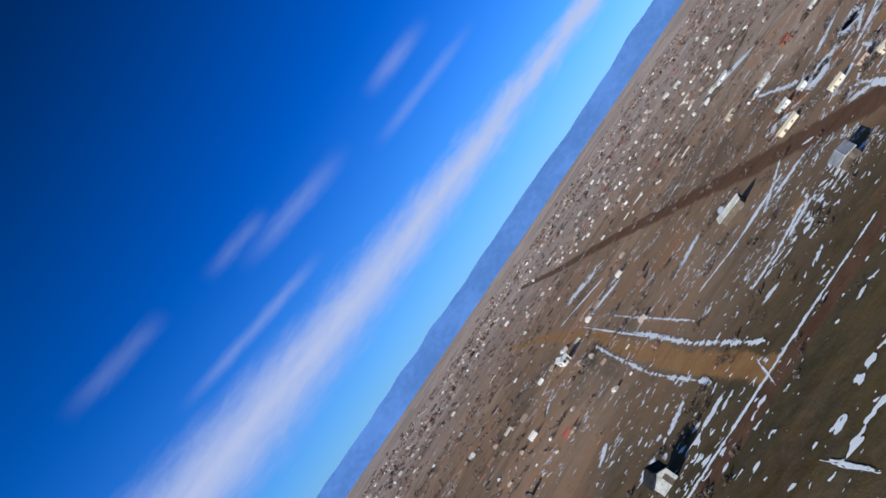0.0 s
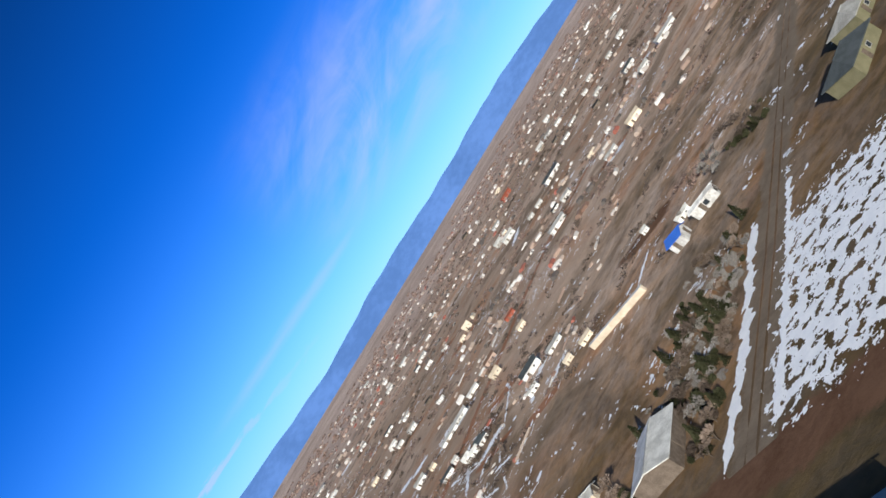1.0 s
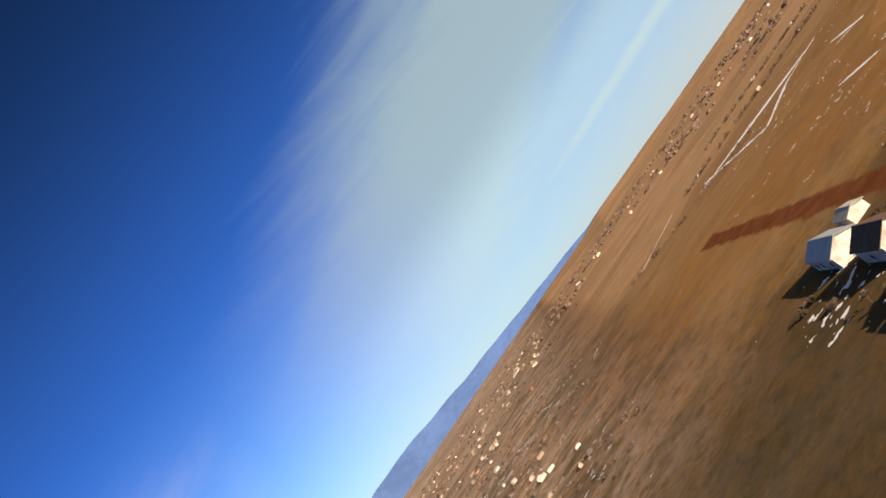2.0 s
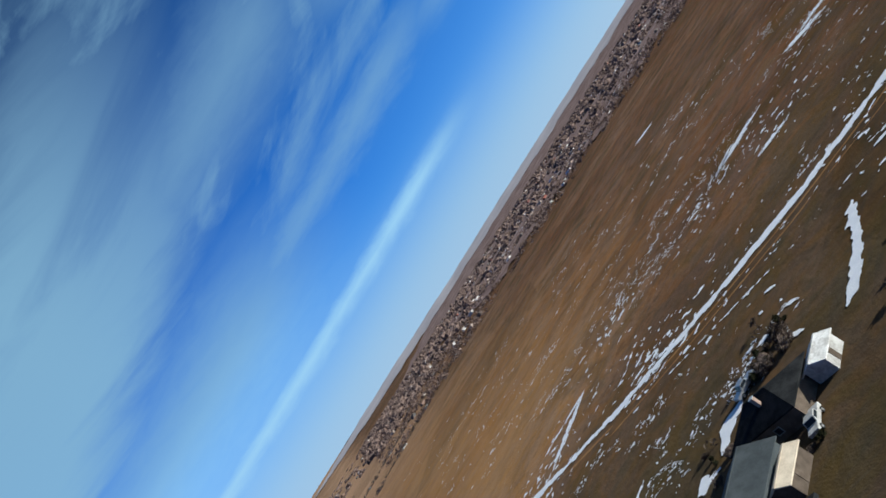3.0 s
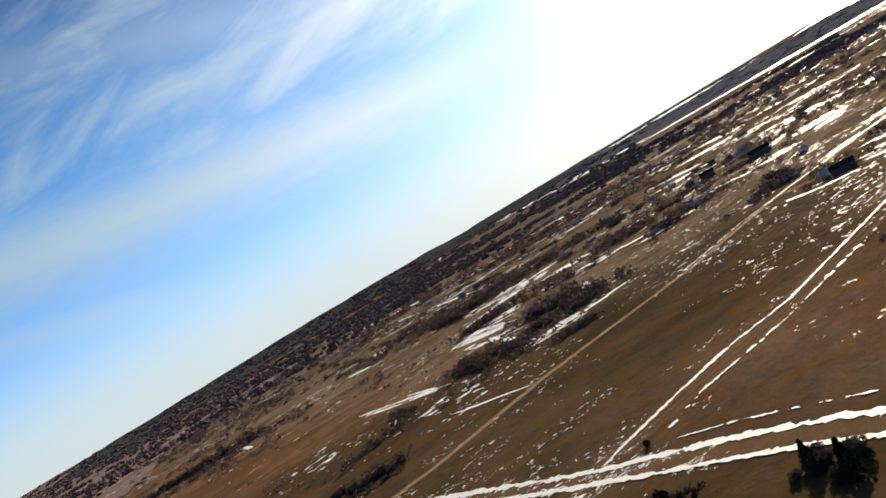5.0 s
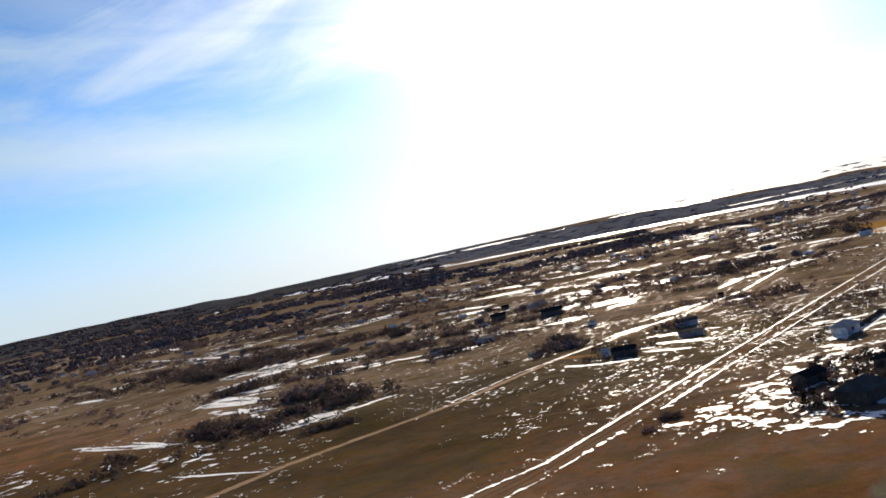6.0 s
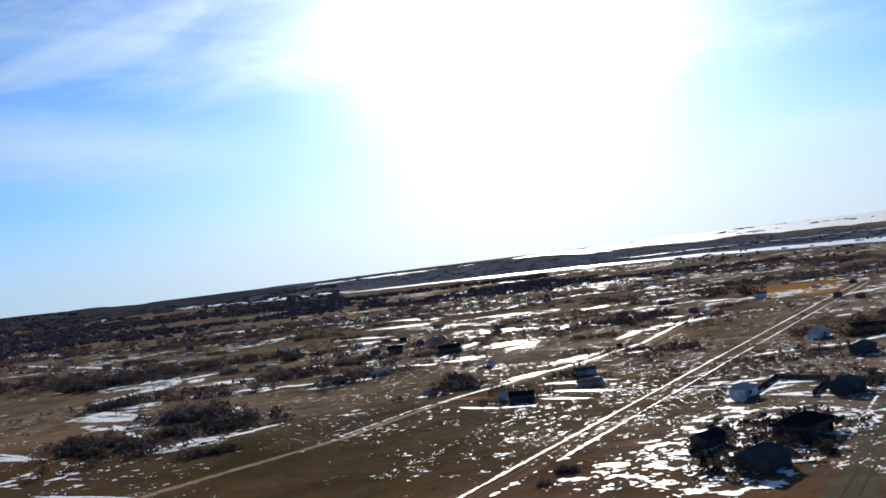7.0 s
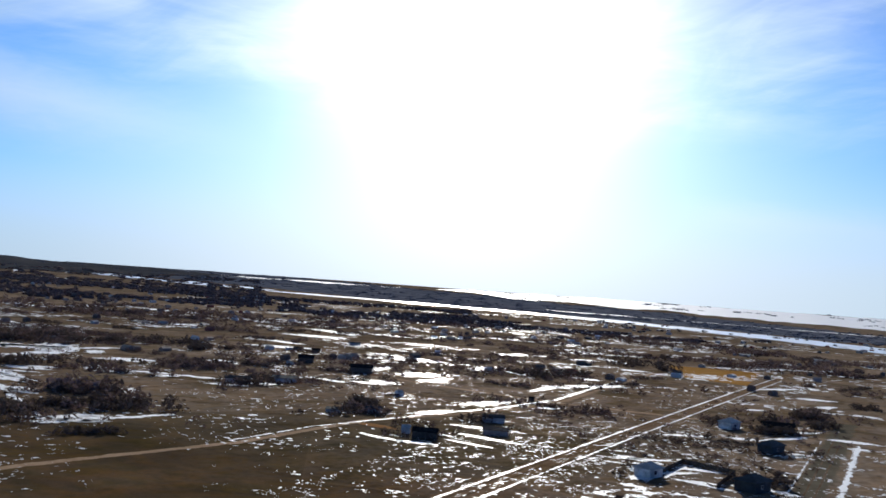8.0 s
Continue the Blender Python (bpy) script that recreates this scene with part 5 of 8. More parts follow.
snow_patch(67, -265, -3.8, -3.4, 0.5, -1.8)
snow_patch(94, -377, -5.1, -5.9, 1.0, -3.7)
snow_patch(139, -233, 2.5, 5.7, -1.2, 1.9)
snow_patch(283, -451, -8.7, 0.0, 2.8, -4.5)
snow_patch(228, -136, -12.3, 4.7, 2.2, -1.8)
snow_patch(156, -99, -3.6, -1.2, 1.3, -0.9)
snow_patch(142, -88, 1.3, -3.1, 0.8, -0.4)
snow_patch(119, -78, -2.3, -0.1, 0.7, -0.6)
snow_patch(151, -98, -3.4, -1.2, 1.1, -0.8)
snow_patch(158, -82, 1.8, 0.7, -0.9, 0.6)
snow_patch(100, -51, -2.5, -1.0, 0.4, -0.3)
snow_patch(148, -67, -0.8, -0.4, 0.9, -0.5)
snow_patch(144, -52, -4.2, -0.3, 0.7, -0.4)
snow_patch(337, -123, -17.7, -2.6, 3.0, -1.2)
snow_patch(259, -106, -0.2, -9.0, 1.9, -0.8)
snow_patch(304, -135, -30.1, 0.3, 2.5, -1.2)
snow_patch(448, -176, -28.4, 1.6, 4.0, -1.7)
snow_patch(591, -163, -21.4, -50.6, 9.3, -2.6)
snow_patch(185, -161, 0.6, -16.1, 2.0, -1.7)
snow_patch(191, -113, 1.9, -11.8, 1.4, -0.8)
snow_patch(123, -102, -0.3, -3.6, 0.7, -0.5)
snow_patch(-24, 180, 3.6, 0.8, -0.0, 2.0)
snow_patch(7, 339, 2.3, 80.7, -0.5, -1.4)
snow_patch(-10, 164, 3.9, 0.9, 0.1, 1.8)
snow_patch(-13, 184, 4.7, 3.4, 0.0, 1.8)
snow_patch(-27, 224, 3.1, 5.1, -0.2, 2.6)
snow_patch(-11, 104, 0.4, -7.0, 0.4, 0.3)
snow_patch(15, 176, 2.4, -0.6, 0.3, 1.5)
snow_patch(22, 163, 2.4, 1.0, 0.3, 1.3)
snow_patch(-1, 151, 1.8, 7.3, -0.2, 0.3)
snow_patch(13, 133, 1.4, -0.0, 0.2, 0.8)
snow_patch(41, 231, 7.4, -0.1, 0.6, 2.2)
snow_patch(34, 190, 6.2, 0.9, 0.3, 1.2)
snow_patch(33, 285, 9.5, 4.6, 0.7, 3.8)
snow_patch(115, 276, 2.2, -7.3, 3.8, 7.2)
snow_patch(98, 273, 7.5, -4.3, 3.2, 7.1)
snow_patch(79, 281, 2.3, -8.9, 1.7, 4.2)
snow_patch(49, 193, 3.4, -0.4, 1.1, 3.1)
snow_patch(49, 280, 1.5, -0.0, 1.4, 5.3)
snow_patch(38, 539, 14.7, -20.5, 1.9, 15.4)
snow_patch(24, 411, 10.4, -9.1, 0.7, 5.6)


# ---------------------------------------------------------------- trees
def limb(verts, faces, a, b, ra, rb, sides=5):
    d = (b - a).normalized()
    u = d.orthogonal().normalized()
    v = d.cross(u)
    k = len(verts)
    for p, r in ((a, ra), (b, rb)):
        verts.extend(tuple(p + (u * math.cos(2 * math.pi * i / sides) + v * math.sin(2 * math.pi * i / sides)) * r) for i in range(sides))
    for i in range(sides):
        j = (i + 1) % sides
        faces.append((k + i, k + j, k + sides + j, k + sides + i))


def bare_tree(name, label, height, spread, seed, twig, count=620):
    rng = random.Random(seed)
    ob = thing(name, label, "tree", group="bare trees of the farm yards")
    tv, tf, cv, cf = [], [], [], []
    base = Vector((0, 0, height * 0.22))
    limb(tv, tf, Vector((0, 0, -0.1)), base, height * 0.032, height * 0.024, 7)
    tips = []
    for i in range(7):
        a, tilt = i * 2.4 + rng.uniform(-0.4, 0.4), rng.uniform(0.15, 1.0)
        d = Vector((math.cos(a) * tilt, math.sin(a) * tilt, 1.0)).normalized()
        mid = base + d * height * rng.uniform(0.26, 0.4)
        limb(tv, tf, base - Vector((0, 0, height * 0.05 * rng.random())), mid, height * 0.015, height * 0.009)
        for _ in range(4):
            e = (d + Vector((rng.uniform(-1, 1), rng.uniform(-1, 1), rng.uniform(-0.3, 0.6))) * 0.75).normalized()
            tip = mid + e * height * rng.uniform(0.14, 0.3)
            tip.x, tip.y = tip.x * spread, tip.y * spread
            limb(tv, tf, mid, tip, height * 0.007, height * 0.003, 4)
            tips.append((mid, tip))
    for _ in range(count):
        a, b = rng.choice(tips)
        p = a.lerp(b, rng.uniform(0.2, 1.1))
        d = ((b - a).normalized() + Vector((rng.uniform(-1, 1), rng.uniform(-1, 1), rng.uniform(-0.5, 0.9)))).normalized()
        size = height * rng.uniform(0.05, 0.13)
        side = d.orthogonal().normalized()
        side.rotate(Matrix.Rotation(rng.uniform(0, 6.28), 3, d))
        k = len(cv)
        cv += [tuple(p - side * size * 0.07), tuple(p + side * size * 0.07), tuple(p + d * size + side * size * 0.15), tuple(p + d * size * 0.8 - side * size * 0.2)]
        cf += [(k, k + 1, k + 2), (k, k + 2, k + 3)]
    link_mesh("trunk", tv, tf, M_BARK, ob)
    link_mesh("crown", cv, cf, twig, ob)
    return ob


def evergreen(name, label, height, radius, seed):
    rng = random.Random(seed)
    ob = thing(name, label, "tree", group="evergreens of the farm yards")
    tv, tf, cv, cf = [], [], [], []
    limb(tv, tf, Vector((0, 0, -0.1)), Vector((0, 0, height * 0.9)), height * 0.03, 0.02, 7)
    for _ in range(900):
        z = rng.random() ** 1.4
        a = rng.uniform(0, 6.28)
        q = radius * (1 - z) * rng.uniform(0.35, 1.12) * (1 + 0.25 * math.sin(a * 3 + seed + z * 9))
        p = Vector((math.cos(a) * q, math.sin(a) * q, height * (0.06 + 0.94 * z)))
        d = Vector((math.cos(a), math.sin(a), rng.uniform(-0.5, 0.35)))
        s = Vector((-math.sin(a), math.cos(a), rng.uniform(-0.4, 0.4)))
        size = height * rng.uniform(0.05, 0.11)
        k = len(cv)
        cv += [tuple(p - d * size * 0.4), tuple(p + s * size * 0.5), tuple(p + d * size), tuple(p - s * size * 0.5 + Vector((0, 0, size * 0.3)))]
        cf += [(k, k + 1, k + 2), (k, k + 2, k + 3)]
    link_mesh("trunk", tv, tf, M_BARK, ob)
    link_mesh("crown", cv, cf, M_NEEDLE, ob)
    return ob


def shrub(name, label, height, radius, seed, twig, count=900):
    """A dense rounded bush of many small twigs."""
    rng = random.Random(seed)
    ob = thing(name, label, "shrub", group="shrubs of the prairie")
    tv, tf, cv, cf = [], [], [], []
    for _ in range(6):
        a = rng.uniform(0, 6.28)
        limb(tv, tf, Vector((0, 0, -0.1)), Vector((math.cos(a) * radius * 0.5, math.sin(a) * radius * 0.5, height * 0.6)), 0.07, 0.03, 4)
    lumps = [(rng.uniform(0, 6.28), rng.uniform(0.2, 0.75), rng.uniform(0.5, 1.0)) for _ in range(7)]
    for _ in range(count):
        a0, q0, h0 = rng.choice(lumps)
        u = Vector((rng.gauss(0, 1), rng.gauss(0, 1), rng.gauss(0, 1))).normalized() * rng.uniform(0.6, 1.0)
        p = Vector((math.cos(a0) * q0 * radius, math.sin(a0) * q0 * radius, height * h0 * 0.55)) + Vector((u.x * radius * 0.48, u.y * radius * 0.48, u.z * height * 0.42))
        p.z = max(0.05, p.z)
        d = (u + Vector((rng.uniform(-1, 1), rng.uniform(-1, 1), rng.uniform(-0.4, 1)))).normalized()
        side = d.orthogonal().normalized()
        side.rotate(Matrix.Rotation(rng.uniform(0, 6.28), 3, d))
        size = radius * rng.uniform(0.12, 0.26)
        k = len(cv)
        cv += [tuple(p - side * size * 0.25), tuple(p + side * size * 0.3), tuple(p + d * size)]
        cf.append((k, k + 1, k + 2))
    link_mesh("stem", tv, tf, M_BARK, ob)
    link_mesh("crown", cv, cf, twig, ob)
    return ob


TREES = {
    "bare": [bare_tree("tree", "bare brown deciduous tree on dry grass", 6.5, 1.2, 11, M_TWIG, 1100), bare_tree("tree", "bare spreading tree with brown twigs", 5.5, 1.4, 12, M_TWIG, 1100), shrub("shrub", "leafless brown shrub on dry grass", 3.4, 2.8, 14, M_TWIG), shrub("shrub", "wide leafless brown shrub on dry grass", 3.0, 3.4, 15, M_TWIG)],
    "grey": [bare_tree("tree", "leafless grey shrub-like tree in a windbreak", 5.0, 1.3, 21, M_GREYTWIG, 1100), shrub("shrub", "pale grey leafless shrub in a windbreak", 3.6, 2.8, 22, M_GREYTWIG)],
    "green": [evergreen("tree", "dark green juniper tree", 4.6, 2.3, 31), shrub("shrub", "dark olive evergreen shrub", 3.2, 2.6, 33, M_NEEDLE, 1000), evergreen("tree", "dark evergreen spruce beside a farm yard", 7.0, 2.4, 32)],
}
TREES["dark"] = [TREES["green"][1], shrub("shrub", "dark leafless thicket shrub", 3.6, 3.2, 35, M_THICKET, 1100), bare_tree("tree", "dark bare thorny tree in a thicket", 5.0, 1.5, 36, M_THICKET, 1300)]
TREES["thicket"] = [TREES["dark"][1], shrub("shrub", "wide low black thicket of thorny twigs", 2.8, 4.0, 37, M_THICKET, 1500)]
FIRST = {id(t): True for kind in TREES.values() for t in kind}
tree_rng = random.Random(77)
far_plants, far_dark = [], []


def plant(kind, x, y, size=1.0):
    s = size * tree_rng.uniform(0.8, 1.2)
    src = tree_rng.choice(TREES[kind])
    if math.hypot(x, y) > 330 or s < 0.4 or (math.hypot(x, y) > 215 and s < 0.75):
        (far_plants if kind in ("bare", "grey") else far_dark).append((x, y, 3.2 * s, 4.4 * s))
        return
    m = pose(x, y, 0, 0, 0, tree_rng.uniform(0, 360)) @ Matrix.Diagonal((s, s, s * tree_rng.uniform(0.85, 1.15), 1))
    if FIRST[id(src)]:
        FIRST[id(src)] = False
        src.matrix_basis = m
    else:
        copy_thing(src, m)


def grove(kinds, x0, y0, x1, y1, count, size=1.0):
    for _ in range(count):
        plant(tree_rng.choice(kinds), tree_rng.uniform(x0, x1), tree_rng.uniform(y0, y1), size)


def row(kinds, x0, y0, x1, y1, count, size=1.0, loose=1.0):
    for i in range(count):
        f = (i + tree_rng.uniform(-0.2, 0.2)) / max(1, count - 1)
        plant(tree_rng.choice(kinds), x0 + (x1 - x0) * f + tree_rng.uniform(-loose, loose), y0 + (y1 - y0) * f + tree_rng.uniform(-loose, loose), size)


# strips of snow left along fences, with dark brush beside them
strip_rng = random.Random(8)
for _ in range(34):
    sx, sy = strip_rng.uniform(70, 215), strip_rng.uniform(168, 300)
    if abs(sy - 168 - (sx - 70) * 0.5) > 75:
        continue
    sa, sl = strip_rng.choice((1.2, 1.35, 0.75, 0.6)) + strip_rng.gauss(0, 0.08), strip_rng.uniform(8, 24)
    snow_bank(strip_rng.uniform(0.8, 1.5), 0.05, (sx, sy), (sx + math.cos(sa) * sl, sy + math.sin(sa) * sl))
    for _ in range(3):
        sf = strip_rng.uniform(0, sl)
        plant("thicket" if strip_rng.random() < 0.6 else "dark", sx + math.cos(sa) * sf + 2.2, sy + math.sin(sa) * sf - 1.2, strip_rng.uniform(0.22, 0.42))
# windbreak by the snowy road
grove(["grey", "grey", "bare", "green"], 84, 84, 132, 92, 54, 0.62)
grove(["grey", "grey", "green", "dark"], 86, 92, 112, 103, 40, 0.62)
grove(["dark", "green"], 72, 84, 90, 90, 12, 0.55)
grove(["dark", "green", "grey", "thicket"], 88, 84, 136, 106, 60, 0.55)
grove(["bare", "dark"], 70, 82, 88, 88, 8, 0.7)
row(["dark", "dark", "bare"], 78, 104, 86, 113, 5, 0.9)
row(["green"], 168, 82, 172, 95, 8, 0.7, 1.2)
grove(["grey"], 165, 100, 185, 114, 10, 0.8)
# farmsteads on the red road
grove(["bare", "dark"], 205, -84, 216, -74, 9, 1.05)
grove(["dark", "thicket"], 176, -90, 196, -74, 8, 0.8)
grove(["dark"], 168, -72, 182, -66, 5, 0.8)
row(["bare", "dark"], 178, -108, 196, -98, 6, 0.9, 2)
grove(["bare", "dark"], 176, -30, 200, -22, 6, 0.7)
row(["bare"], 150, -27, 158, -25, 2, 0.7)
grove(["bare", "dark"], 165, -68, 175, -64, 3, 0.6)
row(["bare", "dark"], 180, -48, 184, -44, 3, 0.8)
# dark-roofed farm
grove(["dark", "dark", "bare"], 82, -113, 92, -104, 9, 0.75)
row(["bare", "dark"], 92, -92, 92, -72, 5, 0.6)
grove(["dark", "dark", "bare"], 47, -118, 53, -104, 6, 0.65)
row(["bare"], 33, -124, 38, -119, 3, 0.6)
# low brush in the yards of the dark-roofed farms
for px, py, size in ((94.8, -121.6, 0.5), (88.0, -117.2, 0.62), (86.4, -116.0, 0.5), (93.4, -118.6, 0.4), (89.4, -113.6, 0.5), (93.2, -114.0, 0.42), (93.2, -110.4, 0.4), (95.6, -108.4, 0.45), (101.0, -97.0, 0.42), (99.4, -98.4, 0.4), (98.6, -95.0, 0.36), (96.9, -93.4, 0.4), (71.6, -81.2, 0.62), (73.4, -80.4, 0.5), (38.4, -131.4, 0.5), (36.2, -129.6, 0.45), (34.4, -128.6, 0.5), (40.0, -134.6, 0.42), (39.2, -124.2, 0.4), (38.8, -121.2, 0.36), (38.4, -118.2, 0.4), (33.2, -126.6, 0.4)):
    plant("dark", px, py, size)
# fenced yard
grove(["dark"], -76, -121, -65, -111, 15, 1.1)
grove(["thicket", "green"], -86, -101, -77, -90, 11, 0.8)
plant("dark", -94, -142, 0.7)
row(["green"], -62, -109, -59, -107, 2, 0.6)
# dark thickets in the fields
row(["thicket"], -56, -240, -61, -210, 26, 0.95, 2.6)
row(["thicket"], -62, -232, -66, -214, 14, 0.9, 2.6)
row(["thicket"], -51, -262, -60, -270, 12, 0.85, 1.6)
row(["thicket"], -56, -252, -62, -262, 8, 0.35, 2.2)
row(["thicket"], -92, -278, -108, -260, 22, 0.85, 2.2)
row(["thicket"], -100, -284, -114, -270, 9, 0.35, 3.0)
grove(["bare", "dark"], -104, -270, -92, -256, 9, 0.8)
row(["bare", "dark"], -150, -300, -180, -296, 8, 0.7, 3)
row(["dark"], -40, -760, -202, -650, 150, 1.1, 3)
grove(["thicket"], -286, -448, -250, -430, 16, 1.0)
grove(["thicket"], -330, -360, -306, -334, 14, 0.9)
grove(["thicket"], -300, -274, -280, -258, 9, 0.7)
grove(["thicket"], -216, -112, -198, -96, 9, 0.7)
row(["dark", "dark", "bare"], -300, -640, -380, -715, 22, 1.1, 3)
row(["bare", "bare", "dark"], -290, -330, -380, -380, 26, 0.8, 8)
row(["bare"], -300, -380, -440, -470, 34, 0.8, 12)
row(["bare", "dark"], -175, -318, -240, -292, 22, 0.75, 5)
grove(["bare", "dark"], -250, -360, -205, -322, 22, 0.75)
grove(["bare", "dark"], -240, -325, -222, -308, 12, 0.8)
grove(["dark", "bare"], -292, -240, -276, -218, 8, 0.6)
grove(["dark", "bare"], -416, -182, -400, -166, 6, 0.7)
grove(["dark"], -175, -318, -186, -344, 10, 0.8)
grove(["dark", "bare"], -196, -352, -176, -288, 16, 0.7)
row(["dark"], -98, -714, -191, -665, 20, 1.0, 3)
row(["bare", "dark"], -184, -349, -188, -291, 14, 0.8, 3)
row(["dark"], -112, -307, -143, -323, 9, 0.8, 3)
grove(["dark"], 190, -92, 216, -86, 6, 0.7)
# field rows to the east
row(["dark"], 715, -120, 735, -690, 170, 0.62, 6)
row(["dark"], 850, -190, 872, -660, 170, 0.62, 6)
row(["bare"], 640, -40, 560, -140, 16, 0.7, 5)
# farm yards by the dark gravel road
grove(["dark", "dark", "bare"], -236, -132, -222, -122, 9, 0.75)
grove(["dark", "dark", "bare"], -246, -118, -228, -106, 9, 0.75)
grove(["dark", "dark", "bare"], -212, -126, -186, -102, 14, 0.75)
grove(["dark", "dark", "bare"], -300, -122, -284, -110, 7, 0.8)
grove(["dark", "dark", "bare"], -446, -165, -424, -150, 12, 0.9)
grove(["dark", "dark", "bare"], -488, -158, -470, -144, 9, 0.9)
row(["green"], -350, -172, -372, -140, 9, 0.6, 2)
grove(["bare", "dark"], -300, -274, -286, -258, 7, 0.7)
grove(["bare", "dark"], -330, -230, -310, -218, 8, 0.8)
grove(["dark", "dark", "bare"], -560, -345, -505, -300, 26, 1.0)
row(["green"], -380, -262, -392, -214, 10, 0.6, 2)
row(["dark", "dark", "bare"], -470, -282, -484, -236, 12, 0.7, 3)
grove(["green"], -720, -350, -660, -300, 24, 1.1)
grove(["bare", "dark"], -420, -440, -380, -400, 14, 0.9)


# ---------------------------------------------------------------- farm buildings, nearest first
G_FARM = "farm buildings along the gravel roads"
put(make_house("house", "white farmhouse with a grey metal roof beside the red road", "house", 13, 10, 3.2, 1.6, M_WHITE, M_GREY, windows=3, chimney=True, group=G_FARM), 139, -35)
put(make_house("barn", "brown-roofed barn with white gable wall", "barn", 8, 15, 3.6, 2.2, M_WHITE, M_BROWN, windows=1, group=G_FARM), 167, -37.5, 90)
put(make_house("house", "white gabled house with grey roof", "house", 8, 17, 3.2, 2.0, M_WHITE, M_GREY, windows=3, group=G_FARM), 196, -37, 90)
put(make_house("shed", "low white shed behind the houses", "shed", 5, 9, 2.3, 0.9, M_WHITE, M_PALE, windows=0, group=G_FARM), 205, -47, 90)
put(make_house("house", "white gabled house with dark roof across the road", "house", 4.6, 8, 2.5, 1.6, M_WHITE, M_DARK, windows=0, group=G_FARM), 165, -79.8, 90)
put(make_house("shed", "small white shed with dark roof", "shed", 3.6, 5.5, 2.4, 1.1, M_WHITE, M_DARK, windows=0, group=G_FARM), 170, -72, 90)
put(make_house("barn", "white gabled barn with black roof among trees", "barn", 5.0, 9.5, 2.7, 1.7, M_WHITE, M_DARK, windows=0, group=G_FARM), 190, -79.5, 90)
put(make_house("shed", "pale metal shed in the far yard", "shed", 3, 8, 2.2, 0.8, M_WHITE, M_PALE, windows=0, group=G_FARM), 205, -91, 90)
put(make_hip("house", "dark hip-roofed weathered farmhouse with brick chimney", "house", 9, 12, 2.8, 2.0, M_WOOD, M_DARK, windows=2, chimney=True, group=G_FARM), 80.8, -91, 90)
put(make_house("garage", "white flat-fronted garage beside the dark-roofed farmhouse", "garage", 3.6, 5.0, 2.3, 0.7, M_WHITE, M_WHITE, windows=0, group=G_FARM), 72.4, -94.6)
put(make_house("barn", "long slate-grey metal barn beside the farmhouse", "barn", 9, 16, 3.2, 1.8, M_SLATE, M_SLATE, windows=1, group=G_FARM), 81.5, -74)
put(make_house("shed", "beige-roofed lean-to against the grey barn", "shed", 3, 6, 2.4, 0.6, M_WOOD, M_CREAM, windows=0, group=G_FARM), 74.8, -76.5)
put(make_hip("house", "dark hip-roofed bungalow with a shaded yard", "house", 8, 14, 2.8, 1.9, M_WOOD, M_DARK, windows=2, chimney=True, group=G_FARM), 42.5, -104.5, 20)
put(make_hip("shed", "slate-roofed outbuilding behind the bungalow", "shed", 6, 7.5, 2.6, 1.5, M_WOOD, M_SLATE, windows=1, group=G_FARM), 42, -116.5, 20)
put(make_house("barn", "low khaki-roofed barn by the yard", "barn", 6, 8.5, 2.8, 0.7, M_WOOD, M_OLIVE, windows=0, group=G_FARM), 36.5, -79.5, 8)
put(make_hip("house", "khaki hip-roofed house on a gravel yard", "house", 7.5, 11, 2.8, 2.0, M_CREAM, M_OLIVE, windows=2, group=G_FARM), 75.5, -40.5, 30)
put(make_hip("garage", "brown hip-roofed garage beside the khaki house", "garage", 5.5, 6, 2.6, 1.5, M_CREAM, M_BROWN, windows=1, group=G_FARM), 80.5, -44.5, 30)
put(make_house("shed", "small weathered shed inside the fenced yard", "shed", 2.4, 3.0, 2.0, 0.6, M_WOOD, M_GREY, windows=0, group=G_FARM), -54, -116)
put(make_house("shed", "low dark shed standing alone in the field", "shed", 6, 12, 2.6, 1.2, M_WOOD, M_DARK, windows=1, group=G_FARM), -1, -325, 20)
put(make_house("barn", "pale grey metal barn beside the windbreak", "barn", 8, 12, 2.7, 0.9, M_WOOD, M_PALE, windows=0, group=G_FARM), 81, 96.5, 100)
put(make_house("house", "low beige house with pale roof by the red road", "house", 2.2, 10, 1.4, 0.4, M_CREAM, M_PALE, windows=0, group=G_FARM), 88, 132, -25)
put(make_house("shed", "beige wing of the roadside house", "shed", 2.6, 6, 1.6, 0.5, M_CREAM, M_PALE, windows=0, group=G_FARM), 88.5, 121, 10)
put(make_house("house", "teal-roofed house near the road junction", "house", 12, 15, 3.2, 2.0, M_CREAM, M_TEAL, windows=3, group=G_FARM), 36, 57)
put(make_house("shed", "small shed with a bright blue roof", "shed", 4, 4.2, 2.3, 0.8, M_WHITE, M_BLUE, windows=0, group=G_FARM), 152, 109)
put(make_house("trailer", "white mobile home beside a blue-roofed shed", "trailer", 2.6, 7, 2.3, 0.3, M_WHITE, M_WHITE, windows=1, group=G_FARM), 156, 101, 10)
put(make_hip("house", "weathered house with slate roof by the dirt road", "house", 7, 11, 2.7, 1.6, M_OLIVE, M_SLATE, windows=1, group=G_FARM), 141, 57, 70)
put(make_hip("house", "pale-roofed house by the dirt road", "house", 7, 8, 2.6, 1.4, M_OLIVE, M_PALE, windows=1, group=G_FARM), 160, 57, 70)
put(make_house("trailer", "white trailer alone on the prairie", "trailer", 4, 13, 2.8, 0.5, M_WHITE, M_WHITE, windows=3, group=G_FARM), -8, 395, 5)
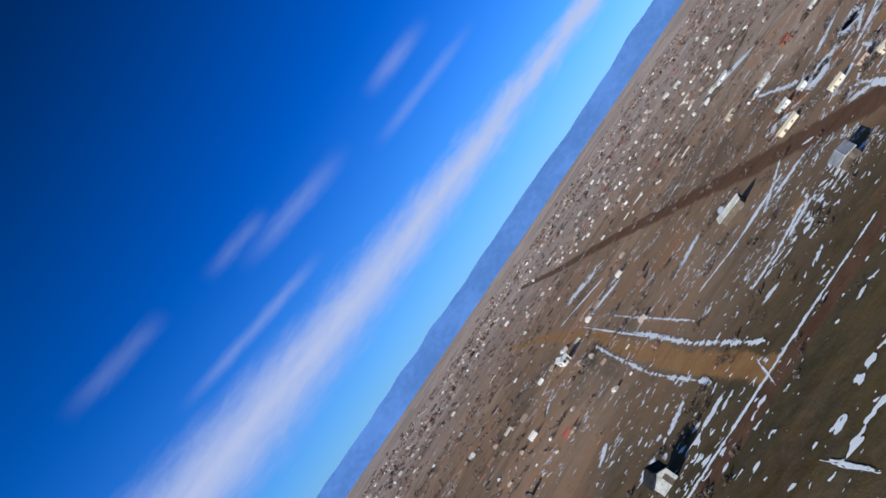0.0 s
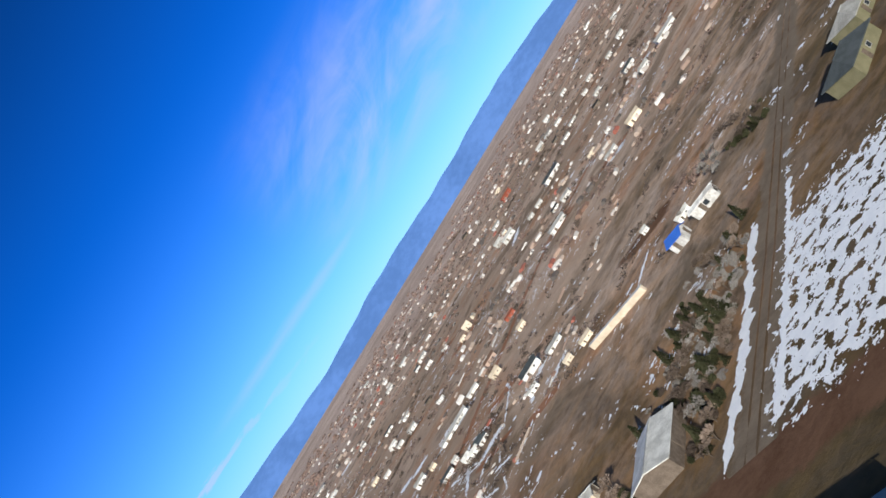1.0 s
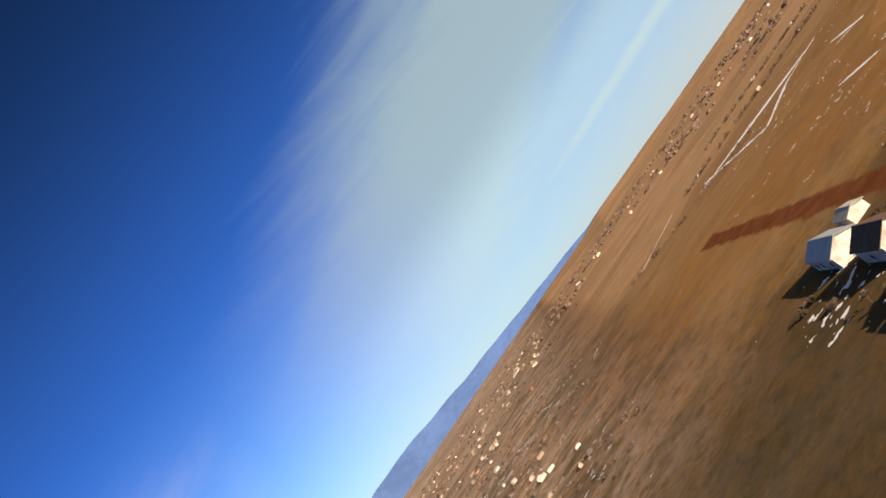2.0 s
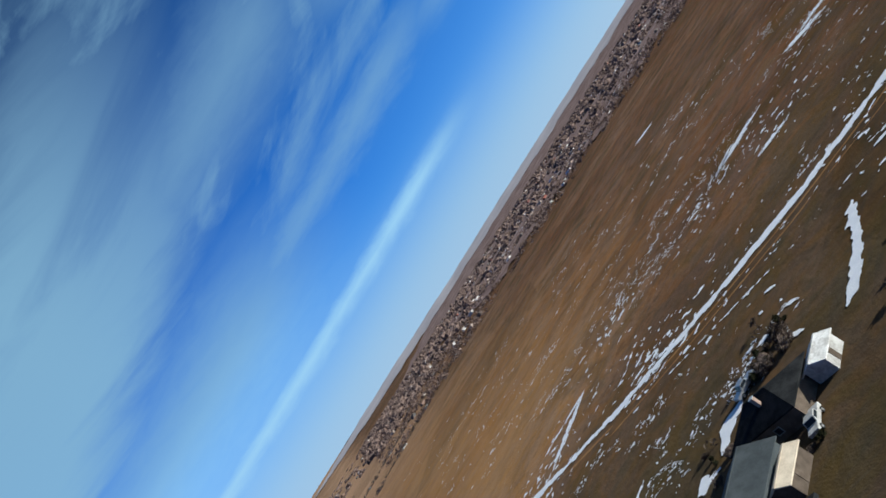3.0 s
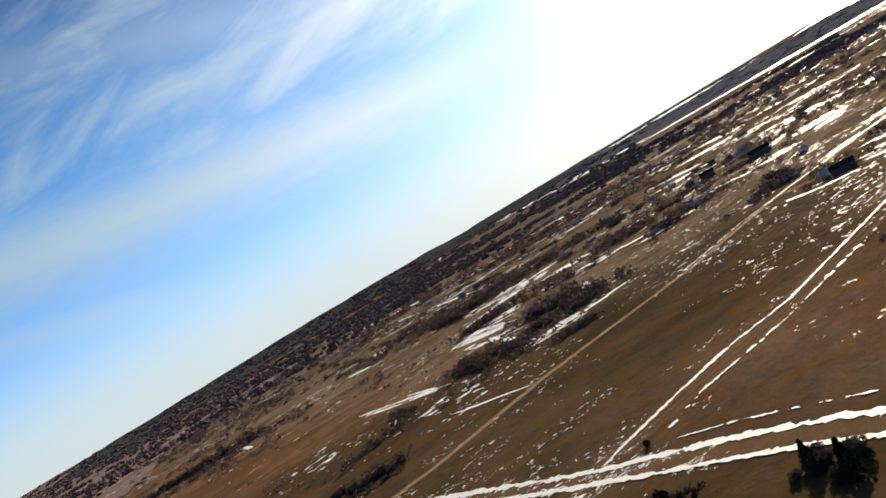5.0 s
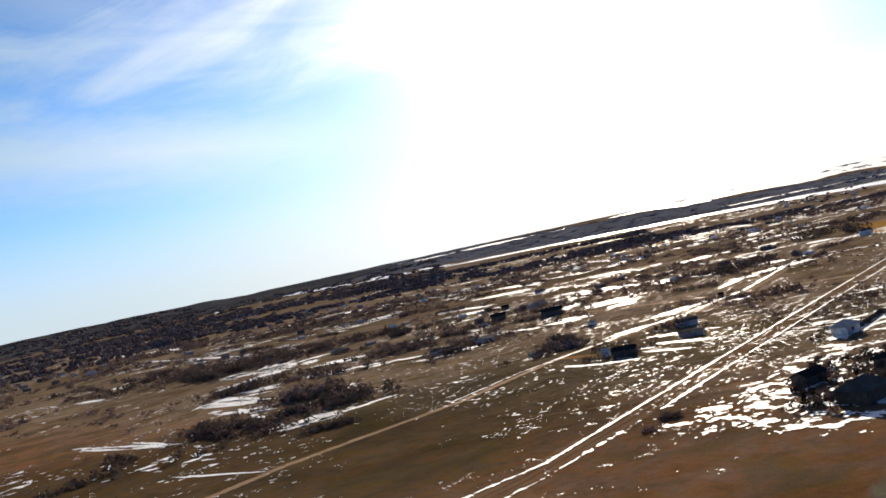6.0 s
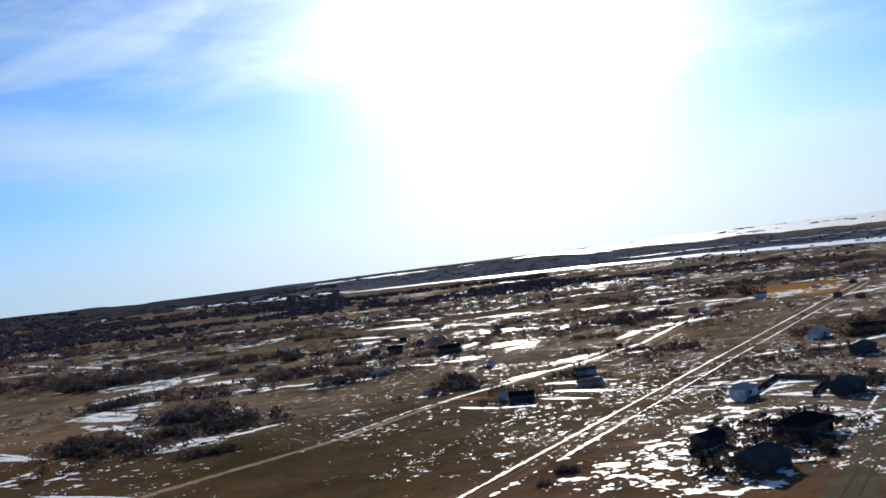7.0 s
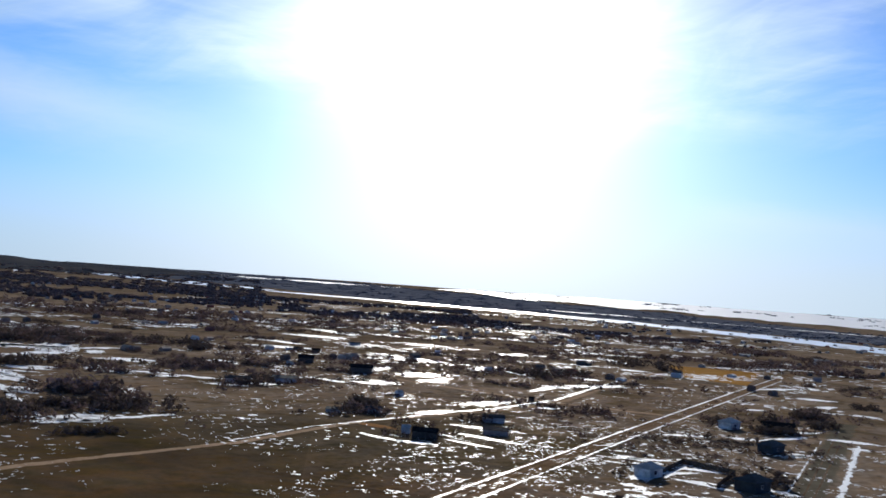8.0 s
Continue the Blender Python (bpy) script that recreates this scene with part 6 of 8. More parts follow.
put(make_house("house", "low pale-roofed house with outbuildings", "house", 5, 8, 1.9, 0.7, M_WOOD, M_PALE, windows=0, group=G_FARM), 45, 257, 60)
put(make_house("house", "low white-roofed cottage beside an ochre lot", "house", 4.5, 10, 1.8, 0.25, M_WOOD, M_WHITE, windows=0, group=G_FARM), 46, 182, -20)
put(make_house("shed", "small shed with white gable beside the side road", "shed", 4, 7, 2.4, 1.0, M_WHITE, M_DARK, windows=0, group=G_FARM), -24, 164)
grove(["dark", "thicket"], -284, -228, -258, -208, 9, 0.55)
grove(["dark", "thicket"], -292, -152, -262, -138, 6, 0.5)
grove(["dark", "thicket"], -296, -124, -266, -106, 12, 0.55)
grove(["dark", "thicket"], -240, -128, -200, -98, 22, 0.6)
grove(["green"], -192, -120, -182, -112, 5, 0.7)
row(["thicket"], -330, -175, -345, -120, 20, 0.32, 2)
grove(["thicket", "bare"], -330, -172, -300, -126, 70, 0.22)
grove(["dark"], -420, -180, -395, -140, 14, 0.7)
put(make_hip("house", "dark-roofed farmhouse among bare trees", "house", 8, 11, 2.8, 1.8, M_WOOD, M_DARK, windows=1, group=G_FARM), -222, -108, 80)
put(make_hip("barn", "slate hip-roofed barn by the gravel road", "barn", 7, 8, 2.6, 2.0, M_WOOD, M_SLATE, windows=0, group=G_FARM), -192, -105, 80)
put(make_hip("house", "grey house with snow round it", "house", 5, 6, 2.4, 1.4, M_WHITE, M_GREY, windows=1, group=G_FARM), -269, -141, 80)
put(make_hip("house", "slate farmhouse beside a snowy enclosure", "house", 6, 8, 2.6, 1.6, M_SLATE, M_SLATE, windows=1, group=G_FARM), -275, -115, 80)
put(make_hip("house", "grey house beside the crossing tracks", "house", 5.5, 7, 2.5, 1.4, M_WHITE, M_GREY, windows=1, group=G_FARM), -398, -164, 80)
put(make_hip("house", "slate-roofed house behind a dark hedge", "house", 5.5, 8, 2.5, 1.5, M_SLATE, M_SLATE, windows=1, group=G_FARM), -349, -133, 80)
grove(["thicket"], 30, -112, 35, -103, 5, 0.55)
row(["thicket"], -186, -332, -248, -306, 40, 0.6, 4)
row(["thicket"], -250, -450, -330, -420, 30, 0.7, 6)
row(["thicket"], -316, -350, -400, -330, 26, 0.6, 4)
row(["thicket"], -346, -140, -338, -178, 16, 0.45, 0.8)
grove(["dark", "thicket"], -406, -156, -396, -140, 9, 0.7)
grove(["dark"], -232, -118, -212, -98, 10, 0.8)
grove(["dark", "thicket"], 50, -118, 62, -98, 18, 0.55)
row(["dark", "bare"], 95, -74, 98, -71, 3, 0.5)
grove(["dark", "thicket"], 86, -118, 95, -106, 8, 0.5)
put(make_house("shed", "low dark shed in the farm yard", "shed", 4, 7, 2.2, 0.9, M_WOOD, M_DARK, windows=0, group=G_FARM), -209, -124, 80)


def carport(x, y):
    ob = thing("carport", "open carport with two white roof panels", "carport", x, y, group=G_FARM)
    for px in (-4.2, 0, 4.2):
        for py in (-2.6, 2.6):
            part("post", boxed(px - 0.08, py - 0.08, 0, px + 0.08, py + 0.08, 2.1), M_WOOD, ob)
    for px in (-2.6, 2.6):
        part("roof_panel", boxed(px - 1.9, -3, 2.1, px + 1.9, 3, 2.22, bevel=0.03), M_WHITE, ob)
    part("beam", boxed(-4.6, -0.1, 1.95, 4.6, 0.1, 2.1), M_WOOD, ob)


carport(140, -26.5)


def board_fence(label, pts, height=1.8, span=2.4):
    """Posts with three long boards between each two of them."""
    ob = thing("fence", label, "fence", pts[0][0], pts[0][1])
    ox, oy = pts[0]
    post = board = None
    for (x0, y0), (x1, y1) in zip(pts, pts[1:]):
        length = math.hypot(x1 - x0, y1 - y0)
        n, turn = max(1, round(length / span)), math.degrees(math.atan2(y1 - y0, x1 - x0))
        step = length / n
        for i in range(n):
            f = i / n
            px, py = x0 + (x1 - x0) * f - ox, y0 + (y1 - y0) * f - oy
            if post is None:
                first = part("post", boxed(-0.07, -0.07, -0.1, 0.07, 0.07, height + 0.1), M_WOOD, ob)
                post = first.data
            else:
                first = new("post", post)
                first.parent = ob
            first.matrix_basis = pose(px, py, 0)
            for j in range(3):
                me = boxed(0, 0.07, 0, 1, 0.11, height * 0.31) if board is None else None
                if me is not None:
                    b = part("board", me, M_WOOD, ob)
                    board = b.data
                else:
                    b = new("board", board)
                    b.parent = ob
                b.matrix_basis = pose(px, py, 0.06 + j * height * 0.325, 0, 0, turn) @ Matrix.Diagonal((step, 1, 1, 1))


board_fence("weathered board fence round the square yard", [(-49, -128.5), (-63, -128.5), (-66, -106), (-50, -102), (-45, -120), (-49, -128.5)], 1.4)
board_fence("weathered board fence along the back yard", [(-50, -97), (-69, -102)], 1.6)
board_fence("dark board fence round the shaded yard", [(31, -130), (27, -108), (26.6, -97), (40, -96.6)], 1.0)
board_fence("low board fence of a snowy enclosure", [(-268, -139), (-298, -143), (-294, -126), (-268, -122)], 1.4)


def garden_wall(x, y, l, label):
    ob = thing("wall_block", label, "wall", x, y)
    part("wall", boxed(-0.6, -l / 2, 0, 0.6, l / 2, 1.5, bevel=0.12), M_CREAM, ob)
    part("coping", boxed(-0.7, -l / 2 - 0.1, 1.5, 0.7, l / 2 + 0.1, 1.65, bevel=0.04), M_PALE, ob)


garden_wall(150, 133, 21, "long low beige wall on the open prairie")


def car(x, y, rz, body_mat, label):
    """A parked pickup: cab, bed, windows and wheels."""
    ob = thing("pickup", label, "car", x, y, 0, rz, "parked vehicles")
    bm = bmesh.new()
    prism(bm, [(-2.5, 0.45), (2.5, 0.45), (2.55, 0.95), (1.2, 1.05), (0.75, 1.7), (-0.55, 1.7), (-0.8, 1.1), (-2.5, 1.1)], -0.88, 0.88)
    bmesh.ops.bevel(bm, geom=bm.edges[:], offset=0.05, segments=1, affect="EDGES")
    part("body", bm, body_mat, ob)
    part("windscreen", prism(bmesh.new(), [(0.80, 1.66), (1.18, 1.12), (1.2, 1.12), (0.84, 1.67)], -0.75, 0.75), M_GLASS, ob)
    for s in (-1, 1):
        part("side_window", boxed(-0.5, s * 0.885 - 0.01, 1.15, 0.8, s * 0.885 + 0.01, 1.58), M_GLASS, ob)
        for wx in (-1.6, 1.6):
            w = bmesh.new()
            bmesh.ops.create_cone(w, cap_ends=True, segments=14, radius1=0.38, radius2=0.38, depth=0.24, matrix=pose(wx, s * 0.82, 0.38, 90))
            tyre = part("tyre", w, M_RUBBER, ob)
            r = bmesh.new()
            bmesh.ops.create_cone(r, cap_ends=True, segments=10, radius1=0.2, radius2=0.2, depth=0.26, matrix=pose(wx, s * 0.82, 0.38, 90))
            part("rim", r, M_STEEL, tyre)


car(85, -53, 110, M_WHITE, "white van parked on the khaki gravel yard")
car(51, -89, 70, M_BLUE, "blue car parked between the farm yards")
car(73.0, -84.4, 100, M_WHITE, "white pickup parked beside the dark-roofed farmhouse")
car(93.0, -105.8, 60, M_STEEL, "old grey trailer-bodied truck in the farm yard")
car(71, -69, 95, M_DARK, "dark pickup parked by the grey barn")
car(57, -99, 20, M_STEEL, "silver pickup standing in the shaded yard")


# ---------------------------------------------------------------- far houses
G_FAR = "scattered houses of the prairie settlement"


def small_house(name, label, category, w, l, wall_h, rise, wall_mat, roof_mat):
    """A house seen from afar: walls, roof, and a door and window to the road."""
    ob = thing(name, label, category, group=G_FAR)
    hw, hl, e = w / 2, l / 2, w / 2 + 0.3
    part("wall", prism(bmesh.new(), [(-hw, 0), (hw, 0), (hw, wall_h), (0, wall_h + rise), (-hw, wall_h)], -hl, hl), wall_mat, ob)
    z = wall_h - rise / hw * 0.3 + 0.03
    part("roof", prism(bmesh.new(), [(-e, z), (0, wall_h + rise + 0.03), (e, z), (e, z + 0.14), (0, wall_h + rise + 0.19), (-e, z + 0.14)], -hl - 0.3, hl + 0.3), roof_mat, ob)
    d = part("door", boxed(-0.45, -0.05, 0.02, 0.45, 0.03, 2.0), M_WOOD, ob)
    d.matrix_basis = pose(-hw - 0.01, l * 0.2, 0, 0, 0, 270)
    add_window(ob, -hw - 0.02, -l * 0.2, 1.4, 0.7, 0.6, "-x")
    return ob


FAR = [
    small_house("house", "small white house on the prairie", "house", 5, 7.5, 2.5, 1.2, M_WHITE, M_PALE),
    small_house("house", "small white house with dark roof", "house", 5, 8, 2.5, 1.4, M_WHITE, M_DARK),
    small_house("house", "cream house with pale metal roof", "house", 5, 8, 2.5, 1.1, M_CREAM, M_PALE),
    small_house("house", "reddish plastered house with brown roof", "house", 5, 8, 2.5, 1.1, M_PINK, M_BROWN),
    small_house("trailer", "long white mobile home on the prairie", "trailer", 3.2, 10, 2.5, 0.3, M_WHITE, M_WHITE),
    small_house("shed", "pale metal shed on the prairie", "shed", 3.5, 5, 2.3, 0.8, M_PALE, M_PALE),
    small_house("shed", "weathered brown shed with dark roof", "shed", 4.5, 7, 2.3, 1.0, M_WOOD, M_DARK),
    small_house("house", "low brown-roofed house of pale plaster", "house", 5, 9, 2.3, 1.0, M_PINK, M_BROWN),
]
far_rng = random.Random(41)
used = {}


yards = []


def far_house(x, y, kinds):
    yards.append((x, y))
    i = far_rng.choice(kinds) if far_rng.random() < 0.6 else far_rng.choice((1, 3, 6, 7))
    m = pose(x, y, 0, 0, 0, far_rng.choice((0, 90, 0, 90, 45)) + far_rng.uniform(-6, 6)) @ Matrix.Diagonal((far_rng.uniform(0.5, 0.85), far_rng.uniform(0.6, 1.0), far_rng.uniform(0.6, 0.85), 1))
    if i not in used:
        used[i] = True
        FAR[i].matrix_basis = m
    else:
        copy_thing(FAR[i], m)


def settlement(a0, a1, q0, q1, count, kinds, level=0.0):
    made = tries = 0
    while made < count and tries < count * 20:
        tries += 1
        a, q = radians(far_rng.uniform(a0, a1)), math.sqrt(far_rng.uniform(q0 * q0, q1 * q1))
        x, y = -math.sin(a) * q, math.cos(a) * q
        if noise.noise(Vector((x * 0.008, y * 0.008, 3.1))) < level or abs(x - 66) < 16:
            continue
        far_house(x, y, kinds)
        made += 1


settlement(-82, 20, 420, 1100, 60, [0, 0, 2, 4, 5], -0.1)
for i in range(9):
    far_house(724 + far_rng.uniform(-8, 8), -150 - i * 60 + far_rng.uniform(-14, 14), [0, 1, 2, 4])
    far_house(866 + far_rng.uniform(-8, 8), -210 - i * 50 + far_rng.uniform(-14, 14), [0, 2, 4, 5])
settlement(-172, -128, 950, 1500, 60, [0, 0, 2, 4], -0.2)
settlement(-174, -124, 1500, 2600, 60, [0, 0, 1, 4], -0.3)
for hx, hy in ((-928, -691), (-948, -525), (-1065, -553), (-575, -430), (-994, -367), (-736, -671), (-349, -288)):
    far_house(hx, hy, [0, 4])
settlement(96, 146, 480, 1300, 12, [0, 1, 4, 5], 0.0)


# ---------------------------------------------------------------- homesteads and copses of the plain
HOME = {
    "white": ("house", "white-painted house in a prairie yard", M_WHITE, M_PALE),
    "pale": ("shed", "pale metal-roofed shed in a prairie yard", M_PALE, M_PALE),
    "cream": ("house", "cream stucco house in a bare yard", M_CREAM, M_CREAM),
    "pink": ("house", "pinkish adobe house on the plain", M_PINK, M_PALE),
    "red": ("barn", "red-painted barn with a rusty roof", M_RED, M_RED),
    "brown": ("house", "brown-roofed house among dry yards", M_PINK, M_BROWN),
    "dark": ("barn", "dark weathered barn on the prairie", M_WOOD, M_DARK),
    "slate": ("house", "white house with a slate metal roof", M_WHITE, M_SLATE),
    # snow material on this roof imitates sun glinting off metal
    "snow": ("house", "small house with a white roof for its sun glint", M_WHITE, M_SNOW),
}
home_first = {}
home_rng = random.Random(63)


def home(kind, x, y, length, height, turn):
    """A homestead building of that length and height, its long side turned to the given bearing."""
    word, label, walls, roof = HOME[kind]
    length, height = max(2.2, length * 0.92), min(4.6, max(1.6, height * 0.82))
    if kind not in home_first:
        home_first[kind] = small_house(word, label, word, 5, 8, 2.5, 1.1, walls, roof)
        ob = home_first[kind]
    else:
        ob = copy_thing(home_first[kind], Matrix.Identity(4))
    yards.append((x, y))
    ob.matrix_basis = pose(x, y, terrain(x, y), 0, 0, turn + home_rng.uniform(-9, 9)) @ Matrix.Diagonal((max(2.2, length * home_rng.uniform(0.5, 0.75)) / 5, length / 8, height / 3.7, 1))


def copse(kind, x0, y0, x1, y1, tall, deep):
    """Bushes and trees in a belt from one point to another, some way deep."""
    kinds = {"dark": ["thicket", "dark", "dark"], "brown": ["bare", "thicket", "bare"], "bare": ["grey", "bare"]}[kind]
    mx, my = (x0 + x1) / 2, (y0 + y1) / 2
    far = math.hypot(mx, my)
    length = math.hypot(x1 - x0, y1 - y0)
    count = int(min(46, max(3, length / (0.55 * tall) * (1 + deep / (1.6 * tall)))))
    for _ in range(count):
        f, g = tree_rng.uniform(-0.04, 1.04), deep * tree_rng.random() ** 1.3
        x, y = x0 + (x1 - x0) * f + mx / far * g, y0 + (y1 - y0) * f + my / far * g
        h = tall * tree_rng.uniform(0.5, 1.05)
        if far > 330:
            (far_dark if kind == "dark" or tree_rng.random() < 0.35 else far_plants).append((x, y, h * tree_rng.uniform(0.5, 0.8), h))
        else:
            plant(tree_rng.choice(kinds), x, y, h / 4.2)


home("slate", -315, -349, 11.0, 3.5, 47)
home("slate", -338, -344, 11.3, 3.4, 44)
home("slate", -285, -267, 6.2, 1.6, 41)
home("dark", -266, -213, 8.2, 3.9, 36)
home("white", -268, -222, 2.9, 3.3, 37)
home("dark", -412, -362, 11.9, 5.3, 40)
home("dark", -424, -412, 9.0, 5.1, 43)
home("slate", -319, -222, 8.3, 3.3, 32)
home("brown", -294, -205, 8.7, 3.0, 32)
home("dark", -410, -149, 12.3, 4.3, 17)
home("snow", -920, -682, 5.7, 3.8, 36)
home("snow", -754, -563, 6.3, 3.1, 36)
home("snow", -593, -443, 4.9, 2.4, 35)
home("snow", -922, -512, 7.1, 4.1, 28)
home("snow", -1082, -562, 6.1, 4.8, 26)
home("dark", -483, -459, 5.1, 3.6, 42)
home("white", -423, -495, 4.2, 2.1, 49)
home("white", -974, -418, 9.5, 3.6, 22)
home("white", -1002, -359, 11.9, 3.0, 18)
home("dark", -362, -410, 10.6, 2.4, 47)
home("slate", -296, -258, 6.2, 2.9, 39)
home("white", -1046, -297, 14.6, 3.0, 15)
home("brown", -485, -478, 3.7, 3.0, 44)
home("slate", -573, -504, 9.2, 3.3, 40)
home("dark", -394, -250, 2.5, 2.5, 30)
home("pale", 433, 189, 14.5, 3.3, 22)
home("white", 410, 199, 7.0, 4.0, 24)
home("slate", 483, 237, 9.5, 3.8, 25)
home("cream", 331, 183, 8.1, 3.8, 27)
home("white", 326, 199, 7.7, 2.5, 30)
home("cream", 380, 235, 5.8, 2.6, 30)
home("white", 564, 301, 7.5, 3.4, 27)
home("white", 726, 377, 7.6, 3.8, 27)
home("white", 668, 360, 6.2, 3.5, 27)
home("dark", 514, 283, 6.2, 3.4, 28)
home("white", 677, 328, 7.0, 3.9, 25)
home("white", 708, 323, 8.2, 4.1, 24)
home("white", 1731, 792, 19.7, 9.9, 24)
home("white", 980, 429, 9.9, 4.3, 23)
home("pale", 1887, 1023, 22.2, 11.1, 28)
home("white", 978, 535, 10.3, 5.8, 28)
home("white", 969, 570, 10.4, 5.2, 30)
home("white", 752, 442, 9.1, 4.1, 30)
home("white", 612, 356, 9.1, 2.9, 29)
home("white", 772, 470, 10.5, 4.2, 31)
home("white", 768, 483, 10.5, 4.7, 31)
home("dark", 645, 396, 6.2, 3.5, 31)
home("slate", 493, 328, 15.9, 4.5, 32)
home("white", 366, 253, 6.8, 3.1, 33)
home("white", 328, 243, 11.1, 3.4, 35)
home("white", 489, 382, 11.6, 5.1, 37)
home("pale", 521, 415, 7.8, 5.4, 37)
home("white", 661, 508, 10.6, 3.9, 37)
home("white", 448, 331, 5.2, 2.6, 35)
home("pale", 453, 324, 5.9, 2.9, 34)
home("red", 792, 566, 14.7, 5.6, 35)
home("cream", 1000, 711, 9.9, 5.7, 35)
home("white", 571, 347, 10.1, 3.1, 30)
home("cream", 379, 367, 5.5, 4.9, 42)
home("cream", 225, 238, 5.0, 3.1, 44)
home("pink", 248, 263, 3.8, 2.1, 44)
home("white", 242, 268, 6.8, 2.1, 45)
home("pale", 229, 271, 10.4, 2.3, 47)
home("white", 223, 275, 10.4, 1.9, 48)
home("white", 173, 223, 3.7, 3.3, 49)
home("slate", 180, 222, 4.0, 2.0, 48)
home("slate", 185, 191, 7.9, 3.5, 43)
home("white", 168, 181, 4.4, 1.5, 43)
home("pale", 184, 178, 6.4, 1.7, 41)
home("white", 515, 542, 10.4, 4.3, 45)
home("slate", 491, 531, 5.9, 3.8, 46)
home("white", 680, 729, 12.7, 4.0, 46)
home("white", 622, 710, 10.9, 3.8, 48)
home("white", 372, 447, 7.4, 2.7, 49)
home("pink", 1182, 1381, 14.6, 7.3, 49)
home("white", 1222, 1394, 14.9, 7.5, 48)
home("white", 903, 1112, 9.9, 4.9, 50)
home("cream", 367, 365, 4.8, 2.7, 43)
home("white", 335, 431, 6.3, 3.8, 50)
home("slate", 406, 507, 9.0, 3.0, 50)
home("slate", 182, 245, 6.1, 2.2, 50)
home("white", 186, 133, 1.7, 1.1, 32)
home("white", 166, 112, 4.4, 2.0, 30)
home("red", 282, 261, 5.9, 2.3, 41)
home("cream", 244, 230, 4.4, 2.4, 41)
home("cream", 161, 151, 4.5, 1.6, 39)
home("cream", 160, 159, 3.0, 1.6, 41)
home("brown", 253, 260, 6.4, 3.0, 43)
home("white", 581, 586, 6.7, 3.3, 44)
home("dark", 1108, 884, 13.1, 6.5, 38)
home("pink", 687, 659, 7.7, 3.3, 43)
home("white", 570, 704, 9.4, 3.7, 50)
home("white", 149, 310, 5.3, 2.6, 61)
home("white", 89, 203, 5.6, 2.4, 61)
home("cream", 82, 210, 3.5, 1.5, 64)
home("cream", 80, 235, 5.3, 1.6, 67)
home("white", 92, 278, 3.4, 1.7, 68)
home("white", 87, 286, 5.2, 2.4, 69)
home("cream", 74, 261, 8.0, 1.4, 70)
home("brown", 83, 223, 3.7, 2.5, 65)
home("white", 121, 364, 6.7, 1.8, 69)
home("slate", 114, 366, 6.7, 1.8, 70)
home("cream", 112, 391, 5.7, 2.6, 71)
home("white", 176, 535, 9.8, 2.6, 70)
home("white", 173, 549, 6.0, 2.3, 70)
home("white", 161, 372, 6.2, 1.9, 64)
home("red", 147, 383, 5.7, 1.9, 66)
home("white", 174, 271, 4.6, 3.1, 54)
home("slate", 174, 263, 4.5, 2.4, 53)
home("dark", 146, 268, 4.7, 2.2, 58)
home("white", 152, 269, 3.3, 1.8, 57)
home("cream", 136, 263, 5.3, 2.3, 59)
home("white", 210, 404, 9.6, 3.7, 60)
home("white", 212, 418, 6.6, 3.3, 61)
home("white", 143, 299, 5.5, 2.5, 61)
home("white", 238, 412, 4.4, 3.3, 58)
home("pink", 335, 573, 9.3, 3.9, 58)
home("slate", 243, 404, 5.5, 2.2, 57)
home("pale", 250, 388, 3.8, 2.7, 55)
home("white", 527, 820, 9.0, 4.5, 56)
home("white", 263, 533, 8.3, 3.1, 62)
home("white", 262, 557, 6.4, 2.9, 63)
home("white", 774, 1506, 13.6, 7.8, 62)
home("white", 750, 1351, 12.4, 7.1, 60)
home("white", 174, 220, 3.7, 2.4, 48)
home("slate", 176, 216, 4.4, 2.3, 47)
home("white", 187, 243, 2.9, 2.2, 49)
home("white", 209, 288, 6.3, 3.0, 51)
home("cream", 210, 279, 3.3, 1.9, 50)
home("white", 316, 389, 7.1, 3.2, 49)
home("white", 319, 408, 5.5, 2.4, 50)
home("white", 290, 398, 5.2, 2.3, 52)
home("cream", 310, 434, 6.2, 2.5, 53)
home("white", 501, 653, 8.6, 3.3, 51)
home("white", 466, 680, 8.6, 3.8, 54)
home("white", 636, 923, 16.8, 3.9, 55)
home("white", 292, 930, 9.0, 4.5, 71)
home("white", 297, 992, 8.3, 4.8, 72)
home("dark", 601, 1921, 11.5, 6.9, 72)
home("white", 358, 966, 8.3, 4.2, 69)
home("white", 274, 635, 8.0, 2.4, 65)
copse("dark", -307, -568, -310, -532, 6.2, 45)
copse("dark", -327, -560, -337, -552, 5.0, 37)
copse("brown", -357, -588, -368, -549, 6.5, 54)
copse("dark", -360, -538, -387, -525, 4.6, 34)
copse("dark", -401, -533, -429, -503, 5.2, 39)
copse("bare", -229, -351, -242, -332, 6.4, 29)
copse("dark", -204, -317, -224, -293, 4.0, 16)
copse("brown", -326, -411, -348, -390, 4.8, 28)
copse("dark", -187, -350, -188, -331, 3.4, 15)
copse("dark", -189, -329, -193, -322, 2.8, 12)
copse("dark", -474, -653, -480, -634, 2.6, 24)
copse("dark", -440, -704, -450, -684, 2.9, 28)
copse("brown", -489, -822, -495, -797, 3.4, 37)
copse("brown", -488, -724, -511, -703, 2.8, 28)
copse("brown", -550, -732, -562, -691, 4.2, 44)
copse("bare", -553, -636, -570, -601, 3.6, 34)
copse("dark", -372, -407, -379, -393, 2.3, 14)
copse("brown", -397, -376, -402, -360, 2.5, 15)
copse("dark", -522, -564, -531, -545, 2.7, 24)
copse("dark", -502, -314, -500, -302, 5.0, 34)
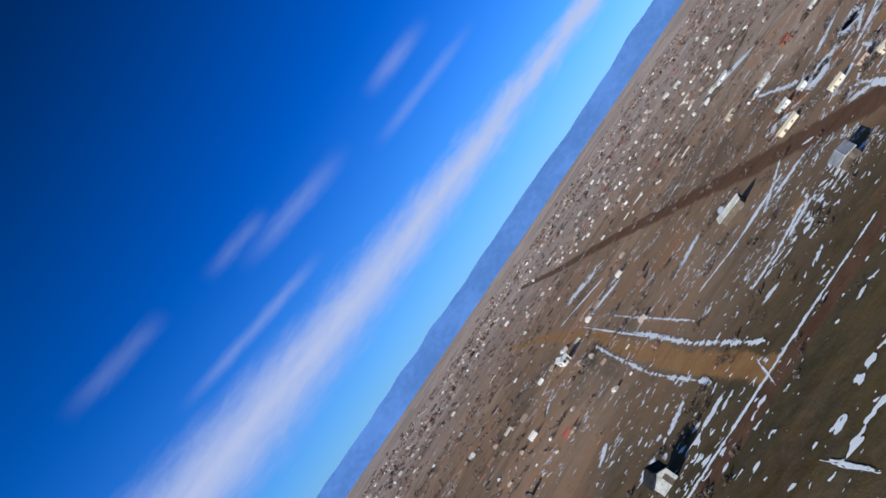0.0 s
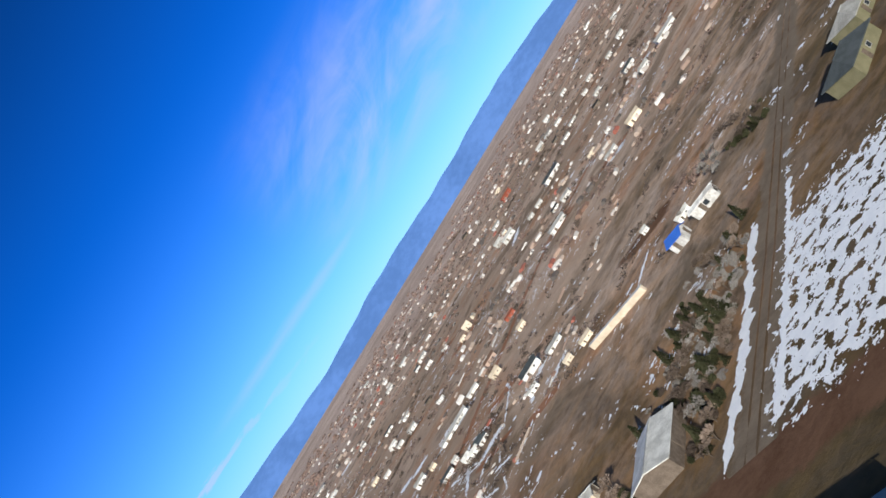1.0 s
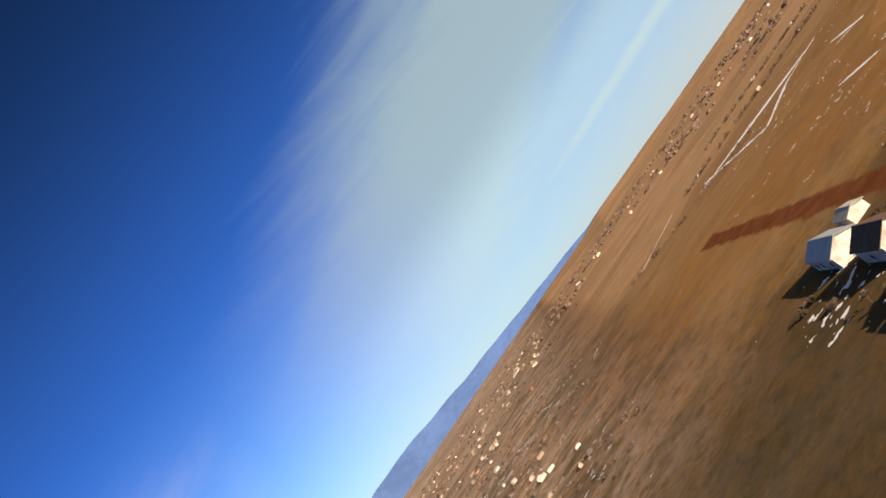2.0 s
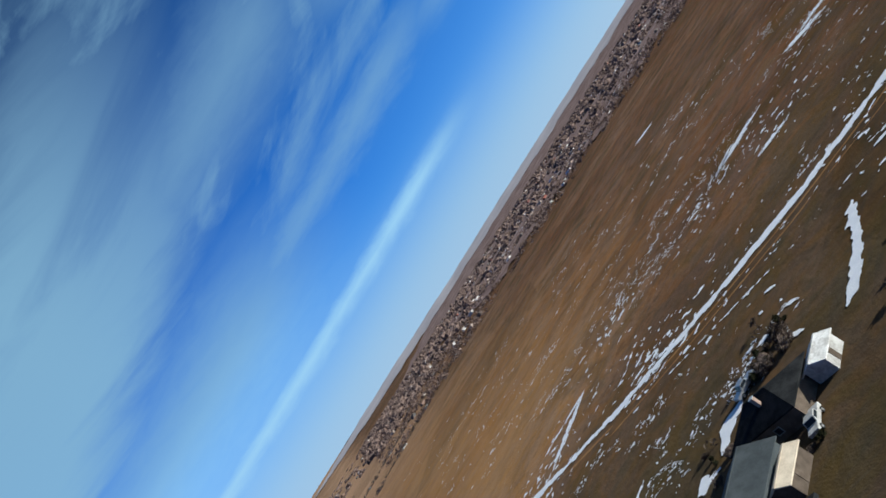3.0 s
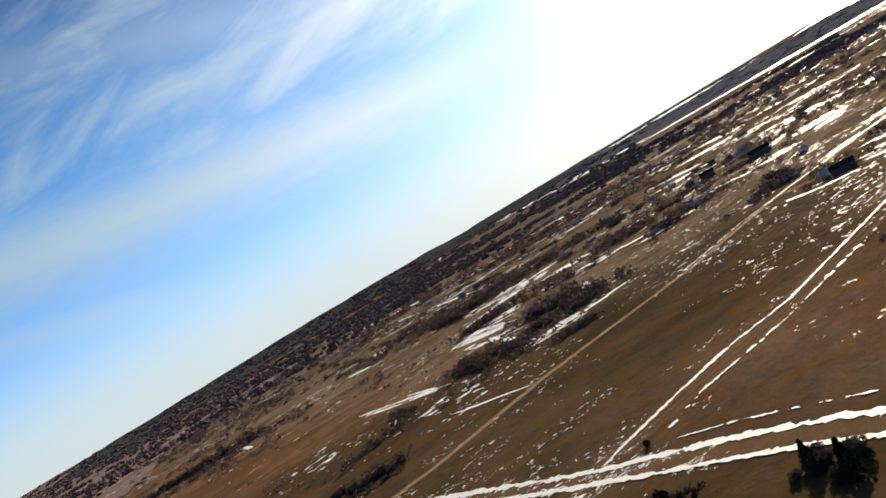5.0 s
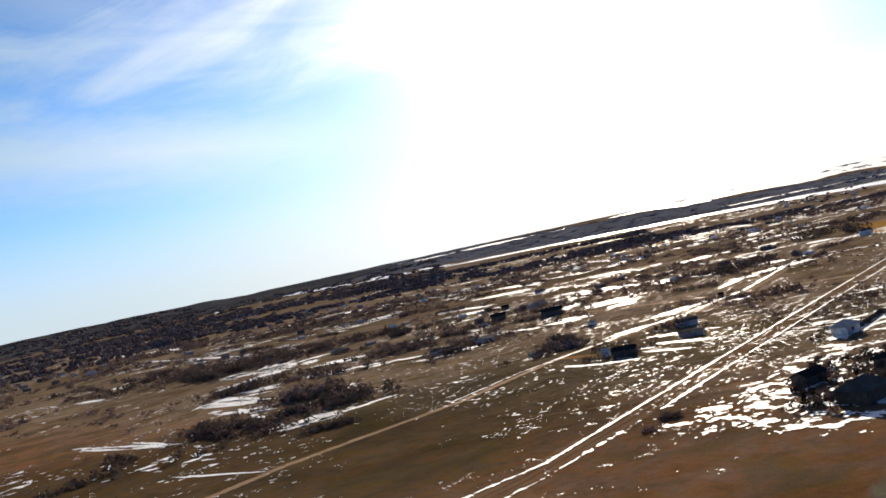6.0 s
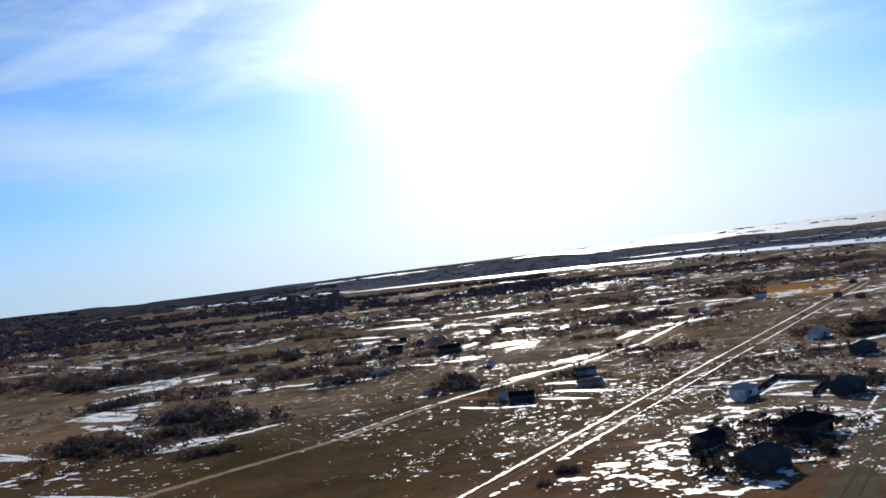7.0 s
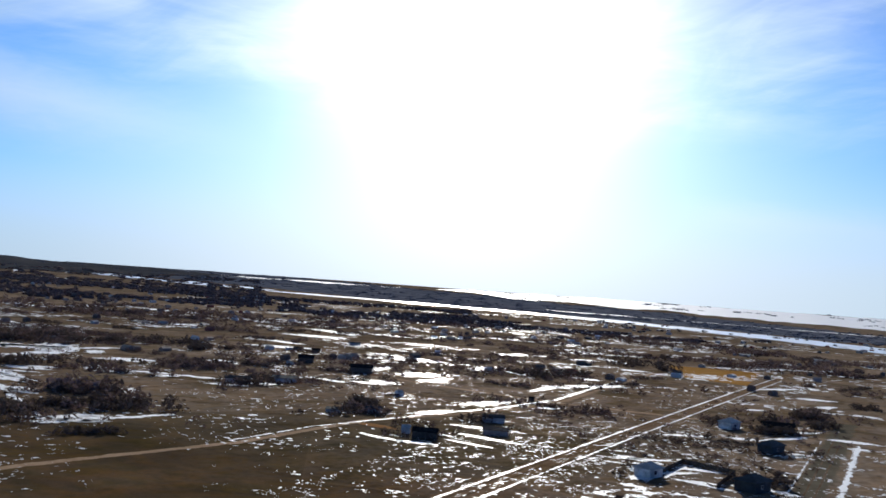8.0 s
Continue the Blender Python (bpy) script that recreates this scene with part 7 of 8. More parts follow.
copse("dark", -507, -328, -509, -320, 2.6, 18)
copse("brown", -438, -301, -447, -283, 2.4, 15)
copse("bare", -544, -397, -553, -373, 2.6, 20)
copse("brown", -287, -260, -294, -252, 3.7, 16)
copse("dark", -719, -382, -732, -336, 3.2, 30)
copse("brown", -761, -348, -778, -335, 1.8, 18)
copse("dark", -806, -364, -808, -356, 3.5, 36)
copse("brown", -1076, -552, -1076, -496, 3.5, 49)
copse("dark", -995, -436, -1009, -417, 2.4, 30)
copse("dark", -767, -301, -788, -295, 2.4, 23)
copse("dark", -798, -281, -806, -272, 2.5, 24)
copse("dark", -816, -247, -831, -230, 2.2, 22)
copse("dark", -464, -159, -469, -145, 3.5, 20)
copse("dark", -356, -153, -361, -137, 1.5, 3)
copse("dark", -344, -164, -348, -159, 1.5, 0)
copse("dark", -357, -123, -360, -120, 1.5, 4)
copse("brown", -378, -238, -382, -229, 1.9, 9)
copse("brown", -371, -221, -382, -209, 1.8, 9)
copse("bare", -822, -787, -850, -762, 4.1, 55)
copse("dark", -669, -604, -695, -600, 3.3, 34)
copse("dark", -626, -645, -647, -624, 2.9, 30)
copse("dark", -400, -479, -423, -490, 4.0, 29)
copse("brown", -402, -581, -427, -572, 3.5, 29)
copse("dark", -634, -1135, -659, -1129, 4.2, 60)
copse("dark", -1141, -2078, -1153, -1902, 6.5, 60)
copse("brown", -906, -1465, -931, -1380, 5.6, 60)
copse("brown", -699, -966, -776, -993, 4.9, 60)
copse("dark", -632, -796, -661, -772, 3.3, 39)
copse("brown", -826, -578, -874, -555, 3.0, 35)
copse("dark", -697, -437, -709, -413, 2.4, 22)
copse("brown", -1123, -447, -1107, -390, 2.6, 36)
copse("dark", -499, -400, -501, -393, 2.3, 16)
copse("brown", -181, -144, -185, -139, 1.5, 4)
copse("brown", -171, -143, -173, -140, 1.5, 2)
copse("brown", -568, -352, -576, -340, 2.1, 16)
copse("dark", -535, -318, -553, -305, 2.7, 19)
copse("dark", -509, -269, -530, -262, 1.9, 12)
copse("brown", -569, -283, -589, -273, 2.1, 15)
copse("dark", -431, -141, -446, -136, 3.2, 17)
copse("dark", -389, -148, -409, -144, 3.2, 15)
copse("bare", -483, -162, -505, -158, 2.6, 15)
copse("dark", -656, -184, -710, -179, 2.3, 19)
copse("dark", -548, -153, -551, -140, 2.8, 18)
copse("dark", -1013, -306, -1101, -313, 2.8, 36)
copse("dark", -803, -211, -857, -202, 2.8, 28)
copse("dark", -317, -606, -328, -564, 3.3, 26)
copse("brown", -328, -564, -343, -532, 5.0, 37)
copse("brown", -343, -532, -350, -519, 2.7, 19)
copse("brown", -228, -347, -241, -329, 4.0, 19)
copse("dark", -185, -327, -193, -305, 2.8, 11)
copse("dark", -149, -342, -151, -329, 2.5, 10)
copse("dark", -175, -329, -177, -308, 1.8, 7)
copse("brown", -281, -405, -290, -391, 2.8, 15)
copse("bare", -358, -714, -355, -675, 3.4, 30)
copse("dark", 170, 95, 179, 85, 2.4, 6)
copse("dark", 192, 104, 187, 96, 1.5, 3)
copse("dark", 652, 432, 683, 433, 2.4, 23)
copse("dark", 659, 491, 681, 483, 2.5, 25)
copse("dark", 353, 271, 347, 247, 1.5, 0)
copse("dark", 1567, 1275, 1493, 1181, 5.1, 60)
copse("dark", 298, 289, 302, 280, 1.5, 2)
copse("dark", 200, 206, 196, 191, 1.5, 0)
copse("dark", 150, 199, 161, 199, 1.5, 0)
copse("dark", 282, 213, 290, 210, 1.5, 0)
copse("dark", 268, 376, 289, 375, 1.5, 4)
copse("dark", 431, 228, 458, 232, 1.7, 11)
copse("dark", 556, 258, 534, 238, 2.7, 20)
copse("brown", 1500, 1307, 1474, 1232, 5.1, 60)
copse("dark", 384, 451, 401, 452, 1.5, 8)
copse("dark", 498, 656, 524, 664, 1.9, 19)
copse("bare", 179, 112, 184, 107, 1.9, 5)
copse("bare", 187, 121, 190, 117, 1.5, 1)
copse("dark", 78, 216, 81, 209, 1.6, 4)
copse("dark", 77, 196, 83, 194, 1.5, 0)
copse("dark", 106, 227, 110, 221, 1.5, 0)
copse("dark", 154, 375, 160, 362, 1.5, 0)
copse("brown", 144, 402, 157, 396, 1.5, 0)
copse("dark", 106, 276, 104, 261, 1.5, 0)
copse("dark", 200, 560, 222, 574, 1.5, 8)
copse("dark", 621, 1499, 669, 1479, 3.0, 59)
copse("brown", 591, 1696, 744, 1863, 3.5, 60)
copse("dark", 306, 591, 326, 583, 1.8, 14)
copse("dark", 148, 270, 158, 272, 1.5, 1)
copse("dark", 332, 527, 346, 521, 1.5, 4)
copse("dark", 178, 245, 191, 246, 1.5, 0)
copse("dark", 97, 200, 100, 193, 1.5, 0)
copse("dark", 6, -335, -10, -312, 1.9, 7)
copse("dark", -52, -251, -58, -239, 1.5, 3)
copse("dark", -54, -231, -60, -209, 2.2, 6)
copse("dark", -43, -728, -55, -696, 2.6, 22)
copse("brown", -72, -734, -81, -677, 2.6, 22)
copse("dark", -94, -694, -133, -622, 2.2, 18)
copse("dark", -141, -627, -182, -636, 2.6, 21)
copse("dark", -94, -256, -104, -254, 1.5, 0)
copse("bare", -114, -318, -133, -307, 1.5, 1)
copse("brown", -317, -1023, -293, -816, 5.0, 57)
copse("brown", -277, -675, -290, -622, 3.6, 30)
copse("brown", -318, -622, -348, -614, 4.1, 34)
copse("brown", -404, -640, -385, -559, 4.8, 40)
copse("dark", -193, -320, -210, -312, 2.2, 10)
copse("dark", -102, -767, -181, -637, 2.1, 18)
copse("dark", -56, -264, -60, -243, 1.7, 5)
copse("dark", -57, -231, -61, -213, 1.8, 5)
copse("brown", -353, -846, -296, -649, 4.2, 40)
copse("dark", -353, -761, -330, -653, 3.4, 32)
copse("brown", -360, -707, -352, -626, 3.9, 34)
copse("brown", -367, -658, -348, -547, 4.6, 38)
copse("brown", -408, -631, -414, -575, 3.7, 32)
copse("brown", -229, -370, -230, -327, 2.7, 13)
copse("dark", -176, -270, -192, -263, 1.9, 7)
copse("brown", -1015, -2123, -926, -1712, 6.5, 60)
copse("brown", -892, -1555, -827, -1253, 6.1, 60)
copse("dark", -615, -921, -604, -815, 4.7, 59)
copse("brown", -359, -482, -366, -444, 2.6, 18)
copse("dark", -421, -491, -456, -480, 2.9, 22)
copse("brown", -399, -416, -402, -391, 2.5, 17)
copse("dark", -314, -283, -304, -263, 3.3, 16)
copse("dark", -150, -672, -213, -714, 4.7, 40)


def far_settlement():
    """Houses too far off to count: small gabled blocks, in loose rows."""
    rng = random.Random(15)
    verts, faces = [], []

    def hut(x, y, w, l, h, turn):
        c, s, z = math.cos(turn), math.sin(turn), terrain(x, y) - 0.1
        k = len(verts)
        for v in (-l / 2, l / 2):
            for u, e in ((-w / 2, 0), (w / 2, 0), (w / 2, h), (0, h * 1.45), (-w / 2, h)):
                verts.append((x + u * c - v * s, y + u * s + v * c, z + e))
        faces.extend([(k, k + 1, k + 2, k + 3, k + 4), (k + 9, k + 8, k + 7, k + 6, k + 5)])
        for i in range(5):
            j = (i + 1) % 5
            faces.append((k + j, k + i, k + 5 + i, k + 5 + j))

    def rows(a0, a1, q0, q1, count, size, level):
        made = tries = 0
        while made < count and tries < count * 15:
            tries += 1
            a, q = radians(rng.uniform(a0, a1)), math.sqrt(rng.uniform(q0 * q0, q1 * q1))
            x, y = -math.sin(a) * q, math.cos(a) * q
            if rng.random() < 0.7:
                y = round(y / 70) * 70 + rng.gauss(0, 5)
            if noise.noise(Vector((x * 0.004, y * 0.004, 9.1))) < level or abs(x - 66) < 14:
                continue
            hut(x, y, size * rng.uniform(0.6, 1.2), size * rng.uniform(0.9, 2.0), size * rng.uniform(0.35, 0.6), rng.choice((0, 1.57)) + rng.gauss(0, 0.1))
            made += 1

    rows(-84, 24, 300, 1000, 650, 2.4, 0.0)
    rows(-88, 28, 900, 2900, 1900, 4.0, -0.1)
    rows(-126, -92, 1350, 2600, 90, 4.5, 0.1)
    rows(-176, -126, 1000, 3000, 800, 4.6, -0.3)
    rows(150, 190, 1000, 2800, 520, 5.0, -0.2)
    rows(95, 150, 600, 2200, 420, 4.2, 0.0)
    # junk, parked machines and board fences in the yards
    for _ in range(5200):
        a, q = radians(rng.uniform(-80, 18)), 170 + 1400 * rng.random() ** 1.15
        x, y = -math.sin(a) * q, round(math.cos(a) * q / 28) * 28 + rng.gauss(0, 3.5)
        if noise.noise(Vector((x * 0.007, y * 0.012, 2.1))) < 0.14 or (x < 70 and rng.random() < 0.72) or abs(x - 65) < 9 or (y < 118 and x < 260) or abs(y - 75 - x * 0.036) < 9 or (y < 160 and x < 60):
            continue
        if rng.random() < 0.84:
            w = rng.uniform(0.35, 1.3) + q * 0.0009
            hut(x, y, w, w * rng.uniform(1.0, 2.2), w * rng.uniform(0.35, 0.6), rng.choice((0, 1.57)) + rng.gauss(0, 0.2))
        else:
            hut(x, y, 0.25 + q * 0.0003, rng.uniform(3, 11), rng.uniform(0.25, 0.6), 1.57 + rng.gauss(0, 0.08))
    tagged(link_mesh("far_settlement", verts, faces, M_HUT), "far-off pale houses scattered over the plain", "houses", kind="stuff")


far_settlement()


def far_scrub():
    """Shrubs and trees too far off to count: small spiky clumps."""
    rng = random.Random(9)
    verts, faces = [], []

    def clump(x, y, r, h):
        nonlocal verts, faces
        for _ in range(3):
            ox, oy, q = x + rng.uniform(-r, r), y + rng.uniform(-r, r), r * rng.uniform(0.5, 1.0)
            k = len(verts)
            n, base = 5, terrain(ox, oy) - 0.05
            for i in range(n):
                a = 2 * math.pi * (i + rng.uniform(-0.3, 0.3)) / n
                verts.append((ox + q * 0.75 * math.cos(a), oy + q * 0.75 * math.sin(a), base))
            for i in range(n):
                a, f = 2 * math.pi * (i + 0.5 + rng.uniform(-0.4, 0.4)) / n, rng.uniform(0.5, 1.15)
                verts.append((ox + q * f * math.cos(a), oy + q * f * math.sin(a), base + h * rng.uniform(0.35, 0.75)))
            verts.append((ox + q * rng.uniform(-0.4, 0.4), oy + q * rng.uniform(-0.4, 0.4), base + h * rng.uniform(0.8, 1.1)))
            for i in range(n):
                j = (i + 1) % n
                faces.append((k + i, k + j, k + n + i))
                faces.append((k + j, k + n + j, k + n + i))
                faces.append((k + n + i, k + n + j, k + 2 * n))

    def bush(x, y, r, h):
        lean = rng.uniform(0, 6.28)
        for _ in range(34):
            a, q, e = rng.uniform(0, 6.283), math.sqrt(rng.random()) * r * 1.25, rng.random()
            u, v = q * math.cos(a), q * math.sin(a) * 0.7
            p = Vector((x + u * math.cos(lean) - v * math.sin(lean), y + u * math.sin(lean) + v * math.cos(lean), h * (0.08 + 0.85 * e * (1 - 0.6 * (q / r / 1.25) ** 2))))
            k, t = len(verts), r * rng.uniform(0.22, 0.5)
            for _ in range(3):
                verts.append((p.x + rng.uniform(-t, t), p.y + rng.uniform(-t, t), max(0.0, p.z + rng.uniform(-t, t) * 0.8)))
            faces.append((k, k + 1, k + 2))

    def zone(a0, a1, q0, q1, count, r0, r1, h, level):
        made = tries = 0
        while made < count and tries < count * 12:
            tries += 1
            a, q = radians(rng.uniform(a0, a1)), math.sqrt(rng.uniform(q0 * q0, q1 * q1))
            x, y = -math.sin(a) * q, math.cos(a) * q
            s = 0.009 if q < 1200 else 0.004
            if noise.noise(Vector((x * s, y * s, 6.1))) + 0.5 * noise.noise(Vector((x * s * 4, y * s * 4, 8.1))) < level:
                continue
            if -60 < x < 20 and -590 < y < -420:
                continue
            (bush if q < 1300 else clump)(x, y, rng.uniform(r0, r1), h * rng.uniform(0.6, 1.2))
            made += 1

    for x, y, r, h in far_plants:
        bush(x, y, r, h)
    for x, y in yards:
        for _ in range(rng.choice((2, 3, 4, 5))):
            q = 0.8 + 0.0012 * math.hypot(x, y)
            spot = (x + rng.gauss(0, 7), y + rng.gauss(0, 7), q * rng.uniform(0.7, 1.6), q * rng.uniform(0.9, 1.8))
            if rng.random() < 0.6:
                far_dark.append(spot)
            else:
                bush(*spot)
    # azimuths, distances, number, clump radius and height, clustering
    zone(118, 152, 420, 1100, 1300, 1.3, 2.8, 2.8, 0.12)
    zone(108, 124, 850, 1600, 600, 2.5, 5, 4, 0.1)
    zone(124, 138, 1000, 2250, 900, 3, 6, 5, 0.05)
    zone(138, 155, 1000, 3000, 1300, 4, 8, 5, 0)
    zone(88, 118, 480, 1200, 420, 1.6, 3, 3.5, 0.2)
    zone(88, 112, 800, 1250, 260, 3, 6, 4.5, 0.15)
    zone(150, 186, 560, 1200, 900, 1.8, 3.2, 3.5, 0.1)
    zone(150, 188, 1100, 3200, 2100, 4, 9, 7, -0.2)
    zone(188, 236, 900, 1500, 1500, 2.5, 5.5, 5, -0.2)
    zone(186, 236, 1500, 3000, 1700, 5, 10, 7, -0.3)
    zone(228, 272, 1200, 3000, 600, 5, 9, 5, 0.1)
    zone(272, 380, 320, 1500, 700, 1.5, 3, 3, 0.2)
    zone(272, 380, 1400, 3400, 900, 4, 9, 5, 0)
    zone(150, 188, 3200, 4300, 900, 8, 16, 8, -0.4)
    zone(136, 158, 2300, 3900, 900, 6, 13, 5, -0.15)
    zone(272, 380, 300, 900, 900, 0.8, 1.8, 1.6, 0.05)
    zone(100, 150, 330, 800, 700, 0.7, 1.6, 1.4, 0.05)
    zone(275, 380, 220, 1300, 1900, 0.7, 1.7, 1.5, 0.0)
    zone(275, 380, 1200, 3000, 1500, 2, 5, 3, -0.1)
    zone(140, 190, 330, 900, 700, 0.8, 2.0, 1.8, 0.05)
    tagged(link_mesh("far_woods", verts, faces, M_SCRUB), "distant brown leafless woods and shrub belts", "woods", kind="stuff")

    verts, faces = [], []
    for x, y, r, h in far_dark:
        bush(x, y, r, h)
    made = 0
    while made < 4000:
        a, q = radians(rng.uniform(-82, 20)), 150 + 1500 * rng.random() ** 1.3
        x, y = -math.sin(a) * q, round(math.cos(a) * q / 35) * 35 + rng.gauss(0, 4)
        made += 1
        if noise.noise(Vector((x * 0.009, y * 0.009, 2.1))) < 0.0 or (y < 118 and x < 260):
            continue
        wide = 0.6 + q * 0.0013
        bush(x, y, wide * rng.uniform(0.6, 1.6), wide * rng.uniform(0.8, 1.6))
    tagged(link_mesh("sage_brush", verts, faces, M_THICKET), "dark sage brush and thickets in lines", "brush", kind="stuff")
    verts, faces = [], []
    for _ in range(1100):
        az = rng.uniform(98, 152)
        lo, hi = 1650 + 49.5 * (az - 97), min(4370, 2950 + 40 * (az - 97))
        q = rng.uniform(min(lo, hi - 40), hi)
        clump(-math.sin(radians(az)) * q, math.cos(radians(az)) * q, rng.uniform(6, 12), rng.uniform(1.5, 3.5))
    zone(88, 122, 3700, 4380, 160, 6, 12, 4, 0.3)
    tagged(link_mesh("river_woods", verts, faces, M_WOODS), "leafless woods beyond the frozen river in a haze-grey tint", "woods", kind="stuff")


far_scrub()


def snow_flecks():
    """Old snow lying in hollows: many small ragged patches."""
    rng = random.Random(5)
    verts, faces = [], []

    def fleck(x, y, r):
        """One thawed patch: a main blob with a few crumbs beside it."""
        turn = rng.gauss(0.1, 0.6)
        for n, size, off in ((9, 1.0, 0.0), (6, 0.5, 1.5), (6, 0.35, 2.1)):
            if off and rng.random() < 0.35:
                continue
            flat, k, a0 = rng.uniform(0.25, 0.8), len(verts), rng.uniform(0, 6.283)
            cx, cy = x + r * off * math.cos(a0), y + r * off * math.sin(a0)
            for i in range(n):
                a, q = 2 * math.pi * i / n, r * size * rng.uniform(0.35, 1.3)
                u, v = q * math.cos(a), q * math.sin(a) * flat
                verts.append((cx + u * math.cos(turn) - v * math.sin(turn), cy + u * math.sin(turn) + v * math.cos(turn), 0.05 if abs(x) + abs(y) < 1000 else terrain(x, y) + 1.2))
            faces.append(tuple(range(k, k + n)))

    def zone(cx, cy, rx, ry, count, r0, r1, scale, level):
        made = tries = 0
        count = int(count * 0.6)
        while made < count and tries < count * 16:
            tries += 1
            a, q = rng.uniform(0, 6.283), math.sqrt(rng.random())
            x, y = cx + rx * q * math.cos(a), cy + ry * q * math.sin(a)
            v = noise.noise(Vector((x * scale, y * scale, 1.7))) + 0.5 * noise.noise(Vector((x * scale * 3, y * scale * 3, 4.2)))
            line = abs(noise.noise(Vector((x * scale * 1.4 + 0.4 * v, y * scale * 2.2, 7.7))))
            if v < level or line > 0.10 + 0.25 * rng.random() ** 3:
                continue
            if (abs(x - 63) < 5 and y > -40) or (abs(y - 144) < 4 and x < 63) or (abs(y + 58) < 5 and x > 60):
                continue
            fleck(x, y, r0 + (r1 - r0) * rng.random() ** 2.2)
            made += 1

    # centre, half sizes, number, patch radius, clump size, share of the area
    zone(88, 192, 34, 42, 620, 0.5, 1.5, 0.12, 0.05)
    zone(150, 66, 40, 10, 160, 0.5, 1.2, 0.1, 0)
    zone(106, 98, 26, 13, 300, 0.35, 1, 0.15, 0)
    zone(-30, -320, 70, 130, 700, 0.25, 0.9, 0.07, 0.15)
    zone(-240, -320, 90, 60, 500, 0.3, 1.1, 0.06, 0.1)
    zone(-420, -260, 130, 130, 1500, 0.3, 1.25, 0.05, 0.05)
    zone(-430, -450, 160, 120, 900, 0.8, 3, 0.02, 0.05)
    zone(-330, -85, 140, 34, 1900, 0.3, 1.2, 0.06, 0)
    zone(-300, -170, 110, 40, 2600, 0.2, 0.9, 0.06, -0.15)
    zone(-800, -600, 420, 380, 5200, 1.2, 5.0, 0.012, 0.0)
    zone(-850, -180, 350, 240, 1100, 1.5, 5, 0.012, 0.1)
    zone(-420, -800, 330, 260, 1000, 1.5, 5, 0.012, 0.08)
    zone(-1500, -900, 620, 620, 2000, 3, 11, 0.006, 0.0)
    zone(0, 300, 170, 150, 700, 0.5, 1.6, 0.05, 0.15)
    zone(150, 320, 200, 200, 900, 0.5, 1.8, 0.05, 0.12)
    zone(300, 150, 180, 140, 700, 0.5, 1.6, 0.04, 0.12)
    zone(350, -180, 200, 160, 420, 0.5, 1.6, 0.03, 0.2)
    zone(100, 700, 400, 300, 2200, 1, 3, 0.02, 0.1)
    zone(600, 350, 300, 350, 2200, 1, 3, 0.02, 0.1)
    zone(-50, -600, 240, 180, 500, 0.8, 2.5, 0.03, 0.1)
    zone(560, -1300, 700, 420, 2600, 1.2, 4.5, 0.008, -0.1)
    zone(700, -2300, 1100, 600, 1500, 3, 9, 0.005, -0.1)
    zone(-300, -1500, 500, 450, 1500, 1.5, 5, 0.008, -0.1)
    zone(-300, -180, 130, 60, 1500, 0.2, 0.75, 0.05, 0.0)
    zone(120, 226, 60, 48, 1600, 0.15, 0.8, 0.08, 0.0)
    zone(-300, -420, 130, 100, 900, 0.3, 1.3, 0.03, 0.05)
    zone(-87, -175, 9, 62, 1100, 0.15, 0.7, 0.12, -0.1)
    zone(-32, -112, 18, 22, 600, 0.15, 0.7, 0.12, -0.1)
    zone(150, -108, 55, 28, 900, 0.2, 0.85, 0.04, 0.05)
    zone(182, -74, 24, 10, 220, 0.2, 0.9, 0.1, -0.2)
    zone(102, -49, 8, 6, 30, 0.2, 0.8, 0.2, -0.2)
    zone(94, -40, 5, 6, 30, 0.2, 1.0, 0.2, -0.2)
    zone(-150, -150, 60, 40, 350, 0.15, 0.6, 0.06, 0.15)
    zone(52, 166, 9, 22, 520, 0.12, 0.6, 0.15, -0.1)
    zone(40, 205, 18, 30, 420, 0.12, 0.7, 0.1, -0.05)
    zone(95, -70, 6, 5, 60, 0.2, 0.9, 0.2, -0.3)
    zone(56, -108, 7, 12, 130, 0.2, 1.0, 0.2, -0.1)
    zone(-70, -190, 80, 70, 700, 0.15, 0.6, 0.05, 0.15)
    zone(92, -113, 9, 9, 160, 0.2, 0.8, 0.2, -0.2)
    zone(-120, -280, 120, 120, 600, 0.3, 1.0, 0.05, 0.1)
    zone(-520, -330, 200, 160, 1300, 0.4, 1.6, 0.03, 0.0)
    zone(200, 280, 240, 200, 3600, 0.3, 1.2, 0.04, 0.05)
    zone(60, 330, 140, 140, 1900, 0.3, 1.2, 0.05, 0.05)
    zone(90, -250, 200, 110, 2600, 0.2, 0.75, 0.02, 0.15)
    zone(70, -300, 260, 160, 1500, 0.25, 0.9, 0.03, 0.1)
    zone(330, -250, 330, 160, 1300, 0.4, 1.5, 0.02, 0.1)
    zone(-20, -170, 70, 80, 500, 0.2, 0.8, 0.06, 0.1)
    for x, y in yards:
        for _ in range(rng.choice((1, 2, 2, 3))):
            a, l, w = rng.choice((0.0, 1.571, 1.571)) + rng.gauss(0, 0.12), rng.uniform(2.5, 9.0), rng.uniform(0.3, 0.9)
            px, py = x + rng.uniform(-9, 9), y + rng.uniform(-9, 9)
            for i in range(int(l)):
                fleck(px + math.cos(a) * i + rng.uniform(-0.3, 0.3), py + math.sin(a) * i + rng.uniform(-0.3, 0.3), w * rng.uniform(0.7, 1.8))
    tagged(link_mesh("snow_patches", verts, faces, M_SNOW), "scattered ragged patches of old snow on the grass", "snow", kind="stuff")


snow_flecks()


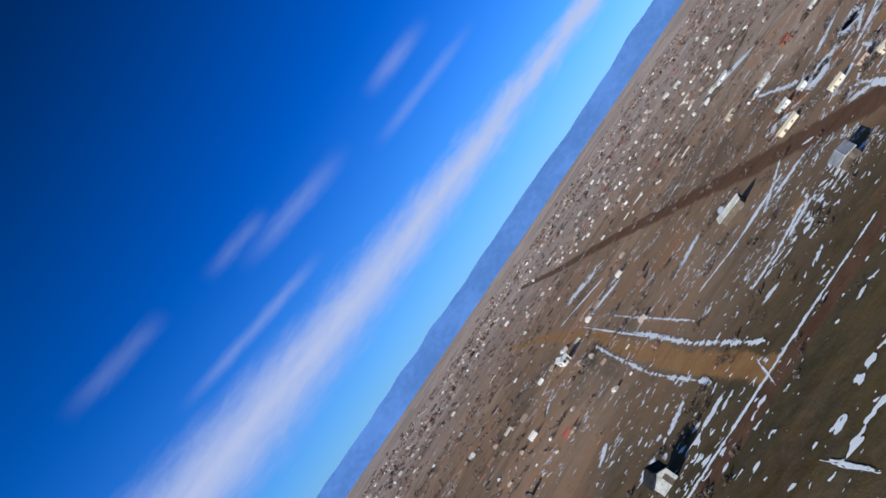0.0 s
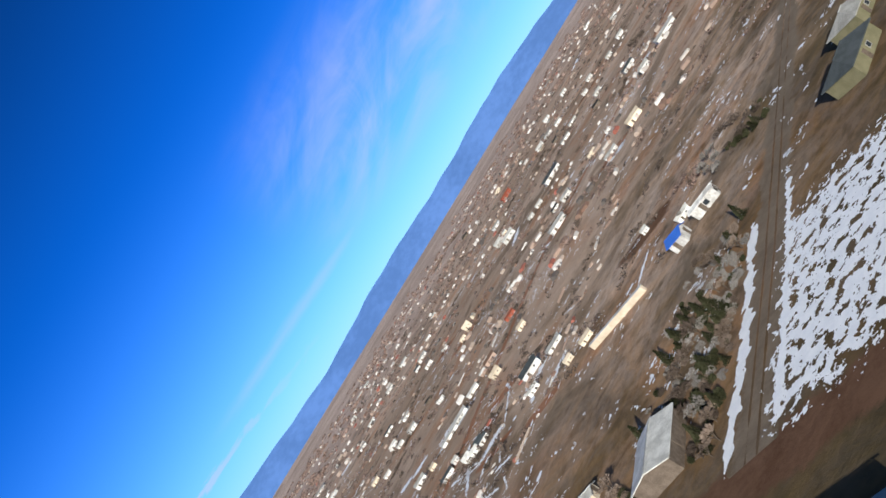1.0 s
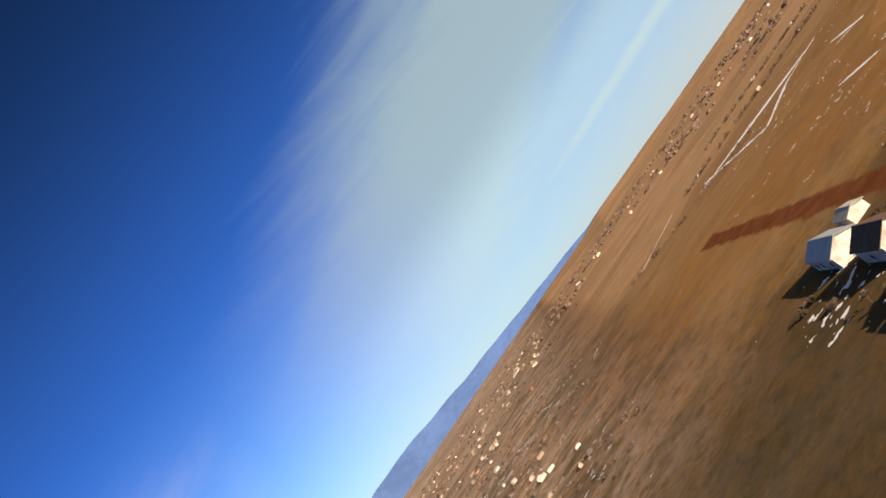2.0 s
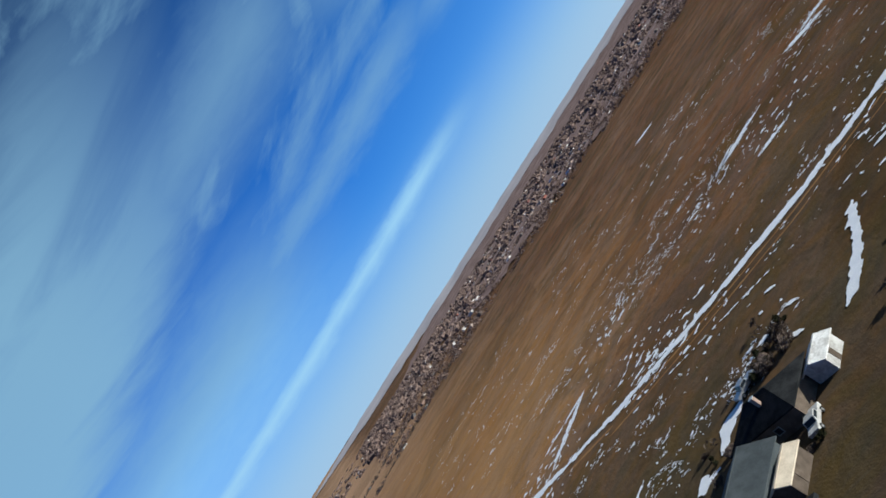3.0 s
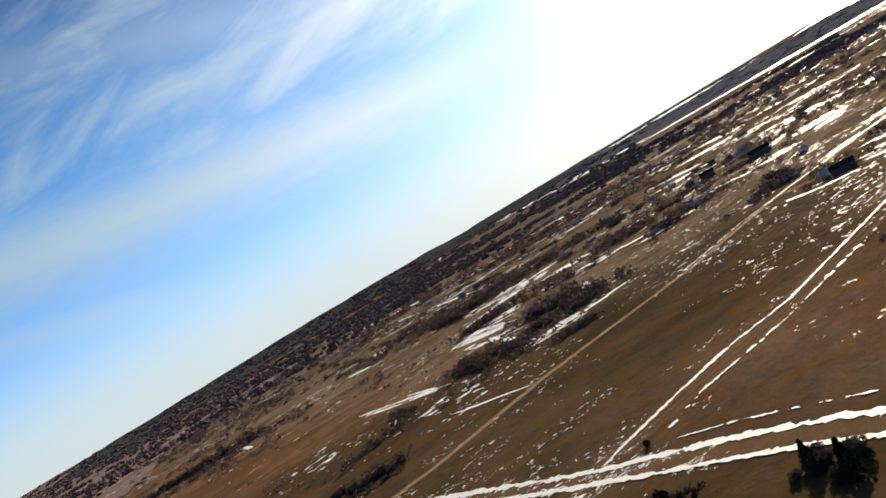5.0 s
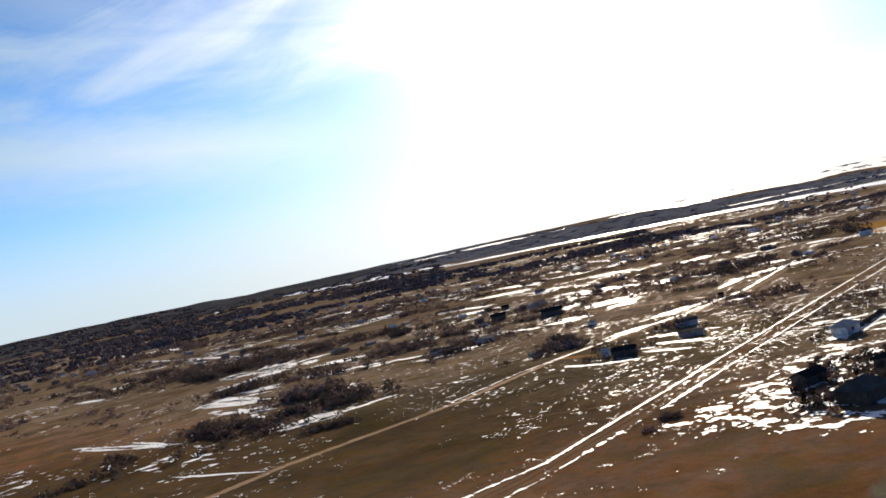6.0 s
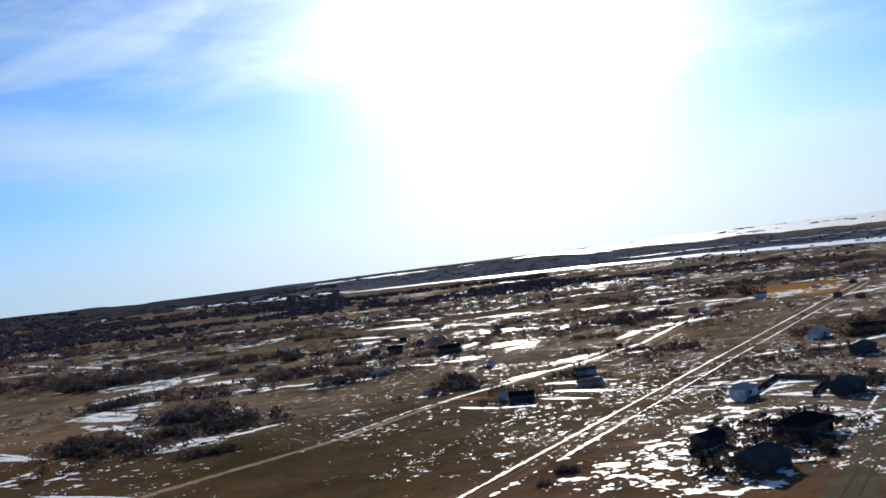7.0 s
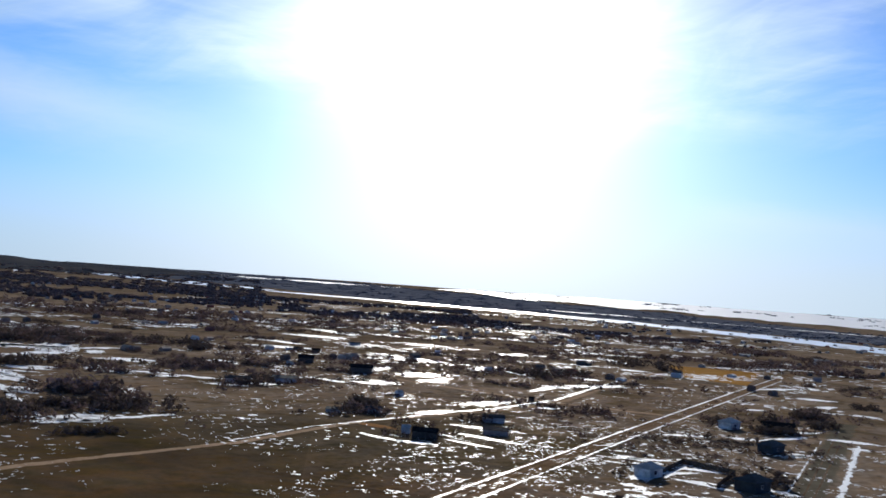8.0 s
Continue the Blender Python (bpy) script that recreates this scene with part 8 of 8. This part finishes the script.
def utility_pole(x, y, turn):
    ob = thing("utility_pole", "weathered wooden utility pole beside the dirt road", "pole", x, y, 0, turn, group="utility poles along the dirt road")
    bm = bmesh.new()
    bmesh.ops.create_cone(bm, cap_ends=True, segments=8, radius1=0.17, radius2=0.10, depth=11.0, matrix=Matrix.Translation((0, 0, 5.4)))
    part("shaft", bm, M_WOOD, ob)
    part("crossarm", boxed(-1.2, -0.07, 10.1, 1.2, 0.07, 10.26), M_WOOD, ob)
    for px in (-1.0, 0.4, 1.0):
        bm = bmesh.new()
        bmesh.ops.create_cone(bm, cap_ends=True, segments=6, radius1=0.06, radius2=0.04, depth=0.2, matrix=Matrix.Translation((px, 0, 10.36)))
        part("insulator", bm, M_STEEL, ob)


for px, py in ((-1.9, -136.3), (4.4, -195.8), (11.5, -256), (19, -316), (26, -376), (31.5, -436)):
    utility_pole(px, py, 6)


def soil_lots():
    """Trampled ochre lots and dark worked plots between the houses."""
    rng = random.Random(23)
    lots = [(197, 217), (160, 200), (152, 169), (100, 229), (140, 268), (37, 196), (90, 191), (103, 374), (74, 272), (84, 276), (-272, -237)]
    for i, (x, y) in enumerate(lots + [yards[k] for k in range(2, len(yards), 4)]):
        w, l = (rng.uniform(2.0, 3.5), rng.uniform(5, 11)) if i < 11 else (rng.uniform(4, 9), rng.uniform(7, 16))
        verts = []
        for n in range(14):
            a = 2 * math.pi * n / 14
            q = rng.uniform(0.75, 1.15)
            verts.append((x + 1.3 * w * q * math.cos(a), y + 1.3 * l * q * math.sin(a), 0.012))
        verts.append((x, y, 0.016))
        ob = link_mesh("bare_plot", verts, [(n, (n + 1) % 14, 14) for n in range(14)], M_REDSOIL if i < 3 else M_SOIL if i < 11 else rng.choice((M_DIRT, M_REDSOIL, M_GRAVEL)))
        ob.data.attributes.new("edge", "FLOAT", "POINT").data.foreach_set("value", [0.0] * 14 + [1.6])
        tagged(ob, "trampled plot of reddish bare soil" if i < 3 else "trampled plot of ochre bare soil", "plot", kind="structure")


soil_lots()
